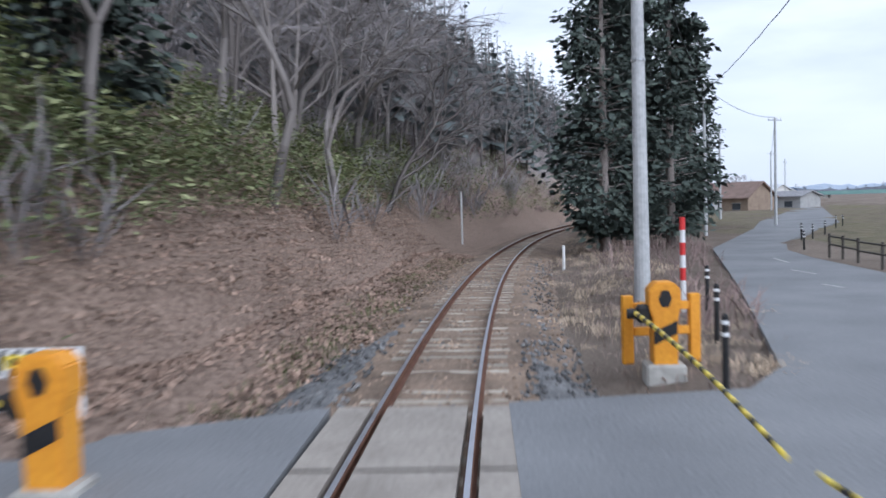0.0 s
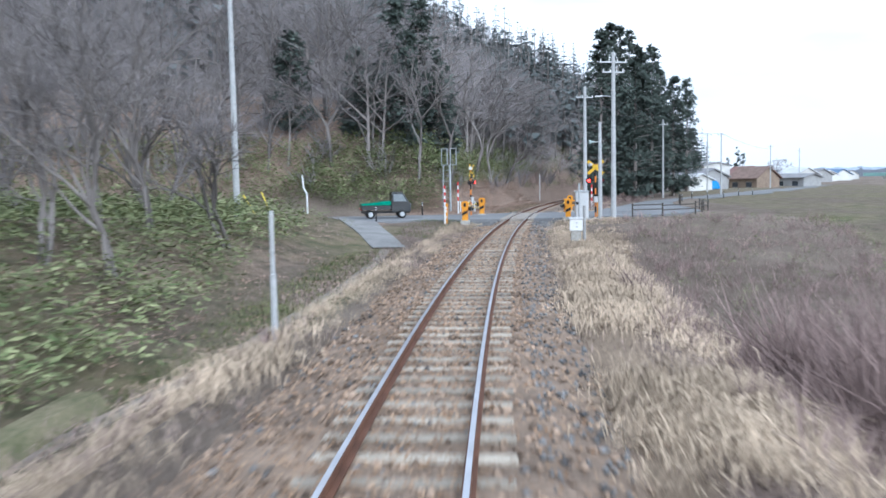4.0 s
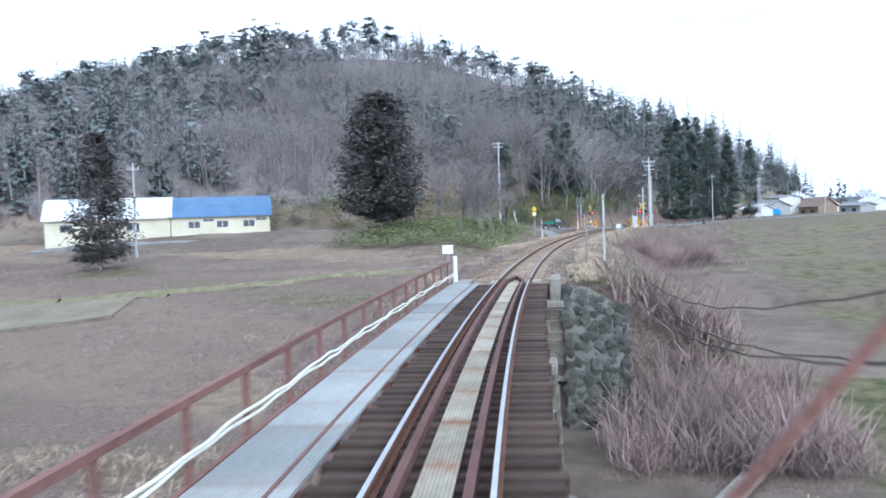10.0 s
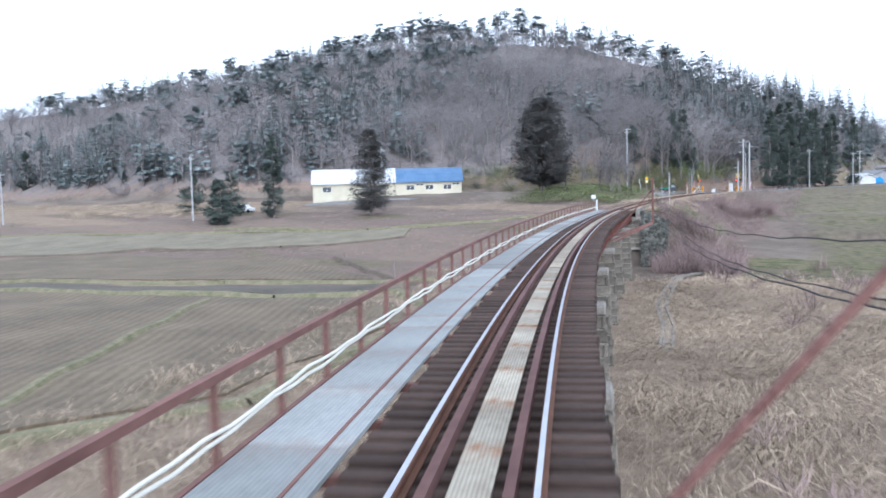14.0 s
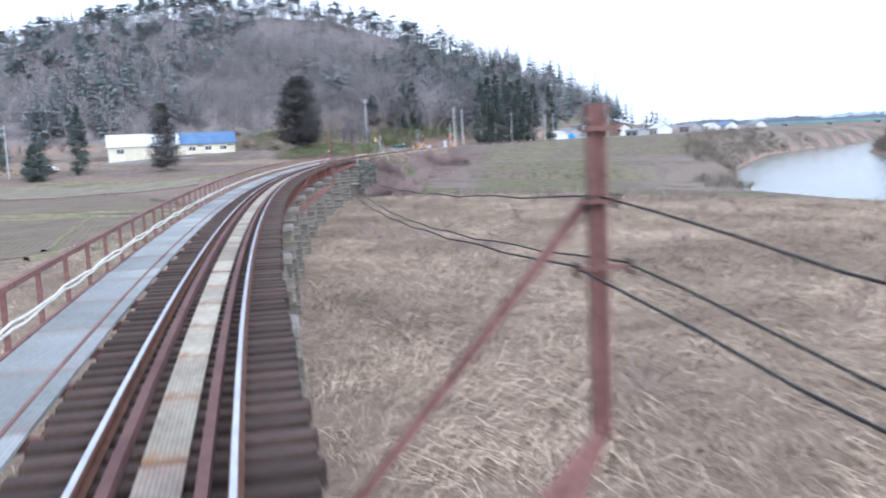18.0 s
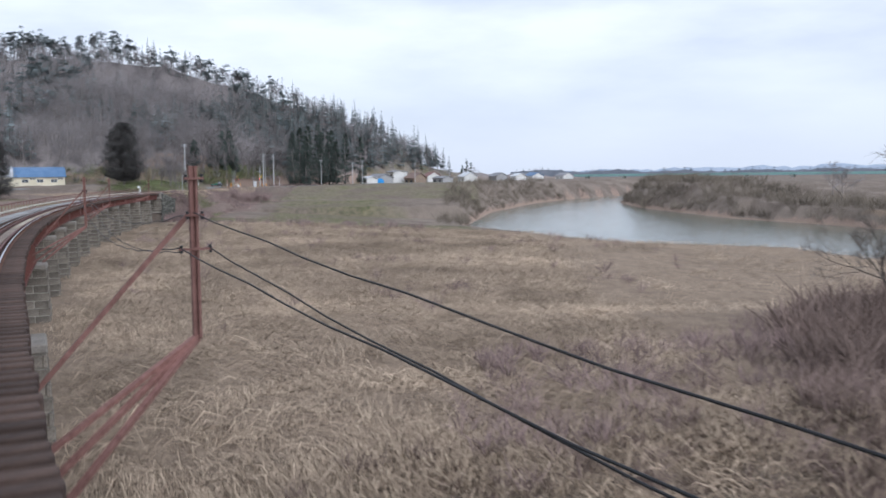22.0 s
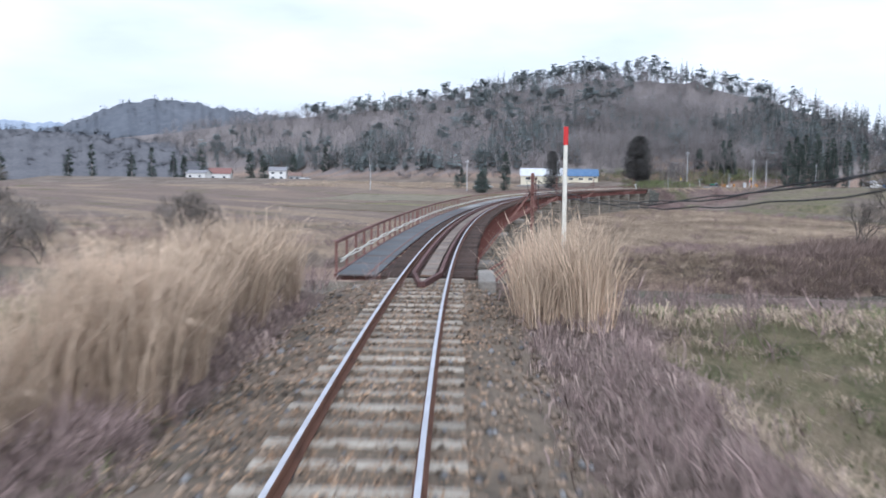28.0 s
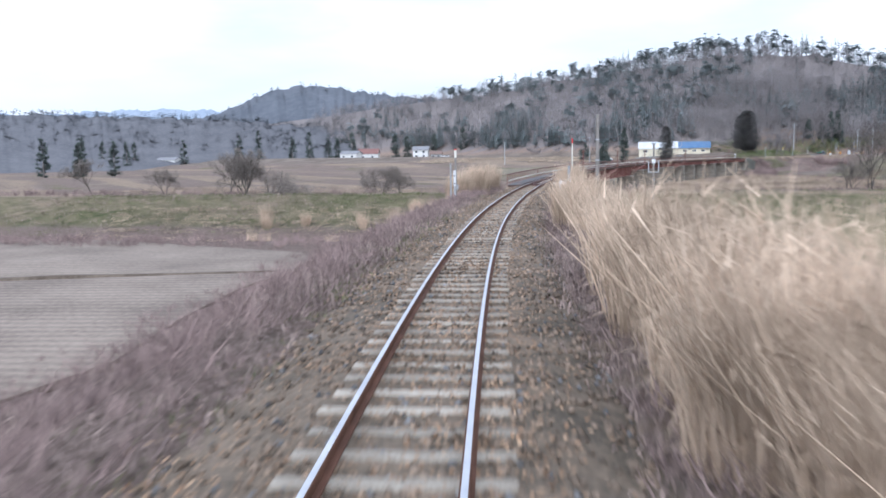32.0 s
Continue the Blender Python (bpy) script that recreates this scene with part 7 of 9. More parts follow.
    # purple-brown brush on slopes and banks
    bush = [twig_bush(rnd, 0.8, 11, 0.012) for _ in range(8)]
    pts = track_places(rnd, 900, 28, 99, 3.6, 10, 0.5, 1.2) + track_places(rnd, 1000, 40, 99, -10, -3.0, 0.35, 0.8)
    pts += track_places(rnd, 2700, 331, 400, -8.8, -2.4, 0.35, 0.85) + track_places(rnd, 2200, 337, 402, 2.1, 10, 0.3, 0.75) + track_places(rnd, 1700, 338, 368, 6, 24, 0.9, 1.7) + track_places(rnd, 1000, 333, 343, -42, -9, 0.5, 1.0) + track_places(rnd, 420, 342, 398, -10.2, -8.2, 0.3, 0.7) + track_places(rnd, 260, 320, 337, -4.5, -2.1, 0.3, 0.7) + track_places(rnd, 260, 320, 337, 2.1, 4.5, 0.3, 0.7)
    pts += track_places(rnd, 620, 98, 107, 3.2, 10, 1.2, 2.6) + track_places(rnd, 500, 36, 62, 4.5, 13, 0.5, 1.2) + track_places(rnd, 160, 100, 108, -7, -3, 0.5, 1.0) + track_places(rnd, 200, 310, 324, -9, 9, 0.6, 1.2)
    pts += track_places(rnd, 700, -70, -11, -13, -6.5, 0.7, 1.6) + track_places(rnd, 260, -70, -14, 4.0, 9, 0.5, 1.3, off_road)
    pts += track_places(rnd, 300, -112, -48, -11, -4.6, 1.0, 2.2) + track_places(rnd, 420, 4, 40, 6, 17, 0.5, 1.2, off_road) + track_places(rnd, 700, 301, 318, 3.5, 26, 0.25, 0.55)
    scatter("bank_brush", bush, pts, BRUSH, "purple-brown leafless brush on railway banks", "brush")
    # dry weeds over the banks, field edges and the foot of reeds
    weed = [tuft(rnd, 0.36, 12, 0.9, 0.01, 0.36, 0.2) for _ in range(6)]
    pts = track_places(rnd, 2500, 336, 400, 2.0, 9, 0.6, 1.3) + track_places(rnd, 1300, 338, 372, 8, 24, 0.8, 1.6) + track_places(rnd, 1900, 336, 400, -8.8, -2.1, 0.6, 1.2) + track_places(rnd, 200, 319, 336, 2.0, 4.5, 0.6, 1.2) + track_places(rnd, 200, 319, 336, -4.5, -2.0, 0.6, 1.2)
    pts += track_places(rnd, 700, 319, 333, -40, -4.5, 0.7, 1.4) + track_places(rnd, 700, 319, 338, 4.5, 36, 0.7, 1.3)
    pts += track_places(rnd, 700, 26, 99, 4.0, 11, 0.6, 1.2) + track_places(rnd, 900, 40, 99, -12, -2.6, 0.6, 1.2) + track_places(rnd, 1000, 44, 96, -20, -8, 0.5, 1.1)
    pts += track_places(rnd, 500, 2, 30, -6, -2.2, 0.5, 1.1, off_road) + track_places(rnd, 500, 2, 30, 2.2, 7, 0.5, 1.1, off_road) + track_places(rnd, 300, -50, -11, 2.0, 5.0, 0.5, 1.0, off_road)
    pts += track_places(rnd, 900, 3, 48, 5.5, 17, 0.6, 1.3, off_road) + track_places(rnd, 1000, 301, 318, 3, 26, 0.5, 0.8) + track_places(rnd, 700, 2, 40, -22, -7, 0.5, 1.0, off_road)
    pts += track_places(rnd, 1000, 38, 99, -6.5, -2.4, 0.5, 1.1) + track_places(rnd, 220, 30, 99, 2.2, 4.2, 0.4, 0.8)
    pts += track_places(rnd, 700, 324, 400, 1.5, 2.6, 0.5, 1.0) + track_places(rnd, 420, 324, 400, -2.7, -1.7, 0.5, 1.0)
    leftf = lambda x, y, s, l, hill, pl, rv, h: (l < -8) & (hill < 0.1) & (s < 118) & ~inside(x, y, STUBBLES[0]) & ((y > -76) | (y < -89) | (x > -24)) & ((y > -97) | (x > -22)) & ~inside(x, y, ROAD)
    pts += [(x, y, z, rnd.uniform(0.8, 1.6), rnd.uniform(0.6, 1.1)) for x, y, z in sample(rnd, 1700, (-70, -112, -5, -38), leftf)]
    scatter("dry_weeds", weed, pts, WEED, "low mauve-brown dry weeds over banks", "weeds")
    big = [twig_bush(rnd, 1.6, 20, 0.02) for _ in range(6)]
    isl = lambda x, y, s, l, hill, pl, rv, h: (rv > -0.2) & (rv < 13) & (s > 238) & (l > 5) & (x > 80 + 4 * np.sin(y)) & (y > -250) & (y < -200)
    pts = [(x, y, z, rnd.uniform(0.7, 1.7), rnd.uniform(0.7, 1.1)) for x, y, z in sample(rnd, 1100, (80, -250, 112, -196), isl)]
    mass = np.array([(74, -240.5), (83, -241), (87, -237), (91, -228), (89, -221), (81, -221), (77.5, -230)], float)
    pts += [(x, y, z, rnd.uniform(0.55, 1.15), rnd.uniform(0.7, 1.1)) for x, y, z in sample(rnd, 520, (73, -242, 92, -220), lambda x, y, s, l, hill, pl, rv, h: inside(x, y, mass) & (rv > -0.3))]
    edge = lambda x, y, s, l, hill, pl, rv, h: (rv > 0.1) & (rv < 4.5) & (l > 2) & (s > 238) & (s < 275) & (x > 50) & (x < 84)
    pts += [(x, y, z, rnd.uniform(0.3, 0.8), rnd.uniform(0.4, 0.9)) for x, y, z in sample(rnd, 260, (50, -262, 84, -225), edge)]
    scatter("point_brush", big, pts, POINT_BRUSH, "dense leafless brush round willows on the point", "brush")
    bank = lambda x, y, s, l, hill, pl, rv, h: (rv > 0.3) & (rv < 26) & (x > 118) & (y > -240)
    pts = [(x, y, z, rnd.uniform(1.0, 2.5), rnd.uniform(0.7, 1.1)) for x, y, z in sample(rnd, 2300, (118, -240, 215, 160), bank)]
    up = lambda x, y, s, l, hill, pl, rv, h: (rv > 0.3) & (rv < 12) & (x < 125) & (y > -80)
    pts += [(x, y, z, rnd.uniform(0.8, 2.0), rnd.uniform(0.8, 1.2)) for x, y, z in sample(rnd, 520, (60, -80, 125, 130), up)]
    scatter("far_bank_brush", big, pts, BANK_BRUSH, "dense olive-brown brush along the far river bank", "brush")
    pts = []
    rest = lambda x, y, s, l, hill, pl, rv, h: (rv > 3) & (l > 5) & (s > 108) & (s < 240) & (pl > 0.5)
    pts += [(x, y, z, rnd.uniform(0.4, 1.2), rnd.uniform(0.7, 1.1)) for x, y, z in sample(rnd, 90, (10, -225, 90, -100), rest)]
    line = lambda x, y, s, l, hill, pl, rv, h: (l > 8) & (s > 100) & (s < 135) & (rv > 20)
    pts += [(x, y, z, rnd.uniform(0.6, 1.4), rnd.uniform(0.7, 1.0)) for x, y, z in sample(rnd, 110, (18, -140, 60, -100), line)]
    lbank = lambda x, y, s, l, hill, pl, rv, h: (rv > 0.2) & (rv < 9) & (l < -3)
    pts += [(x, y, z, rnd.uniform(0.6, 1.5), rnd.uniform(0.8, 1.2)) for x, y, z in sample(rnd, 700, (-80, -320, 62, -235), lbank)]
    near = lambda x, y, s, l, hill, pl, rv, h: (rv > 0.2) & (rv < 7) & (l > 3) & (s > 284)
    pts += [(x, y, z, rnd.uniform(0.6, 1.1), rnd.uniform(0.7, 1.0)) for x, y, z in sample(rnd, 420, (78, -296, 125, -255), near)]
    shade = lambda x, y, s, l, hill, pl, rv, h: (rv > 0.3) & (rv < 15) & (x > 66) & (l > 4) & (s > 225)
    pts += [(x, y, z, rnd.uniform(0.35, 0.9), rnd.uniform(0.7, 1.1)) for x, y, z in sample(rnd, 420, (66, -250, 84, -212), shade)]
    for q in range(16):
        cx, cy = rnd.uniform(22, 78), rnd.uniform(-215, -120)
        for k in range(7):
            x, y = cx + rnd.gauss(0, 1.6), cy + rnd.gauss(0, 1.0)
            h_, s_, l_, _a, _b, rv_ = land(np.array([x]), np.array([y]))
            if l_[0] > 5 and rv_[0] > 4:
                pts.append((x, y, h_[0], rnd.uniform(0.4, 0.9), rnd.uniform(0.6, 1.0)))
    scatter("river_brush", big, pts, BRUSH, "scattered leafless brush on river banks and plain", "brush")
    # undergrowth at the foot of the hill
    foot = lambda x, y, s, l, hill, pl, rv, h: (hill > 0.2) & (h < 30)
    pts = [(x, y, z, rnd.uniform(0.9, 2.2), rnd.uniform(0.8, 1.3)) for x, y, z in sample(rnd, 1500, (-160, -40, 20, 90), foot)]
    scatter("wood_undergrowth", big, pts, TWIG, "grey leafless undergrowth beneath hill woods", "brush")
    # bamboo grass
    sasa = [leaf_clump(rnd, 38, 0.24, 1.0, 0.5) for _ in range(6)]
    pts = track_places(rnd, 1150, -64, -13, -10.5, -6.6, 0.7, 1.2)
    a = lambda x, y, s, l, hill, pl, rv, h: (hill > 0.02) & (h < 5.5) & ~inside(x, y, ROAD)
    pts += [(x, y, z, rnd.uniform(0.9, 1.6), rnd.uniform(0.8, 1.2)) for x, y, z in sample(rnd, 1000, (-58, -16, -6, 18), a)]
    b = lambda x, y, s, l, hill, pl, rv, h: (l < -6.5 - 0.12 * (42 - s)) & (l > -26) & (s > 10) & (s < 44) & (y < -9) & ~inside(x, y, ROAD) & ~inside(x, y, DRIVE)
    pts += [(x, y, z, rnd.uniform(0.8, 1.4), rnd.uniform(0.7, 1.0)) for x, y, z in sample(rnd, 1200, (-32, -46, -6, -9), b)]
    d = lambda x, y, s, l, hill, pl, rv, h: (l < -8.5) & ~inside(x, y, ROAD) & ~inside(x, y, DRIVE)
    pts += [(x, y, z, rnd.uniform(0.4, 0.8), rnd.uniform(0.6, 1.0)) for x, y, z in sample(rnd, 260, (-30, -22, -9, -1), d)]
    pts += track_places(rnd, 260, -112, -50, -10, -4.6, 0.7, 1.3) + track_places(rnd, 300, -13, -8.5, -17, -7.0, 0.6, 1.1, off_road) + track_places(rnd, 420, -48, -13, -7.4, -5.8, 0.5, 0.9)
    e = lambda x, y, s, l, hill, pl, rv, h: (l > 6.5) & (l < 18) & ~inside(x, y, ROAD)
    pts += [(x, y, z, rnd.uniform(0.3, 0.6), rnd.uniform(0.6, 1.0)) for x, y, z in sample(rnd, 300, (6, -44, 20, -3), e)]
    c = lambda x, y, s, l, hill, pl, rv, h: (l > 4.2) & (l < 10) & (s > 76) & (s < 101)
    pts += [(x, y, z, rnd.uniform(0.4, 0.85), rnd.uniform(0.6, 1.0)) for x, y, z in sample(rnd, 320, (8, -110, 26, -55), c)]
    scatter("bamboo_grass", sasa, pts, SASA, "broad-leaved green bamboo grass below the woods", "undergrowth")
    # fallen leaves on the cutting slope
    slope = lambda x, y, s, l, hill, pl, rv, h: (l < -7) & ~inside(x, y, ROAD) & ~inside(x, y, DRIVE)
    fl = [flakes(rnd, 26, 0.05) for _ in range(6)]
    pts = track_places(rnd, 3300, -44, -9, -9, -2.2, 0.8, 1.3, off_road) + [(x, y, z, rnd.uniform(0.8, 1.3), 1.0) for x, y, z in sample(rnd, 160, (-34, -44, -8, -1), slope)] + track_places(rnd, 250, 16, 45, -12, -4, 0.8, 1.2, off_road)
    scatter("fallen_leaves", fl, pts, LEAF, "reddish-brown fallen leaves on the cutting slope", "leaves")
    # low green grass
    gr = [tuft(rnd, 0.22, 22, 0.7, 0.013, 0.4) for _ in range(5)]
    pts = track_places(rnd, 180, -40, -8, -3.4, -2.0, 0.6, 1.2, off_road) + track_places(rnd, 520, 82, 99, 2.8, 8.5, 0.8, 1.7) + track_places(rnd, 520, 15, 64, -7.0, -5.1, 0.7, 1.3, off_road) + track_places(rnd, 160, 15, 60, -4.4, -3.8, 0.6, 1.0, off_road) + track_places(rnd, 260, 0.5, 10, -6, -1.8, 0.5, 0.9, off_road)
    pts += track_places(rnd, 650, 319, 334, -36, -5, 0.8, 1.6) + track_places(rnd, 750, 319, 337, 5, 36, 0.8, 1.6) + track_places(rnd, 120, 0, 14, 2.0, 5, 0.5, 1.0, off_road)
    pts += track_places(rnd, 160, 330, 400, -2.6, -1.9, 0.5, 1.0)
    scatter("green_grass", gr, pts, GRASS, "low green and yellowed grass along verges and levee", "grass")


plant_low()


def ballast_stones():
    rnd = random.Random(77)
    tm = []
    for k in range(8):
        v = np.array([(1, 0, 0), (-1, 0.1, 0), (0.1, 1, 0), (0, -1, 0.1), (0, 0, 0.8), (0, 0, -0.8)], float) * 0.036
        v *= np.array([[rnd.uniform(0.7, 1.4) for _ in range(3)] for _ in range(6)])
        tm.append((v, np.array([(0, 2, 4), (2, 1, 4), (1, 3, 4), (3, 0, 4), (2, 0, 5), (1, 2, 5), (3, 1, 5), (0, 3, 5)])))
    bits = [flakes(rnd, 7, 0.035) for _ in range(5)]
    for s0, s1, n in ((0.5, 98, 21000), (319, 396, 15000), (-40, -10.5, 4500)):
        pl, grey, lit = [], [], []
        for i in range(n):
            l = rnd.uniform(-2.15, 2.15) if rnd.random() < 0.75 else rnd.gauss(0, 0.8)
            s = rnd.uniform(s0, s1)
            if abs(l) > 2.4:
                continue
            p = at(s, l)
            q = (p.x, p.y, float(np.interp(abs(l), [0, 0.9, 1.3, 1.75, 2.2], [-0.175, -0.18, -0.19, -0.255, -0.37])), rnd.uniform(0.7, 1.5), 1.0)
            if abs(l) > 1.1 and -16 < s < 11:
                q = (q[0], q[1], q[2] + 0.07, q[3], 1.0)
            if (l > 1.2 and s < 100 and rnd.random() < 0.5) or (abs(l) > 1.1 and -16 < s < 6) or rnd.random() < 0.1:
                grey.append(q)
            else:
                pl.append(q)
            if -2.0 < l < 1.5 and i % 3 == 0 and s > 6:
                lit.append((p.x, p.y, q[2] + 0.01, rnd.uniform(0.6, 1.2), 0.6))
        scatter("ballast_stones", tm, pl, STONES_DARK if s0 > 300 else STONES, "loose rusty brown ballast stones between sleepers", "ballast")
        scatter("ballast_stones", tm, grey, STONES_GREY, "loose blue-grey ballast stones on the shoulder", "ballast")
        if lit:
            scatter("straw_litter", bits, lit, LITTER, "bits of orange-brown straw on the ballast", "litter")


STONES = stuff_mat("loose_ballast", (0.12, 0.09, 0.07), (0.45, 0.335, 0.25), patch=0.6, soft=0.2)
STONES_GREY = stuff_mat("loose_grey_ballast", (0.085, 0.086, 0.09), (0.27, 0.268, 0.268), patch=0.6, soft=0.2)
LITTER = stuff_mat("straw_bits", (0.26, 0.15, 0.085), (0.54, 0.38, 0.25), patch=0.5)
STONES_DARK = stuff_mat("loose_dark_ballast", (0.09, 0.075, 0.06), (0.34, 0.26, 0.195), patch=0.6, soft=0.2)
ballast_stones()


# ---- tall reed clumps by the line ----
def reed_blades(rnd, h, n, spread):
    hp, lv = Heap(), Heap()
    for i in range(n):
        t = rnd.uniform(0, 6.283)
        q = rnd.random() ** 0.6
        o = np.array([math.cos(t) * spread * q, math.sin(t) * spread * q, -0.15])
        H = h * rnd.uniform(0.6, 1.12)
        lean = rnd.uniform(0.03, 0.27) * (0.3 + q)
        dx, dy = math.cos(t) * lean + rnd.gauss(0.08, 0.1), math.sin(t) * lean + rnd.gauss(0, 0.1)
        p1 = o + np.array([dx * H * 0.3, dy * H * 0.3, H * 0.5])
        p2 = o + np.array([dx * H * 0.7, dy * H * 0.7, H * 0.85])
        p3 = o + np.array([dx * H * 1.15, dy * H * 1.15, H * (1.0 - 0.25 * lean)])
        a = rnd.uniform(0, 3.14)
        w = np.array([math.cos(a), math.sin(a), 0]) * rnd.uniform(0.005, 0.013)
        hp.add([o - w, o + w, p1 - w, p1 + w, p3], [(0, 1, 3), (0, 3, 2), (2, 3, 4)])
        for _q in range(3):
            u = np.array([rnd.gauss(0, 1), rnd.gauss(0, 1), rnd.gauss(0.5, 0.5)])
            u = u / np.linalg.norm(u) * H * rnd.uniform(0.15, 0.34)
            c = o + (p2 - o) * rnd.uniform(0.15, 1.1)
            d = np.array([0, 0, -0.45]) * np.linalg.norm(u)
            lv.add([c - w, c + w, c + u + d * rnd.uniform(0.2, 1.2)], [(0, 1, 2)])
    return hp.arrays(), lv.arrays()


_r = random.Random(5)
_reeds = [reed_blades(_r, 2.0, 340, 0.55) for _ in range(5)]


def reed_clump(s, l, size, k):
    p = at(s, l)
    m = Matrix.Translation((p.x, p.y, ground_z(p.x, p.y))) @ Matrix.Rotation(_r.uniform(0, 6), 4, "Z") @ Matrix.Scale(size, 4)
    g = thing("reed_clump", m, "tall dry straw-pink pampas reed clump beside line", "reeds", "reed clumps")
    if k not in REED_ME:
        REED_ME[k] = []
        for nm, (v, f) in zip(("stalk_tuft", "leaf_tuft"), _reeds[k]):
            ob = tri_mesh(nm, v, f, REED)
            REED_ME[k].append(ob.data)
            bpy.data.objects.remove(ob)
    for nm, me in zip(("stalk_tuft", "leaf_tuft"), REED_ME[k]):
        new(nm, me).parent = g
    return g


REED_ME = {}
_k = 0
for _s0, _s1, _l0, _l1, _n, _z in ((320.5, 324.5, 1.9, 3.2, 7, 0.95), (321, 333.5, -4.6, -2.8, 24, 0.9), (326, 333, -9, -5, 9, 0.62), (329, 334, -22, -10, 8, 0.5), (354, 359.4, 2.75, 3.8, 14, 0.9), (363.5, 369, 4.5, 6.0, 9, 0.95), (363, 370, 6.0, 10, 14, 1.1), (368, 375.5, 3.0, 5.0, 20, 1.0), (369, 375.5, 5.0, 9, 22, 1.2),
                                  (375, 382, 3.0, 5, 20, 1.0), (375, 382, 5, 8.5, 22, 1.2), (382, 392, 3.1, 7, 14, 1.1), (376, 388, 2.7, 3.3, 9, 0.75), (366, 378, 9, 13, 16, 1.25)):
    for _i in range(_n):
        reed_clump(_r.uniform(_s0, _s1), _r.uniform(_l0, _l1), _z * _r.uniform(0.8, 1.2), _k % 5)
        _k += 1

# ---- single trees and bushes ----
_r = random.Random(31)
WILLOW = stuff_mat("willow_twigs", (0.18, 0.153, 0.132), (0.31, 0.27, 0.235), patch=0.1, soft=0.6)
POINT_BARK = stuff_mat("dark_willow_bark", (0.085, 0.072, 0.062), (0.16, 0.138, 0.12), soft=0.3)


def lone_tree(x, y, h, label, stems=1, limbs=15, twigs=24, w=0.013, bushy=1.1, group="bare trees"):
    return single_tree("bare_tree", bare_tree(_r, h, limbs, twigs, stems, w, 0.06, bushy, 0.25), x, y, BARK, TWIG, label, "tree", group)


TREE_KINDS = {}
CUT_BARK = stuff_mat("dark_grey_bark", (0.12, 0.107, 0.1), (0.22, 0.2, 0.19), patch=0.2, soft=0.3)


def fork_tree(x, y, h, label, group, twig_mat, bark, kinds=1, **kw):
    """A forked bare tree; a group draws on a few grown shapes, each turned and scaled."""
    key = (group, h if kinds == 0 else _r.randrange(kinds))
    t = thing("bare_tree", Matrix.Translation((x, y, ground_z(x, y))) @ Matrix.Rotation(_r.uniform(0, 6.283) if kinds else 0, 4, "Z"), label, "tree", group)
    if key not in TREE_KINDS:
        wood_, fine_ = grown_tree(_r, h, **kw)
        a, b = tri_mesh("trunk", *wood_, bark), tri_mesh("crown", *fine_, twig_mat)
        TREE_KINDS[key] = (h, a.data, b.data)
    else:
        a, b = new("trunk", TREE_KINDS[key][1]), new("crown", TREE_KINDS[key][2])
    a.parent = b.parent = t
    t.scale = [h / TREE_KINDS[key][0]] * 3
    return t


for _x, _y, _h in ((-9.3, -23.3, 7.5), (-11.4, -25.5, 8.5), (-10.5, -33.5, 7), (-9.3, -32, 7.0), (-13, -26, 8.5), (-14.5, -19, 9), (-17, -12, 9), (-12, -36, 6), (-18, -34, 8), (-20, -22, 9)):
    fork_tree(_x, _y, _h, "leafless grey tree above bamboo grass", "bare trees", TWIG, CUT_BARK, 3, lean=0.12, open_=0.5, low=0.3, stems=2, fine_w=0.009)
for _x, _y, _h in ((-8, 11, 9), (-6.5, 16, 10), (-9, 21, 10), (-12, 13, 9), (-5.5, 26, 10), (-4.5, 33, 9), (-8, 30, 11), (-15, 12, 10), (-3.8, 42, 9), (-20, 12, 10), (-10, 24, 11), (-12, 28, 12), (-7, 36, 11), (-6, 46, 11), (-9, 42, 12), (-5, 54, 11), (-17, 18, 11), (-22, 17, 10), (-14, 21, 12), (-26, 14, 10), (-18, 25, 12), (-3.5, 62, 11), (-8, 52, 12)):
    fork_tree(_x, _y, _h, "leafless tree leaning out over railway cutting", "trees over the cutting", TWIG, CUT_BARK, 4, lean=0.3, open_=0.62, low=0.36, fine_w=0.009, twigs=7)
for _x, _y, _h in ((-13.5, 15, 7), (-19, 15, 8), (-9.5, 14.5, 9), (-7.6, 18.5, 9), (-9.5, 20.5, 12), (-11, 17, 11)):
    single_tree("evergreen_tree", dense_conifer(_r, _h, 2.2, 3000, 0.08, 0.5, 0.3), _x, _y, BARK, CEDAR, "dark evergreen tree at the wood edge", "tree", "evergreens at the wood edge")
for _x, _y, _h in ((8.0, -40.5, 3.4), (9.6, -37, 4.0), (11.5, -34, 3.8), (8.6, -44, 3.0), (11.5, -40, 3.6), (13.6, -31, 3.0), (10.2, -43, 3.2), (12.8, -37, 3.4), (7.4, -37.5, 2.6), (14.5, -35, 2.8)) + tuple((*at(s, l)[:2], h) for s, l, h in ((101.5, 5.4, 2.6), (103, 6.8, 2.8), (101, 7.6, 2.4), (104.5, 5.6, 2.2), (104.5, 8.6, 2.4), (100, 9, 2.2))):
    _v = twig_bush(_r, _h, 330, 0.012, 0.7)
    _o = tri_mesh("bush", *_v, BRUSH)
    _o.matrix_world = Matrix.Translation((_x, _y, ground_z(_x, _y)))
    tagged(_o, "tall rounded leafless purple-brown bush on the bank", "bush", "bushes on the bank")
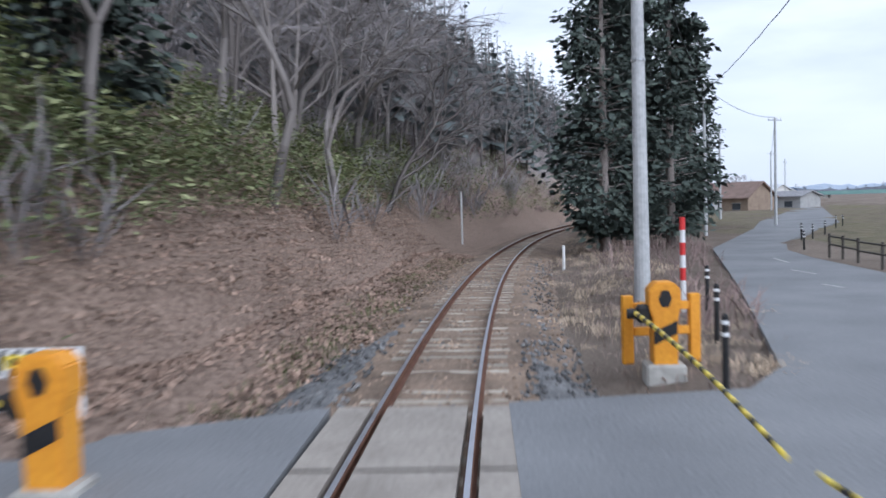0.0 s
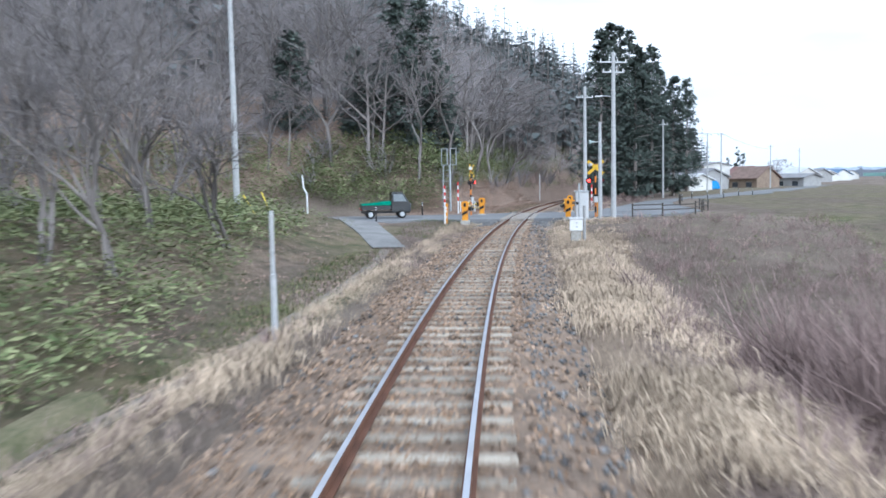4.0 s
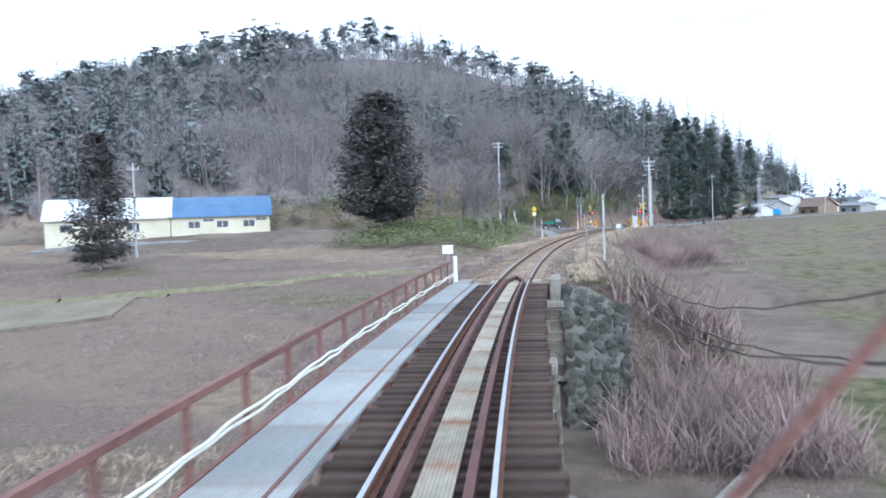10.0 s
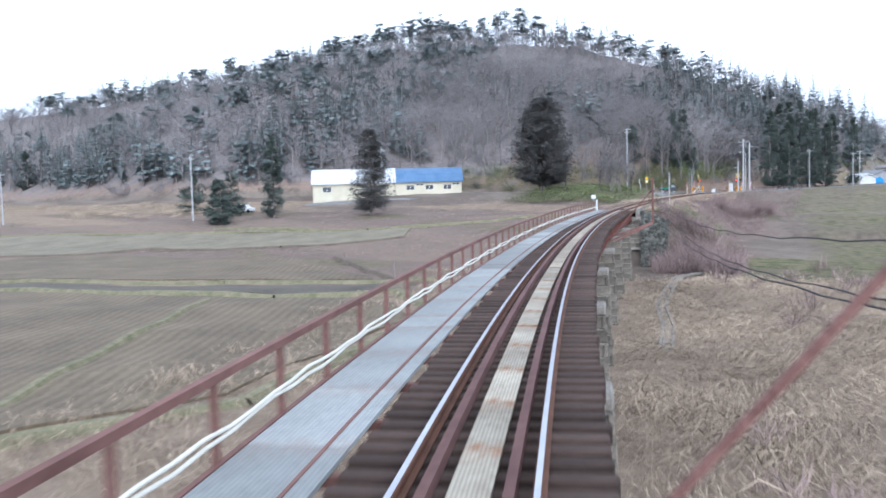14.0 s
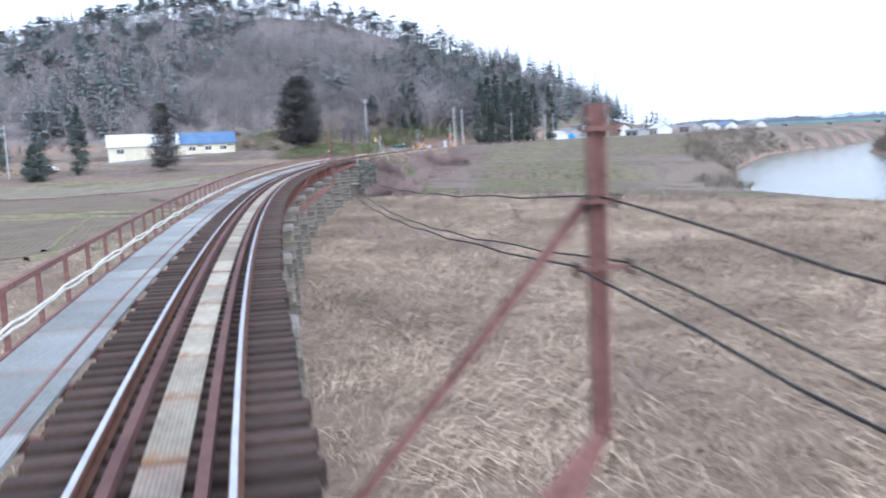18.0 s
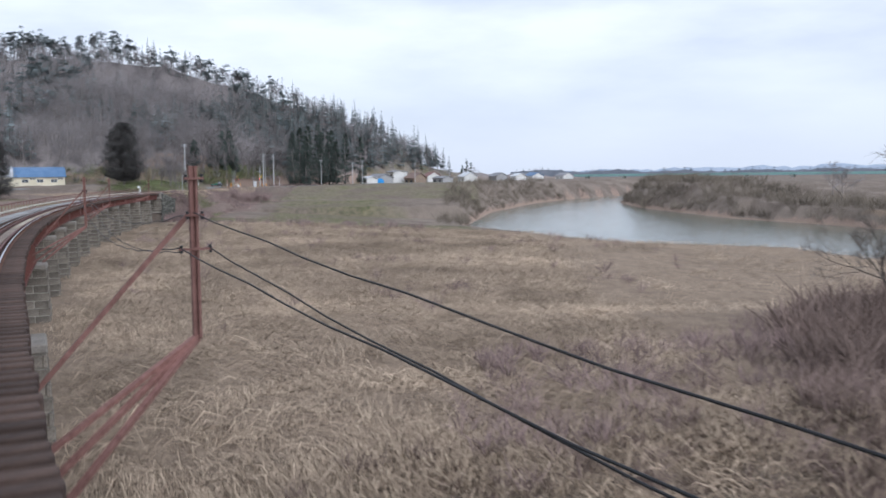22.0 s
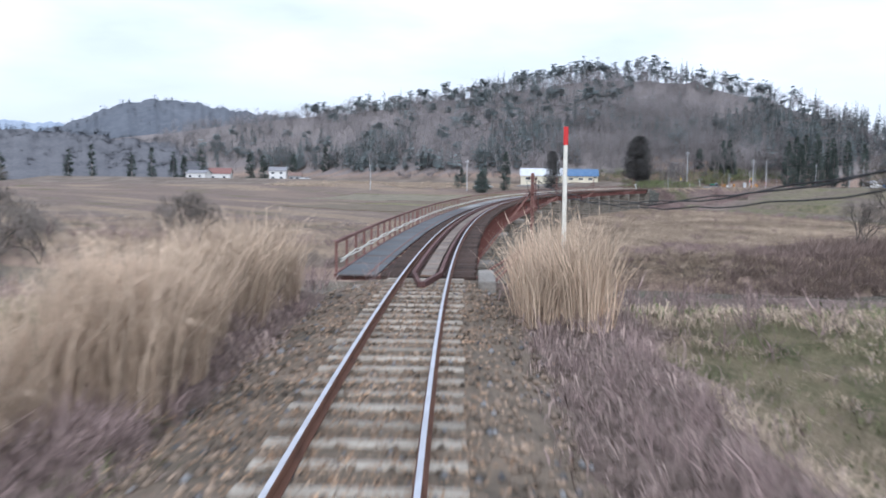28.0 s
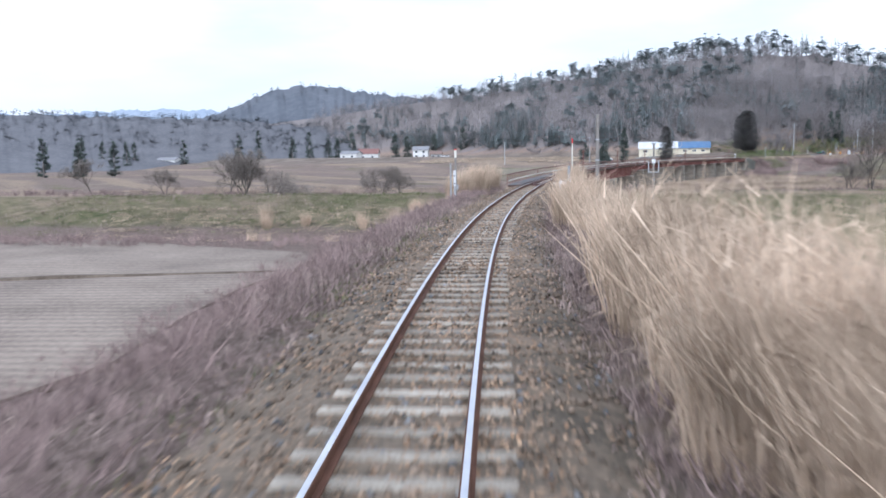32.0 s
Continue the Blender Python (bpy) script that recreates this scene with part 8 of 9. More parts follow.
for _x, _y, _h, _st, _ln in ((88.0, -220.5, 11.0, 3, 0.4), (91.8, -218, 12.6, 2, 0.18), (94.6, -216.2, 9.6, 2, 0.3), (85.0, -222.5, 7.0, 2, 0.55), (99.5, -214.5, 6.6, 3, 0.7), (103, -211, 5.2, 3, 0.9)):
    fork_tree(_x, _y, _h, "leafless many-stemmed willow on the river point", "willows on the point", WILLOW, POINT_BARK, 0, stems=_st, lean=_ln, open_=0.5, low=0.29, twigs=7, fine_w=0.008, levels=5 if _h > 6 else 4)
for _x, _y, _h, _st, _ln in ((25.2, -256, 5.5, 2, 0.5), (21.7, -256.2, 7.0, 3, 0.6), (3.6, -268, 10.5, 3, 0.35), (-3, -266, 11.5, 3, 0.3), (-7.5, -263.7, 10.5, 2, 0.35), (9.5, -265, 9.0, 3, 0.4), (9.2, -246.4, 5.5, 3, 0.6), (-16, -262, 9.5, 3, 0.35), (-30, -268, 8.5, 2, 0.4), (2, -240, 6, 3, 0.5), (-60, -270, 9, 2, 0.4)):
    fork_tree(_x, _y, _h, "leafless spreading tree on straw river bank", "trees on the far bank", WILLOW, POINT_BARK, 3, stems=_st, lean=_ln, open_=0.6, low=0.27, twigs=5, fine_w=0.012, levels=5)
for _x, _y, _h in ((150, -60, 9), (158, -75, 10), (165, -95, 9), (172, -60, 10), (180, -110, 11), (160, -30, 9), (190, -80, 10), (200, -140, 11), (185, -180, 10)):
    lone_tree(_x, _y, _h, "leafless tree in brush across the river", 1, 14, 20, 0.035, 1.2, "trees across the river")
for _x, _y, _h in ((65.5, 293, 13.5), (68, 296, 11), (63, 298, 10)):
    single_tree("fir_tree", dense_conifer(_r, _h, 1.7, 1200, 0.05, 0.7, 0.4), _x, _y, BARK, CEDAR, "dark pointed fir beyond the village", "tree", "village firs")
for _x, _y, _h in ((-371, -21, 19), (-381, -30, 16), (-354, -6, 15), (-346, 2, 18), (-336, 10, 16), (-322, 19, 18), (-329, 12, 14), (-292, 30, 16), (-286, 35, 14), (-262, 36, 15), (-235, 34, 14), (-420, -90, 18), (-430, -80, 17), (-445, -95, 19), (-400, -60, 16), (-245, -195, 16), (-250, -208, 17), (-239, -182, 15), (-254, -190, 17)):
    single_tree("cedar_tree", dense_conifer(_r, _h, 3.6, 2600, 0.02, 0.6, 0.55), _x, _y, BARK, CEDAR, "dark cedar standing near distant farmhouses", "tree", "farm cedars")
for _x, _y, _h in ((66, 232, 8.5), (70, 238, 8), (58, 200, 6)):
    lone_tree(_x, _y, _h, "leafless round tree among village houses", 1, 14, 14, 0.06, 1.2, "village trees")
for _x, _y, _h, _w in ((-62, -70, 7, 2.6), (-66, -66, 6, 2.4), (-70, -58, 8, 3), (-84, -52, 7, 3)):
    single_tree("evergreen_tree", dense_conifer(_r, _h, _w, 2200, 0.06, 0.4, 0.35), _x, _y, BARK, CEDAR, "round dark evergreen beside the brown field", "tree", "field evergreens")


# ---- houses ----
def house(x, y, turn, L, Wd, eave, ridge, wall, roof, label, z=None, storeys=1):
    z = ground_z(x, y) if z is None else z
    g = thing("house", pose(x, y, z, 0, 0, turn), label, "house", "houses")
    bm = nb()
    box(bm, 0, 0, eave / 2 - 0.1, L, Wd, eave + 0.2)
    part("wall", bm, wall, g)
    v, f = [], []
    ov = 0.5
    pr = [(-Wd / 2 - ov, eave - 0.12), (0, ridge), (Wd / 2 + ov, eave - 0.12), (Wd / 2 + ov, eave + 0.06), (0, ridge + 0.2), (-Wd / 2 - ov, eave + 0.06)]
    for xx in (-L / 2 - ov, L / 2 + ov):
        v += [(xx, a, b) for a, b in pr]
    f = [(0, 1, 7, 6), (1, 2, 8, 7), (2, 3, 9, 8), (3, 4, 10, 9), (4, 5, 11, 10), (5, 0, 6, 11), (0, 5, 4, 1), (1, 4, 3, 2), (6, 7, 10, 11), (7, 8, 9, 10)]
    link_mesh("roof", v, f, roof, g)
    gv = [(xx, a, b) for xx in (-L / 2 + 0.02, L / 2 - 0.02) for a, b in ((-Wd / 2, eave - 0.05), (Wd / 2, eave - 0.05), (0, ridge - 0.04))]
    link_mesh("gable", gv, [(0, 1, 2), (3, 5, 4), (0, 2, 5, 3), (1, 4, 5, 2)], wall, g)
    for st in range(storeys):
        zz = 1.3 + st * 2.6
        if zz > eave - 0.3:
            break
        for sd in (-1, 1):
            for q in (-0.28, 0.22):
                w = new("window")
                w.parent = g
                w.matrix_local = Matrix.Translation((q * L, sd * (Wd / 2 + 0.01), zz))
                bm = nb()
                box(bm, 0, 0, 0, 1.5, 0.06, 1.0)
                part("pane", bm, GLASS, w)
                bm = nb()
                box(bm, 0, 0, 0.54, 1.64, 0.1, 0.08)
                box(bm, 0, 0, -0.54, 1.64, 0.1, 0.08)
                part("frame", bm, GALV, w)
    return g


WALL_W = mat("white_house_wall", (0.6, 0.6, 0.58), (0.74, 0.74, 0.72), 0.5, 0.9, 0, 0.05)
WALL_B = mat("brown_board_wall", (0.2, 0.15, 0.12), (0.33, 0.26, 0.2), 1, 0.9, 0, 0.2)
WALL_G = mat("grey_board_wall", (0.3, 0.3, 0.3), (0.42, 0.42, 0.42), 1, 0.9, 0, 0.1)
ROOF_G = mat("grey_tile_roof", (0.2, 0.2, 0.21), (0.33, 0.33, 0.35), 2, 0.8, 0, 0.2)
ROOF_B = mat("brown_rusty_roof", (0.17, 0.12, 0.1), (0.28, 0.2, 0.17), 1, 0.8, 0, 0.2)
ROOF_R = mat("faded_red_metal_roof", (0.2, 0.1, 0.09), (0.29, 0.16, 0.14), 1, 0.6, 0, 0.1)
TARP = mat("blue_tarp", (0.02, 0.2, 0.55), (0.06, 0.34, 0.75), 1, 0.6, 0, 0.3, 4)
house(42.4, 144, -52, 7.5, 7, 2.6, 5.0, WALL_B, ROOF_B, "brown boarded village barn with gable facing road", -0.6)
house(54.5, 157, -52, 8, 6, 2.6, 3.4, WALL_G, ROOF_G, "low grey village shed beside the road", -0.6)
house(33.2, 151, -60, 8, 7, 5.4, 6.0, WALL_W, ROOF_G, "two storey white village house with flat grey roof", -0.4, 2)
house(27.6, 128, -60, 12, 7, 2.8, 4.4, WALL_G, ROOF_G, "low dark grey village house under cedars", -0.4)
house(24.6, 112, -60, 7, 5, 2.3, 3.4, WALL_W, BARN_WHITE, "low shed with pale metal roof", -0.4)
house(48, 186, -70, 9, 7, 3.2, 5.4, WALL_W, ROOF_R, "white village house with red roof", -0.4)
house(66, 205, -70, 10, 7, 3.0, 5.0, WALL_W, BARN_WHITE, "white village house with pale roof", -0.4)
house(84, 260, -70, 12, 7, 3.0, 5.0, WALL_G, ROOF_G, "far grey village house", -0.4)
house(110, 330, -70, 14, 8, 3.0, 5.2, WALL_W, BARN_BLUE, "far long house with blue roof", -0.4)
house(140, 420, -70, 14, 8, 3.0, 5.2, WALL_W, ROOF_G, "far pale village house", -0.4)
house(98, 300, -70, 9, 7, 3.0, 4.6, WALL_W, BARN_WHITE, "far white shed with pale roof", -0.4)
_g = thing("tarp_heap", pose(27.9, 116, 0.2, 0, 0, 20), "heap covered with bright blue tarp", "tarp")
_b = nb()
hex_body(_b, [(-2.6, 0), (2.6, 0), (2.3, 1.2), (1.2, 1.9), (-0.5, 1.7), (-2.0, 1.1)], 3.0)
bmesh.ops.bevel(_b, geom=_b.edges[:], offset=0.15, segments=2, affect="EDGES")
part("tarp", _b, TARP, _g)
house(-255, 17.7, 40, 9, 7, 5.0, 7.0, WALL_W, ROOF_G, "white two storey farmhouse across fields", None, 2)
house(-236, 12, 40, 6, 5, 2.6, 4.2, WALL_G, ROOF_B, "small grey farm shed", None)
house(-318, 30, 40, 13, 8, 3.4, 6.6, WALL_W, ROOF_R, "farmhouse with long reddish roof", None)
house(-300, 0, 20, 12, 7, 3.0, 4.6, WALL_W, ROOF_G, "far white farm building", None)
house(-420, -60, 20, 16, 8, 3.0, 4.6, WALL_W, ROOF_G, "far long white farm building", None)


def parked_car(x, y, turn, paint, label):
    t = thing("car", pose(x, y, ground_z(x, y), 0, 0, turn), label, "car", "parked cars")
    bm = nb()
    hex_body(bm, [(-1.7, 0.3), (1.7, 0.3), (1.72, 0.8), (0.95, 0.92), (0.45, 1.45), (-1.2, 1.5), (-1.65, 0.95)], 1.5)
    bmesh.ops.bevel(bm, geom=bm.edges[:], offset=0.06, segments=2, affect="EDGES")
    part("body", bm, paint, t)
    for sd in (-1, 1):
        bm = nb()
        hex_body(bm, [(-1.35, 0.98), (0.75, 0.98), (0.4, 1.38), (-1.15, 1.4)], 0.02)
        bmesh.ops.translate(bm, vec=(0, sd * 0.755, 0), verts=bm.verts[:])
        part("window", bm, GLASS, t)
        for xx in (-1.1, 1.1):
            bm = nb()
            tube(bm, (xx, sd * 0.62, 0.3), (xx, sd * 0.78, 0.3), 0.3, n=16)
            part("wheel", bm, BLACK, t)


parked_car(-72, -52, 10, WHITE, "white car parked by the field track")
parked_car(-77, -50, 30, WHITE, "white van parked by the field track")
parked_car(-222, 4, 20, WHITE, "white car parked near farm shed")
parked_car(-216, 1, 30, GREYBOX, "grey car parked near farm shed")


# ---- fields, ditch, river stones ----
def field(pts, material, label, lift=0.12, name="field"):
    bm = nb()
    vs = [bm.verts.new((x, y, 0)) for x, y in pts]
    bm.faces.new(vs)
    bmesh.ops.triangulate(bm, faces=bm.faces[:])
    bmesh.ops.subdivide_edges(bm, edges=bm.edges[:], cuts=9, use_grid_fill=True)
    co = np.array([v.co[:] for v in bm.verts])
    h = land(co[:, 0], co[:, 1])[0]
    for v, z in zip(bm.verts, h):
        v.co.z = z + lift
    bm.normal_update()
    for f in bm.faces:
        if f.normal.z < 0:
            f.normal_flip()
    # earth edge down into the ground
    skirt = bmesh.ops.extrude_edge_only(bm, edges=[e for e in bm.edges if e.is_boundary])["geom"]
    for v in skirt:
        if isinstance(v, bmesh.types.BMVert):
            v.co.z -= 0.6
    return tagged(part(name, bm, material), label, "field", kind="structure")


def row_mat(name, dark, light, turn, rough):
    m = mat(name, dark, light, 0.3, rough, 0, 0.5, 18, spec=0.4)
    n, l = m.node_tree.nodes, m.node_tree.links
    w = n.new("ShaderNodeTexWave")
    w.inputs["Scale"].default_value, w.inputs["Distortion"].default_value, w.inputs["Detail"].default_value = 0.5, 0.9, 2
    mp = n.new("ShaderNodeMapping")
    mp.inputs["Rotation"].default_value = (0, 0, radians(turn))
    co = n.new("ShaderNodeTexCoord")
    l.new(co.outputs["Object"], mp.inputs["Vector"])
    l.new(mp.outputs["Vector"], w.inputs["Vector"])
    b = n["Principled BSDF"]
    src = b.inputs["Base Color"].links[0].from_socket
    x = n.new("ShaderNodeMix")
    x.data_type, x.blend_type = "RGBA", "MULTIPLY"
    r = n.new("ShaderNodeMapRange")
    r.inputs["To Min"].default_value, r.inputs["To Max"].default_value = 0.82, 1.08
    l.new(w.outputs["Fac"], r.inputs["Value"])
    x.inputs[0].default_value = 1.0
    l.new(src, x.inputs[6])
    l.new(r.outputs["Result"], x.inputs[7])
    l.new(x.outputs[2], b.inputs["Base Color"])
    return m


PADDY = row_mat("wet_brown_paddy", (0.105, 0.08, 0.052), (0.2, 0.155, 0.1), -25, 0.8)
STUBBLE = row_mat("olive_stubble", (0.155, 0.135, 0.093), (0.27, 0.235, 0.17), 70, 0.9)
PALE_ROWS = row_mat("tan_harvested_rows", (0.185, 0.148, 0.12), (0.355, 0.29, 0.235), 48, 0.95)
WET_MUD = mat("standing_water_on_mud", (0.055, 0.046, 0.034), (0.13, 0.107, 0.078), 0.25, 0.6, 0, 0.15, 12, spec=0.2)
field([(-26, -129.5), (-9, -127.8), (-2.4, -123.6), (4.6, -132.5), (7.4, -152), (3, -163), (-20, -172), (-60, -165), (-60, -136)], PADDY, "wet brown ploughed paddy field")
field([(-64, -98), (-25.5, -100), (-8.8, -114), (-19.4, -118.2), (-66, -125)], PADDY, "wet brown ploughed paddy field")
field([(-110, -82), (-70, -79.5), (-41, -77.5), (-26, -75), (-24.5, -80), (-36, -89), (-56, -91), (-75, -104), (-110, -108)], STUBBLE, "olive-brown stubble field with green edges")
field([(-40, -128.2), (-9.3, -125.4), (-2.6, -120.6), (-3.4, -115.6), (-10, -118.6), (-19, -121.6), (-40, -125.6)], WET_MUD, "strip of standing water between paddies", 0.06, "puddle")


field([at(s, l)[:2] for s, l in ((345.4, -10.2), (347.8, -9.0), (352, -8.6), (357, -9.1), (363, -8.9), (368, -8.4), (372, -9.3), (380, -9.0), (398, -9.2), (398, -70), (331, -60), (336, -33.5), (341, -20))], PALE_ROWS, "tan harvested field with faint drill rows", 0.07)


def bund(pts, label, material=None, w=0.6, h=0.28):
    v, f = [], []
    n = 0
    for (x0, y0), (x1, y1) in zip(pts[:-1], pts[1:]):
        L = math.hypot(x1 - x0, y1 - y0)
        k = max(2, int(L / 2))
        nx, ny = -(y1 - y0) / L, (x1 - x0) / L
        for i in range(k + 1):
            x, y = x0 + (x1 - x0) * i / k, y0 + (y1 - y0) * i / k
            z = ground_z(x, y)
            for o, dz in ((-w, -0.05), (-w * 0.4, h), (w * 0.4, h), (w, -0.05)):
                v.append((x + nx * o, y + ny * o, z + dz + 0.04 * math.sin(x * 3 + y * 5)))
        for i in range(k):
            for j in range(3):
                a = n + i * 4 + j
                f.append((a, a + 1, a + 5, a + 4))
        n += (k + 1) * 4
    return tagged(link_mesh("field_bund", v, f, material or TURF_BUND), label, "field bund", kind="structure")


PATH = [(14.8, -5.4), (20, -4.75), (27.5, -4.75), (36, -5.3), (46, -6.9), (54, -9.3), (62, -14), (68, -22)]
DIRT = mat("worn_dirt", (0.18, 0.155, 0.13), (0.32, 0.28, 0.24), 1.2, 0.95, 0, 0.4)
TURF_BUND = mat("turf_bund", (0.12, 0.125, 0.065), (0.27, 0.235, 0.155), 1.2, 0.95, 0, 0.6, 8)
BROWN_BUND = mat("brown_earth_bund", (0.085, 0.066, 0.05), (0.19, 0.152, 0.118), 1.2, 0.95, 0, 0.6, 8)
bund([(-60, -126.5), (-40, -124.2), (-19.4, -120), (-3.1, -113.6)], "low turf bund above the standing water", TURF_BUND, 0.5, 0.24)
bund([(-60, -133), (-44, -130), (-9.3, -126.7), (-2, -121.8), (5.8, -131), (8.8, -152.7), (4, -164)], "low green turf bund between paddies")
bund([(3, -160.5), (-5, -145), (-12.9, -129.5)], "narrow green turf bund through the ploughed paddy", None, 0.42, 0.28)
bund([(-23.5, -97), (-6.5, -114.6)], "dark earth bund between fields", BROWN_BUND, 0.4, 0.3)
bund([(-110, -81), (-41, -76.5), (-24, -74)], "low green turf bund above the stubble", None, 0.5, 0.22)
bund([(-75, -105), (-56, -92), (-36, -90), (-24, -80.5)], "low brown bund below the stubble", BROWN_BUND, 0.5, 0.22)
draped("lane", [(-66, -39), (-54, -36.5), (-45.6, -35)], [(-66, -42.5), (-54, -39.5), (-46.4, -37.4)], DRIVE_GREY, "pale lane in front of the barn", 0.07)
draped("lane", [(-40.5, -20.4), (-34, -23.6), (-28.6, -26.6)], [(-41.5, -24.2), (-35, -27.4), (-30, -30)], DRIVE_GREY, "pale yard lane between barn and cedar", 0.07)
draped("field_path", [at(s, l - 0.22)[:2] for s, l in PATH], [at(s, l + 0.22)[:2] for s, l in PATH], DIRT, "narrow worn dirt path through grass", 0.05)
bund([tuple(at(_s, _l)[:2]) for _s, _l in ((352.4, -8.8), (353.3, -12.9), (355.2, -20), (359, -34), (366, -60))], "low dark furrow bank across the tan field", BROWN_BUND, 0.3, 0.16)
bund([(-60, -74), (-32, -76), (-4, -63), (-5.5, -40)], "green field path edge beside stubble")
_v, _f = [], []
for _i, (_x, _y) in enumerate(((16.9, -104), (15.5, -109), (16.2, -116), (17.6, -125), (19.5, -132), (20.8, -138.5))):
    _z = ground_z(_x, _y)
    _v += [(_x - 0.36, _y, _z + 0.2), (_x - 0.22, _y, _z + 0.2), (_x - 0.2, _y, _z + 0.08), (_x + 0.2, _y, _z + 0.08), (_x + 0.22, _y, _z + 0.2), (_x + 0.36, _y, _z + 0.2)]
    if _i:
        _f += [((_i - 1) * 6 + j, (_i - 1) * 6 + j + 1, _i * 6 + j + 1, _i * 6 + j) for j in range(5)]
tagged(link_mesh("ditch", _v, _f, PARAPET), "narrow concrete drainage ditch in dry reeds", "ditch", kind="structure")


def river_rocks():
    rnd = random.Random(9)
    meshes = []
    for k in range(4):
        bm = nb()
        r = bmesh.ops.create_icosphere(bm, subdivisions=1, radius=0.5)
        for v in r["verts"]:
            v.co *= rnd.uniform(0.75, 1.2)
            v.co.z *= 0.7
        me = bpy.data.meshes.new("rock")
        bm.to_mesh(me)
        bm.free()
        me.materials.append(ROCK)
        meshes.append(me)
    spots = [(rnd.uniform(257, 263), rnd.uniform(0.3, 6.0), 0.25) for _ in range(46)] + [(rnd.uniform(277, 281.5), rnd.uniform(0.4, 4.6), 0.1) for _ in range(34)] + [(rnd.uniform(268, 272), rnd.uniform(0.6, 2.4), 0.1) for _ in range(14)]
    for i, (s, l, up) in enumerate(spots):
        p = at(s, l)
        ob = new("river_rock", meshes[i % 4])
        ob.matrix_world = Matrix.Translation((p.x, p.y, max(WATER_Z, ground_z(p.x, p.y)) + rnd.uniform(-0.15, up))) @ Euler((rnd.random(), rnd.random(), rnd.random() * 6)).to_matrix().to_4x4() @ Matrix.Scale(rnd.uniform(0.5, 1.3), 4)
        tagged(ob, "dark wet rock in the river shallows", "rock", "river rocks")
    # rows of rounded concrete bed blocks breaking the surface
    bm = nb()
    r = bmesh.ops.create_uvsphere(bm, u_segments=12, v_segments=8, radius=0.42)
    for v in r["verts"]:
        v.co.z = v.co.z * 0.75 if v.co.z > 0 else v.co.z * 1.6
    me = bpy.data.meshes.new("bed_block")
    bm.to_mesh(me)
    bm.free()
    me.shade_smooth()
    me.materials.append(ROCK)
    for i in range(7):
        for j in range(4):
            p = at(270.6 + i * 1.02 + 0.4 * (j % 2), 3.0 + j * 0.98 + rnd.gauss(0, 0.06))
            ob = new("bed_block", me)
            ob.matrix_world = Matrix.Translation((p.x, p.y, WATER_Z - 0.08 + rnd.uniform(-0.07, 0.07))) @ Matrix.Rotation(rnd.uniform(0, 6), 4, "Z") @ Matrix.Scale(rnd.uniform(0.82, 1.05), 4)
            tagged(ob, "dark wet rounded concrete block in river bed", "bed block", "river bed blocks")


ROCK = mat("dark_wet_rock", (0.03, 0.032, 0.03), (0.09, 0.09, 0.08), 1.5, 0.5, 0, 0.6)
river_rocks()
FOAM = mat("white_river_foam", (0.26, 0.3, 0.29), (0.72, 0.75, 0.75), 1.6, 0.6, 0, 0.6, 5)
_rf = random.Random(41)
_hp = Heap()
for _s0, _l0, _s1, _l1, _w, _n in ((264.5, 0.2, 266.0, 5.4, 0.7, 190), (267.0, 0.4, 268.2, 4.6, 0.45, 110), (281.0, 2.0, 284.6, 9.4, 0.7, 240), (279.0, 4.2, 281.0, 6.4, 0.5, 70), (271.0, 2.4, 277.0, 6.8, 1.3, 60)):
    for _q in range(_n):
        _u = _rf.random()
        _p = at(_s0 + (_s1 - _s0) * _u + _rf.gauss(0, _w * 0.5), _l0 + (_l1 - _l0) * _u + _rf.gauss(0, _w * 0.4))
        _L, _a = _rf.uniform(0.05, 0.3), _rf.gauss(-0.9, 0.5)
        _ring = [(_p.x + math.cos(_t) * _L * _rf.uniform(0.5, 1.1) * math.cos(_a) - math.sin(_t) * _L * 0.35 * math.sin(_a), _p.y + math.cos(_t) * _L * _rf.uniform(0.5, 1.1) * math.sin(_a) + math.sin(_t) * _L * 0.35 * math.cos(_a), WATER_Z + 0.015 + _rf.random() * 0.03) for _t in [6.283 * i / 8 for i in range(8)]]
        _hp.add([(_p.x, _p.y, WATER_Z + _rf.uniform(0.06, 0.16))] + _ring, [(0, i + 1, (i + 1) % 8 + 1) for i in range(8)])
tagged(tri_mesh("river_foam", *_hp.arrays(), FOAM), "white broken water over the river shallows", "foam", kind="stuff")

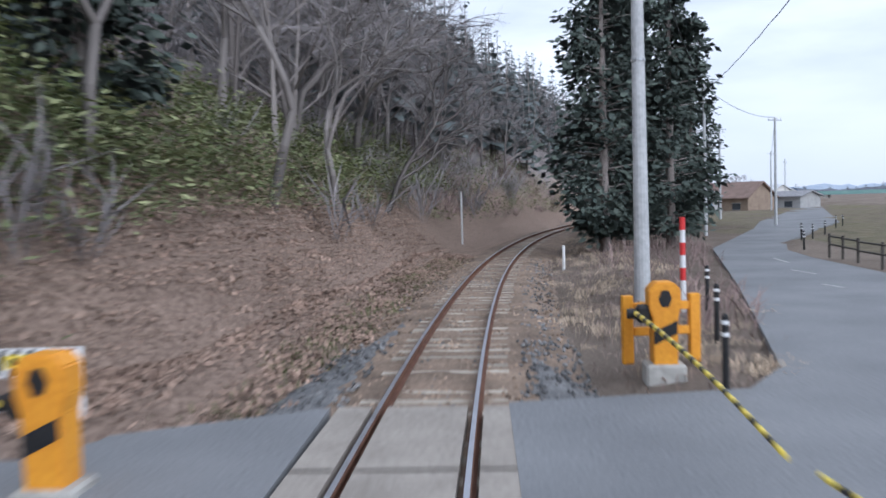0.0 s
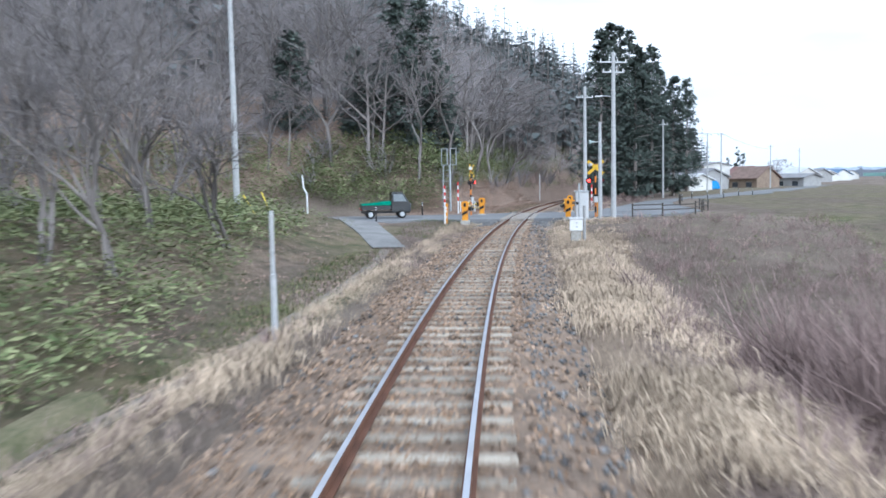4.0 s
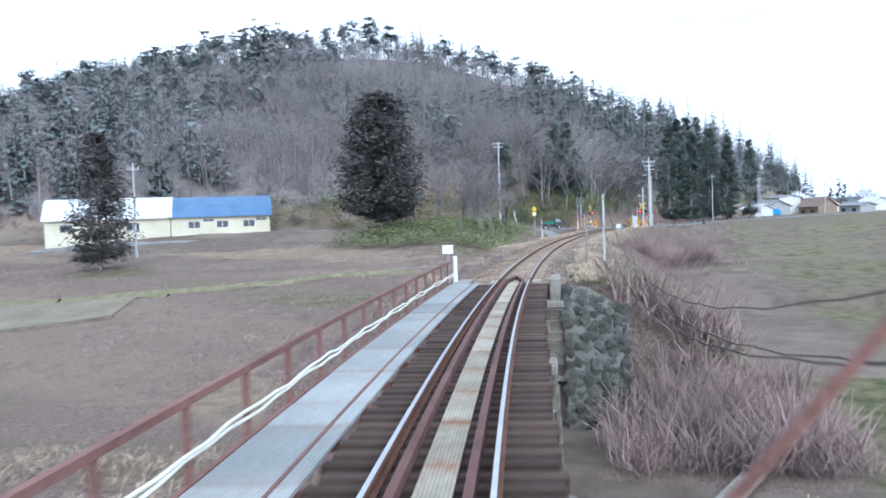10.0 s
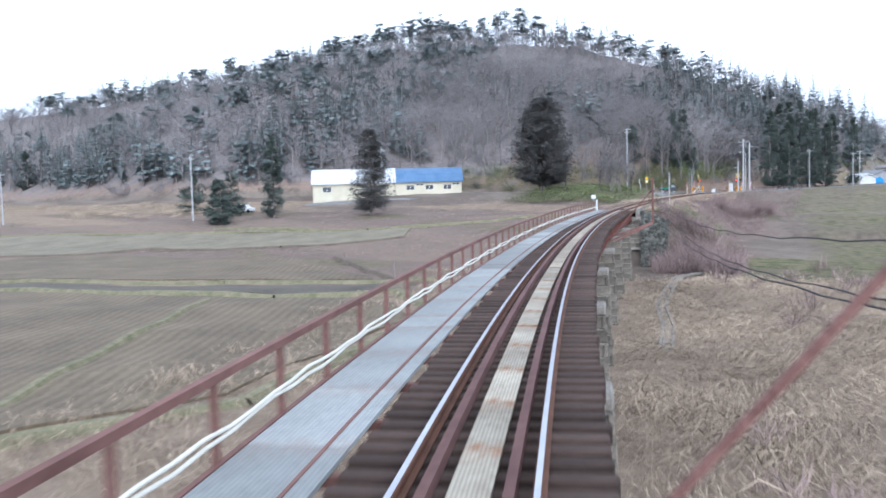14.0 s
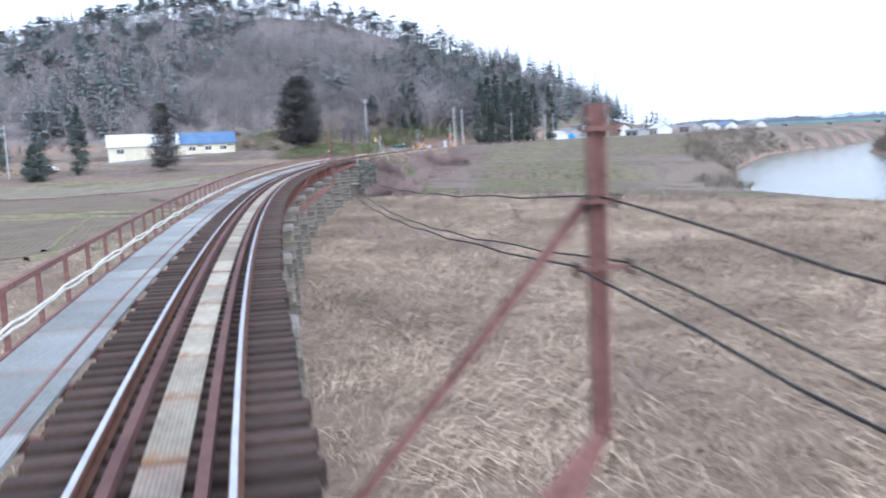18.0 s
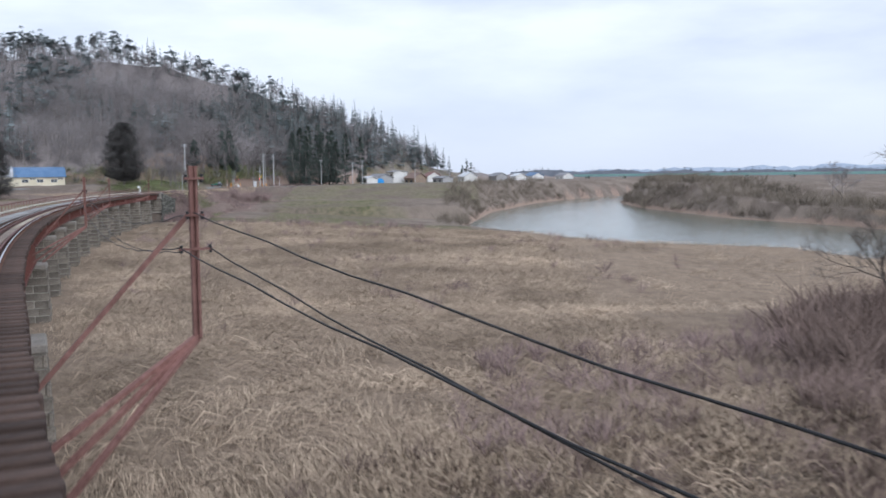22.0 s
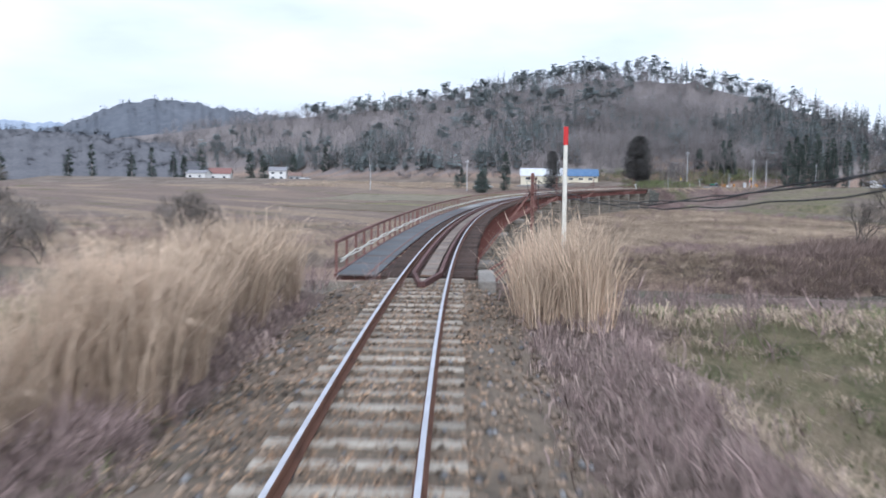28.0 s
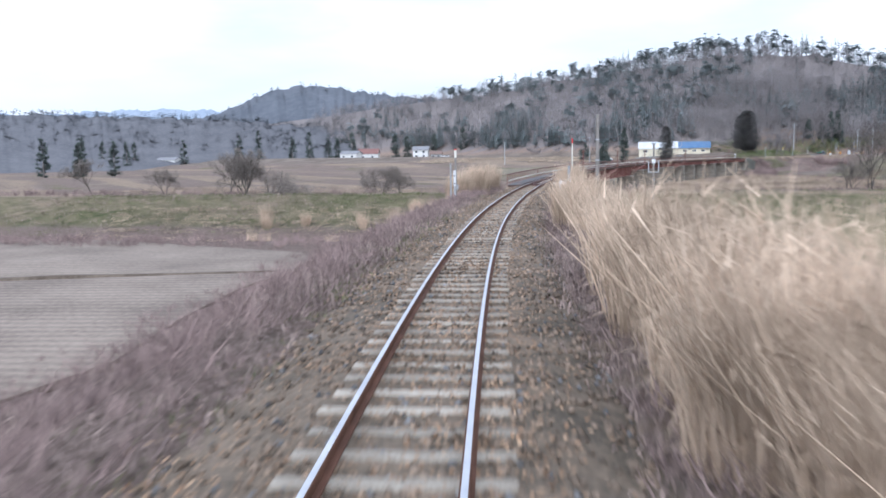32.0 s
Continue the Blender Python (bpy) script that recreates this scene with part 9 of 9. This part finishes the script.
# ---- distance ----
def far_ridge(cx, cy, az0, az1, dist, heights, depth, material, label, seed, trees=0):
    """A wooded ridge on an arc about a far point, with an uneven outline."""
    rnd = random.Random(seed)
    n = 240
    v, f = [], []
    hs = np.interp(np.linspace(0, 1, n), np.linspace(0, 1, len(heights)), heights)
    for i in range(n):
        a = radians(az0 + (az1 - az0) * i / (n - 1))
        h = hs[i] + rnd.uniform(-1, 1) * dist * 0.0012 + dist * 0.001 * math.sin(i * 0.6)
        for j, (q, k) in enumerate(((-depth, 0.0), (-depth * 0.6, 0.35), (-depth * 0.25, 0.8), (0, 1.0), (depth * 0.5, 0.5))):
            d = dist + q
            v.append((cx - math.sin(a) * d, cy + math.cos(a) * d, -6 + (h + 6) * k + (rnd.uniform(-1, 1) * dist * 0.0012 if 0 < j < 3 else 0)))
    for i in range(n - 1):
        for j in range(4):
            a = i * 5 + j
            f.append((a, a + 1, a + 6, a + 5))
    if trees:
        shapes = [conifer(rnd, 11, 3.4, 7, 6)[1] for _ in range(3)] + [bare_tree(rnd, 10, 7, 9, twig_w=0.14, far=True)[1] for _ in range(3)]
        pts = []
        for q in range(trees):
            i, j, u = rnd.randrange(n - 1), 3 if q % 3 == 0 else rnd.randrange(1, 3), rnd.random()
            a, b = v[i * 5 + j], v[i * 5 + (j + 1 if j < 3 else j)]
            pts.append((a[0] + (b[0] - a[0]) * u, a[1] + (b[1] - a[1]) * u, a[2] + (b[2] - a[2]) * u - 1.5, rnd.uniform(0.7, 1.1), rnd.uniform(0.45, 0.75)))
        scatter("distant_woods", shapes, pts, FAR_TREES, "bare and conifer woods in haze-tinted colour on distant hills", "woods")
    return tagged(link_mesh("distant_hills", v, f, material, None, True), label, "hills", kind="structure")


# Far woods and hills: air haze is painted in as blue-grey base colour.
FAR_TREES = stuff_mat("haze_tinted_woods", (0.125, 0.135, 0.152), (0.185, 0.196, 0.215), patch=0.01, soft=0.9)
FAR_A = mat("hazed_wooded_hill", (0.105, 0.117, 0.14), (0.155, 0.168, 0.193), 0.02, 0.95, 0, 0.5, 6)
# The mountains' pale blue is distance haze put straight into their colour.
FAR_B = mat("haze_blue_hill", (0.3, 0.36, 0.45), (0.4, 0.46, 0.55), 0.01, 0.95, 0, 0.2, 6)
FAR_C = mat("hazed_mid_woods", (0.115, 0.117, 0.13), (0.17, 0.17, 0.182), 0.06, 0.95, 0, 0.6, 8)
far_ridge(126, -345, 30, 62, 1300, [72, 74, 77, 79, 80, 81, 82, 83, 85, 89, 94, 102, 104, 96, 76, 58, 45], 300, FAR_A, "wooded hill in haze-tinted blue-grey beyond the fields", 1, 500)
far_ridge(126, -345, 48, 100, 2600, [120, 130, 140, 120, 135, 150, 130, 100], 500, FAR_B, "far mountains painted in pale haze blue", 2)
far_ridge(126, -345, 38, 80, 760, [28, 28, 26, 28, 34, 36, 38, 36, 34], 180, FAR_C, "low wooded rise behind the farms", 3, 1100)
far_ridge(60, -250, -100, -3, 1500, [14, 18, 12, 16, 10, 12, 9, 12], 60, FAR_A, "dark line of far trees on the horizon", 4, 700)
far_ridge(60, -250, -100, -3, 3400, [30, 50, 35, 60, 40, 30, 20], 300, FAR_B, "far mountains painted in pale haze blue over the plain", 5)
# long green road bridge far upstream
_g = thing("road_bridge", pose(250, 330, 0, 0, 0, -38), "long pale green road bridge far upstream", "bridge")
_b = nb()
box(_b, 0, 0, 2.6, 260, 5, 1.6)
part("deck_girder", _b, mat("pale_green_steel", (0.2, 0.36, 0.34), (0.3, 0.46, 0.43), 0.2, 0.6, 0, 0.02), _g)
for _i in range(-4, 5):
    _b = nb()
    box(_b, _i * 30, 0, -3, 2, 4, 10)
    part("pier", _b, CONCRETE, _g)

# ---- masonry, last ----
stone_pier(B0 - 0.2, -0.75, 1.75, 0.8, "grey masonry bridge abutment in the bank")
stone_pier(B1 + 0.2, -0.75, 1.75, 0.8, "grey masonry bridge abutment in the bank")
for _k, _s in enumerate(SPANS[1:-1]):
    stone_pier(_s, -1.18 if _s < 219 else -2.05 if _s > 221 else -2.0, 1.45 if _s < 221 else 1.7, 0.62 if _s < 219 else 0.95, "tall tapered grey masonry bridge pier")
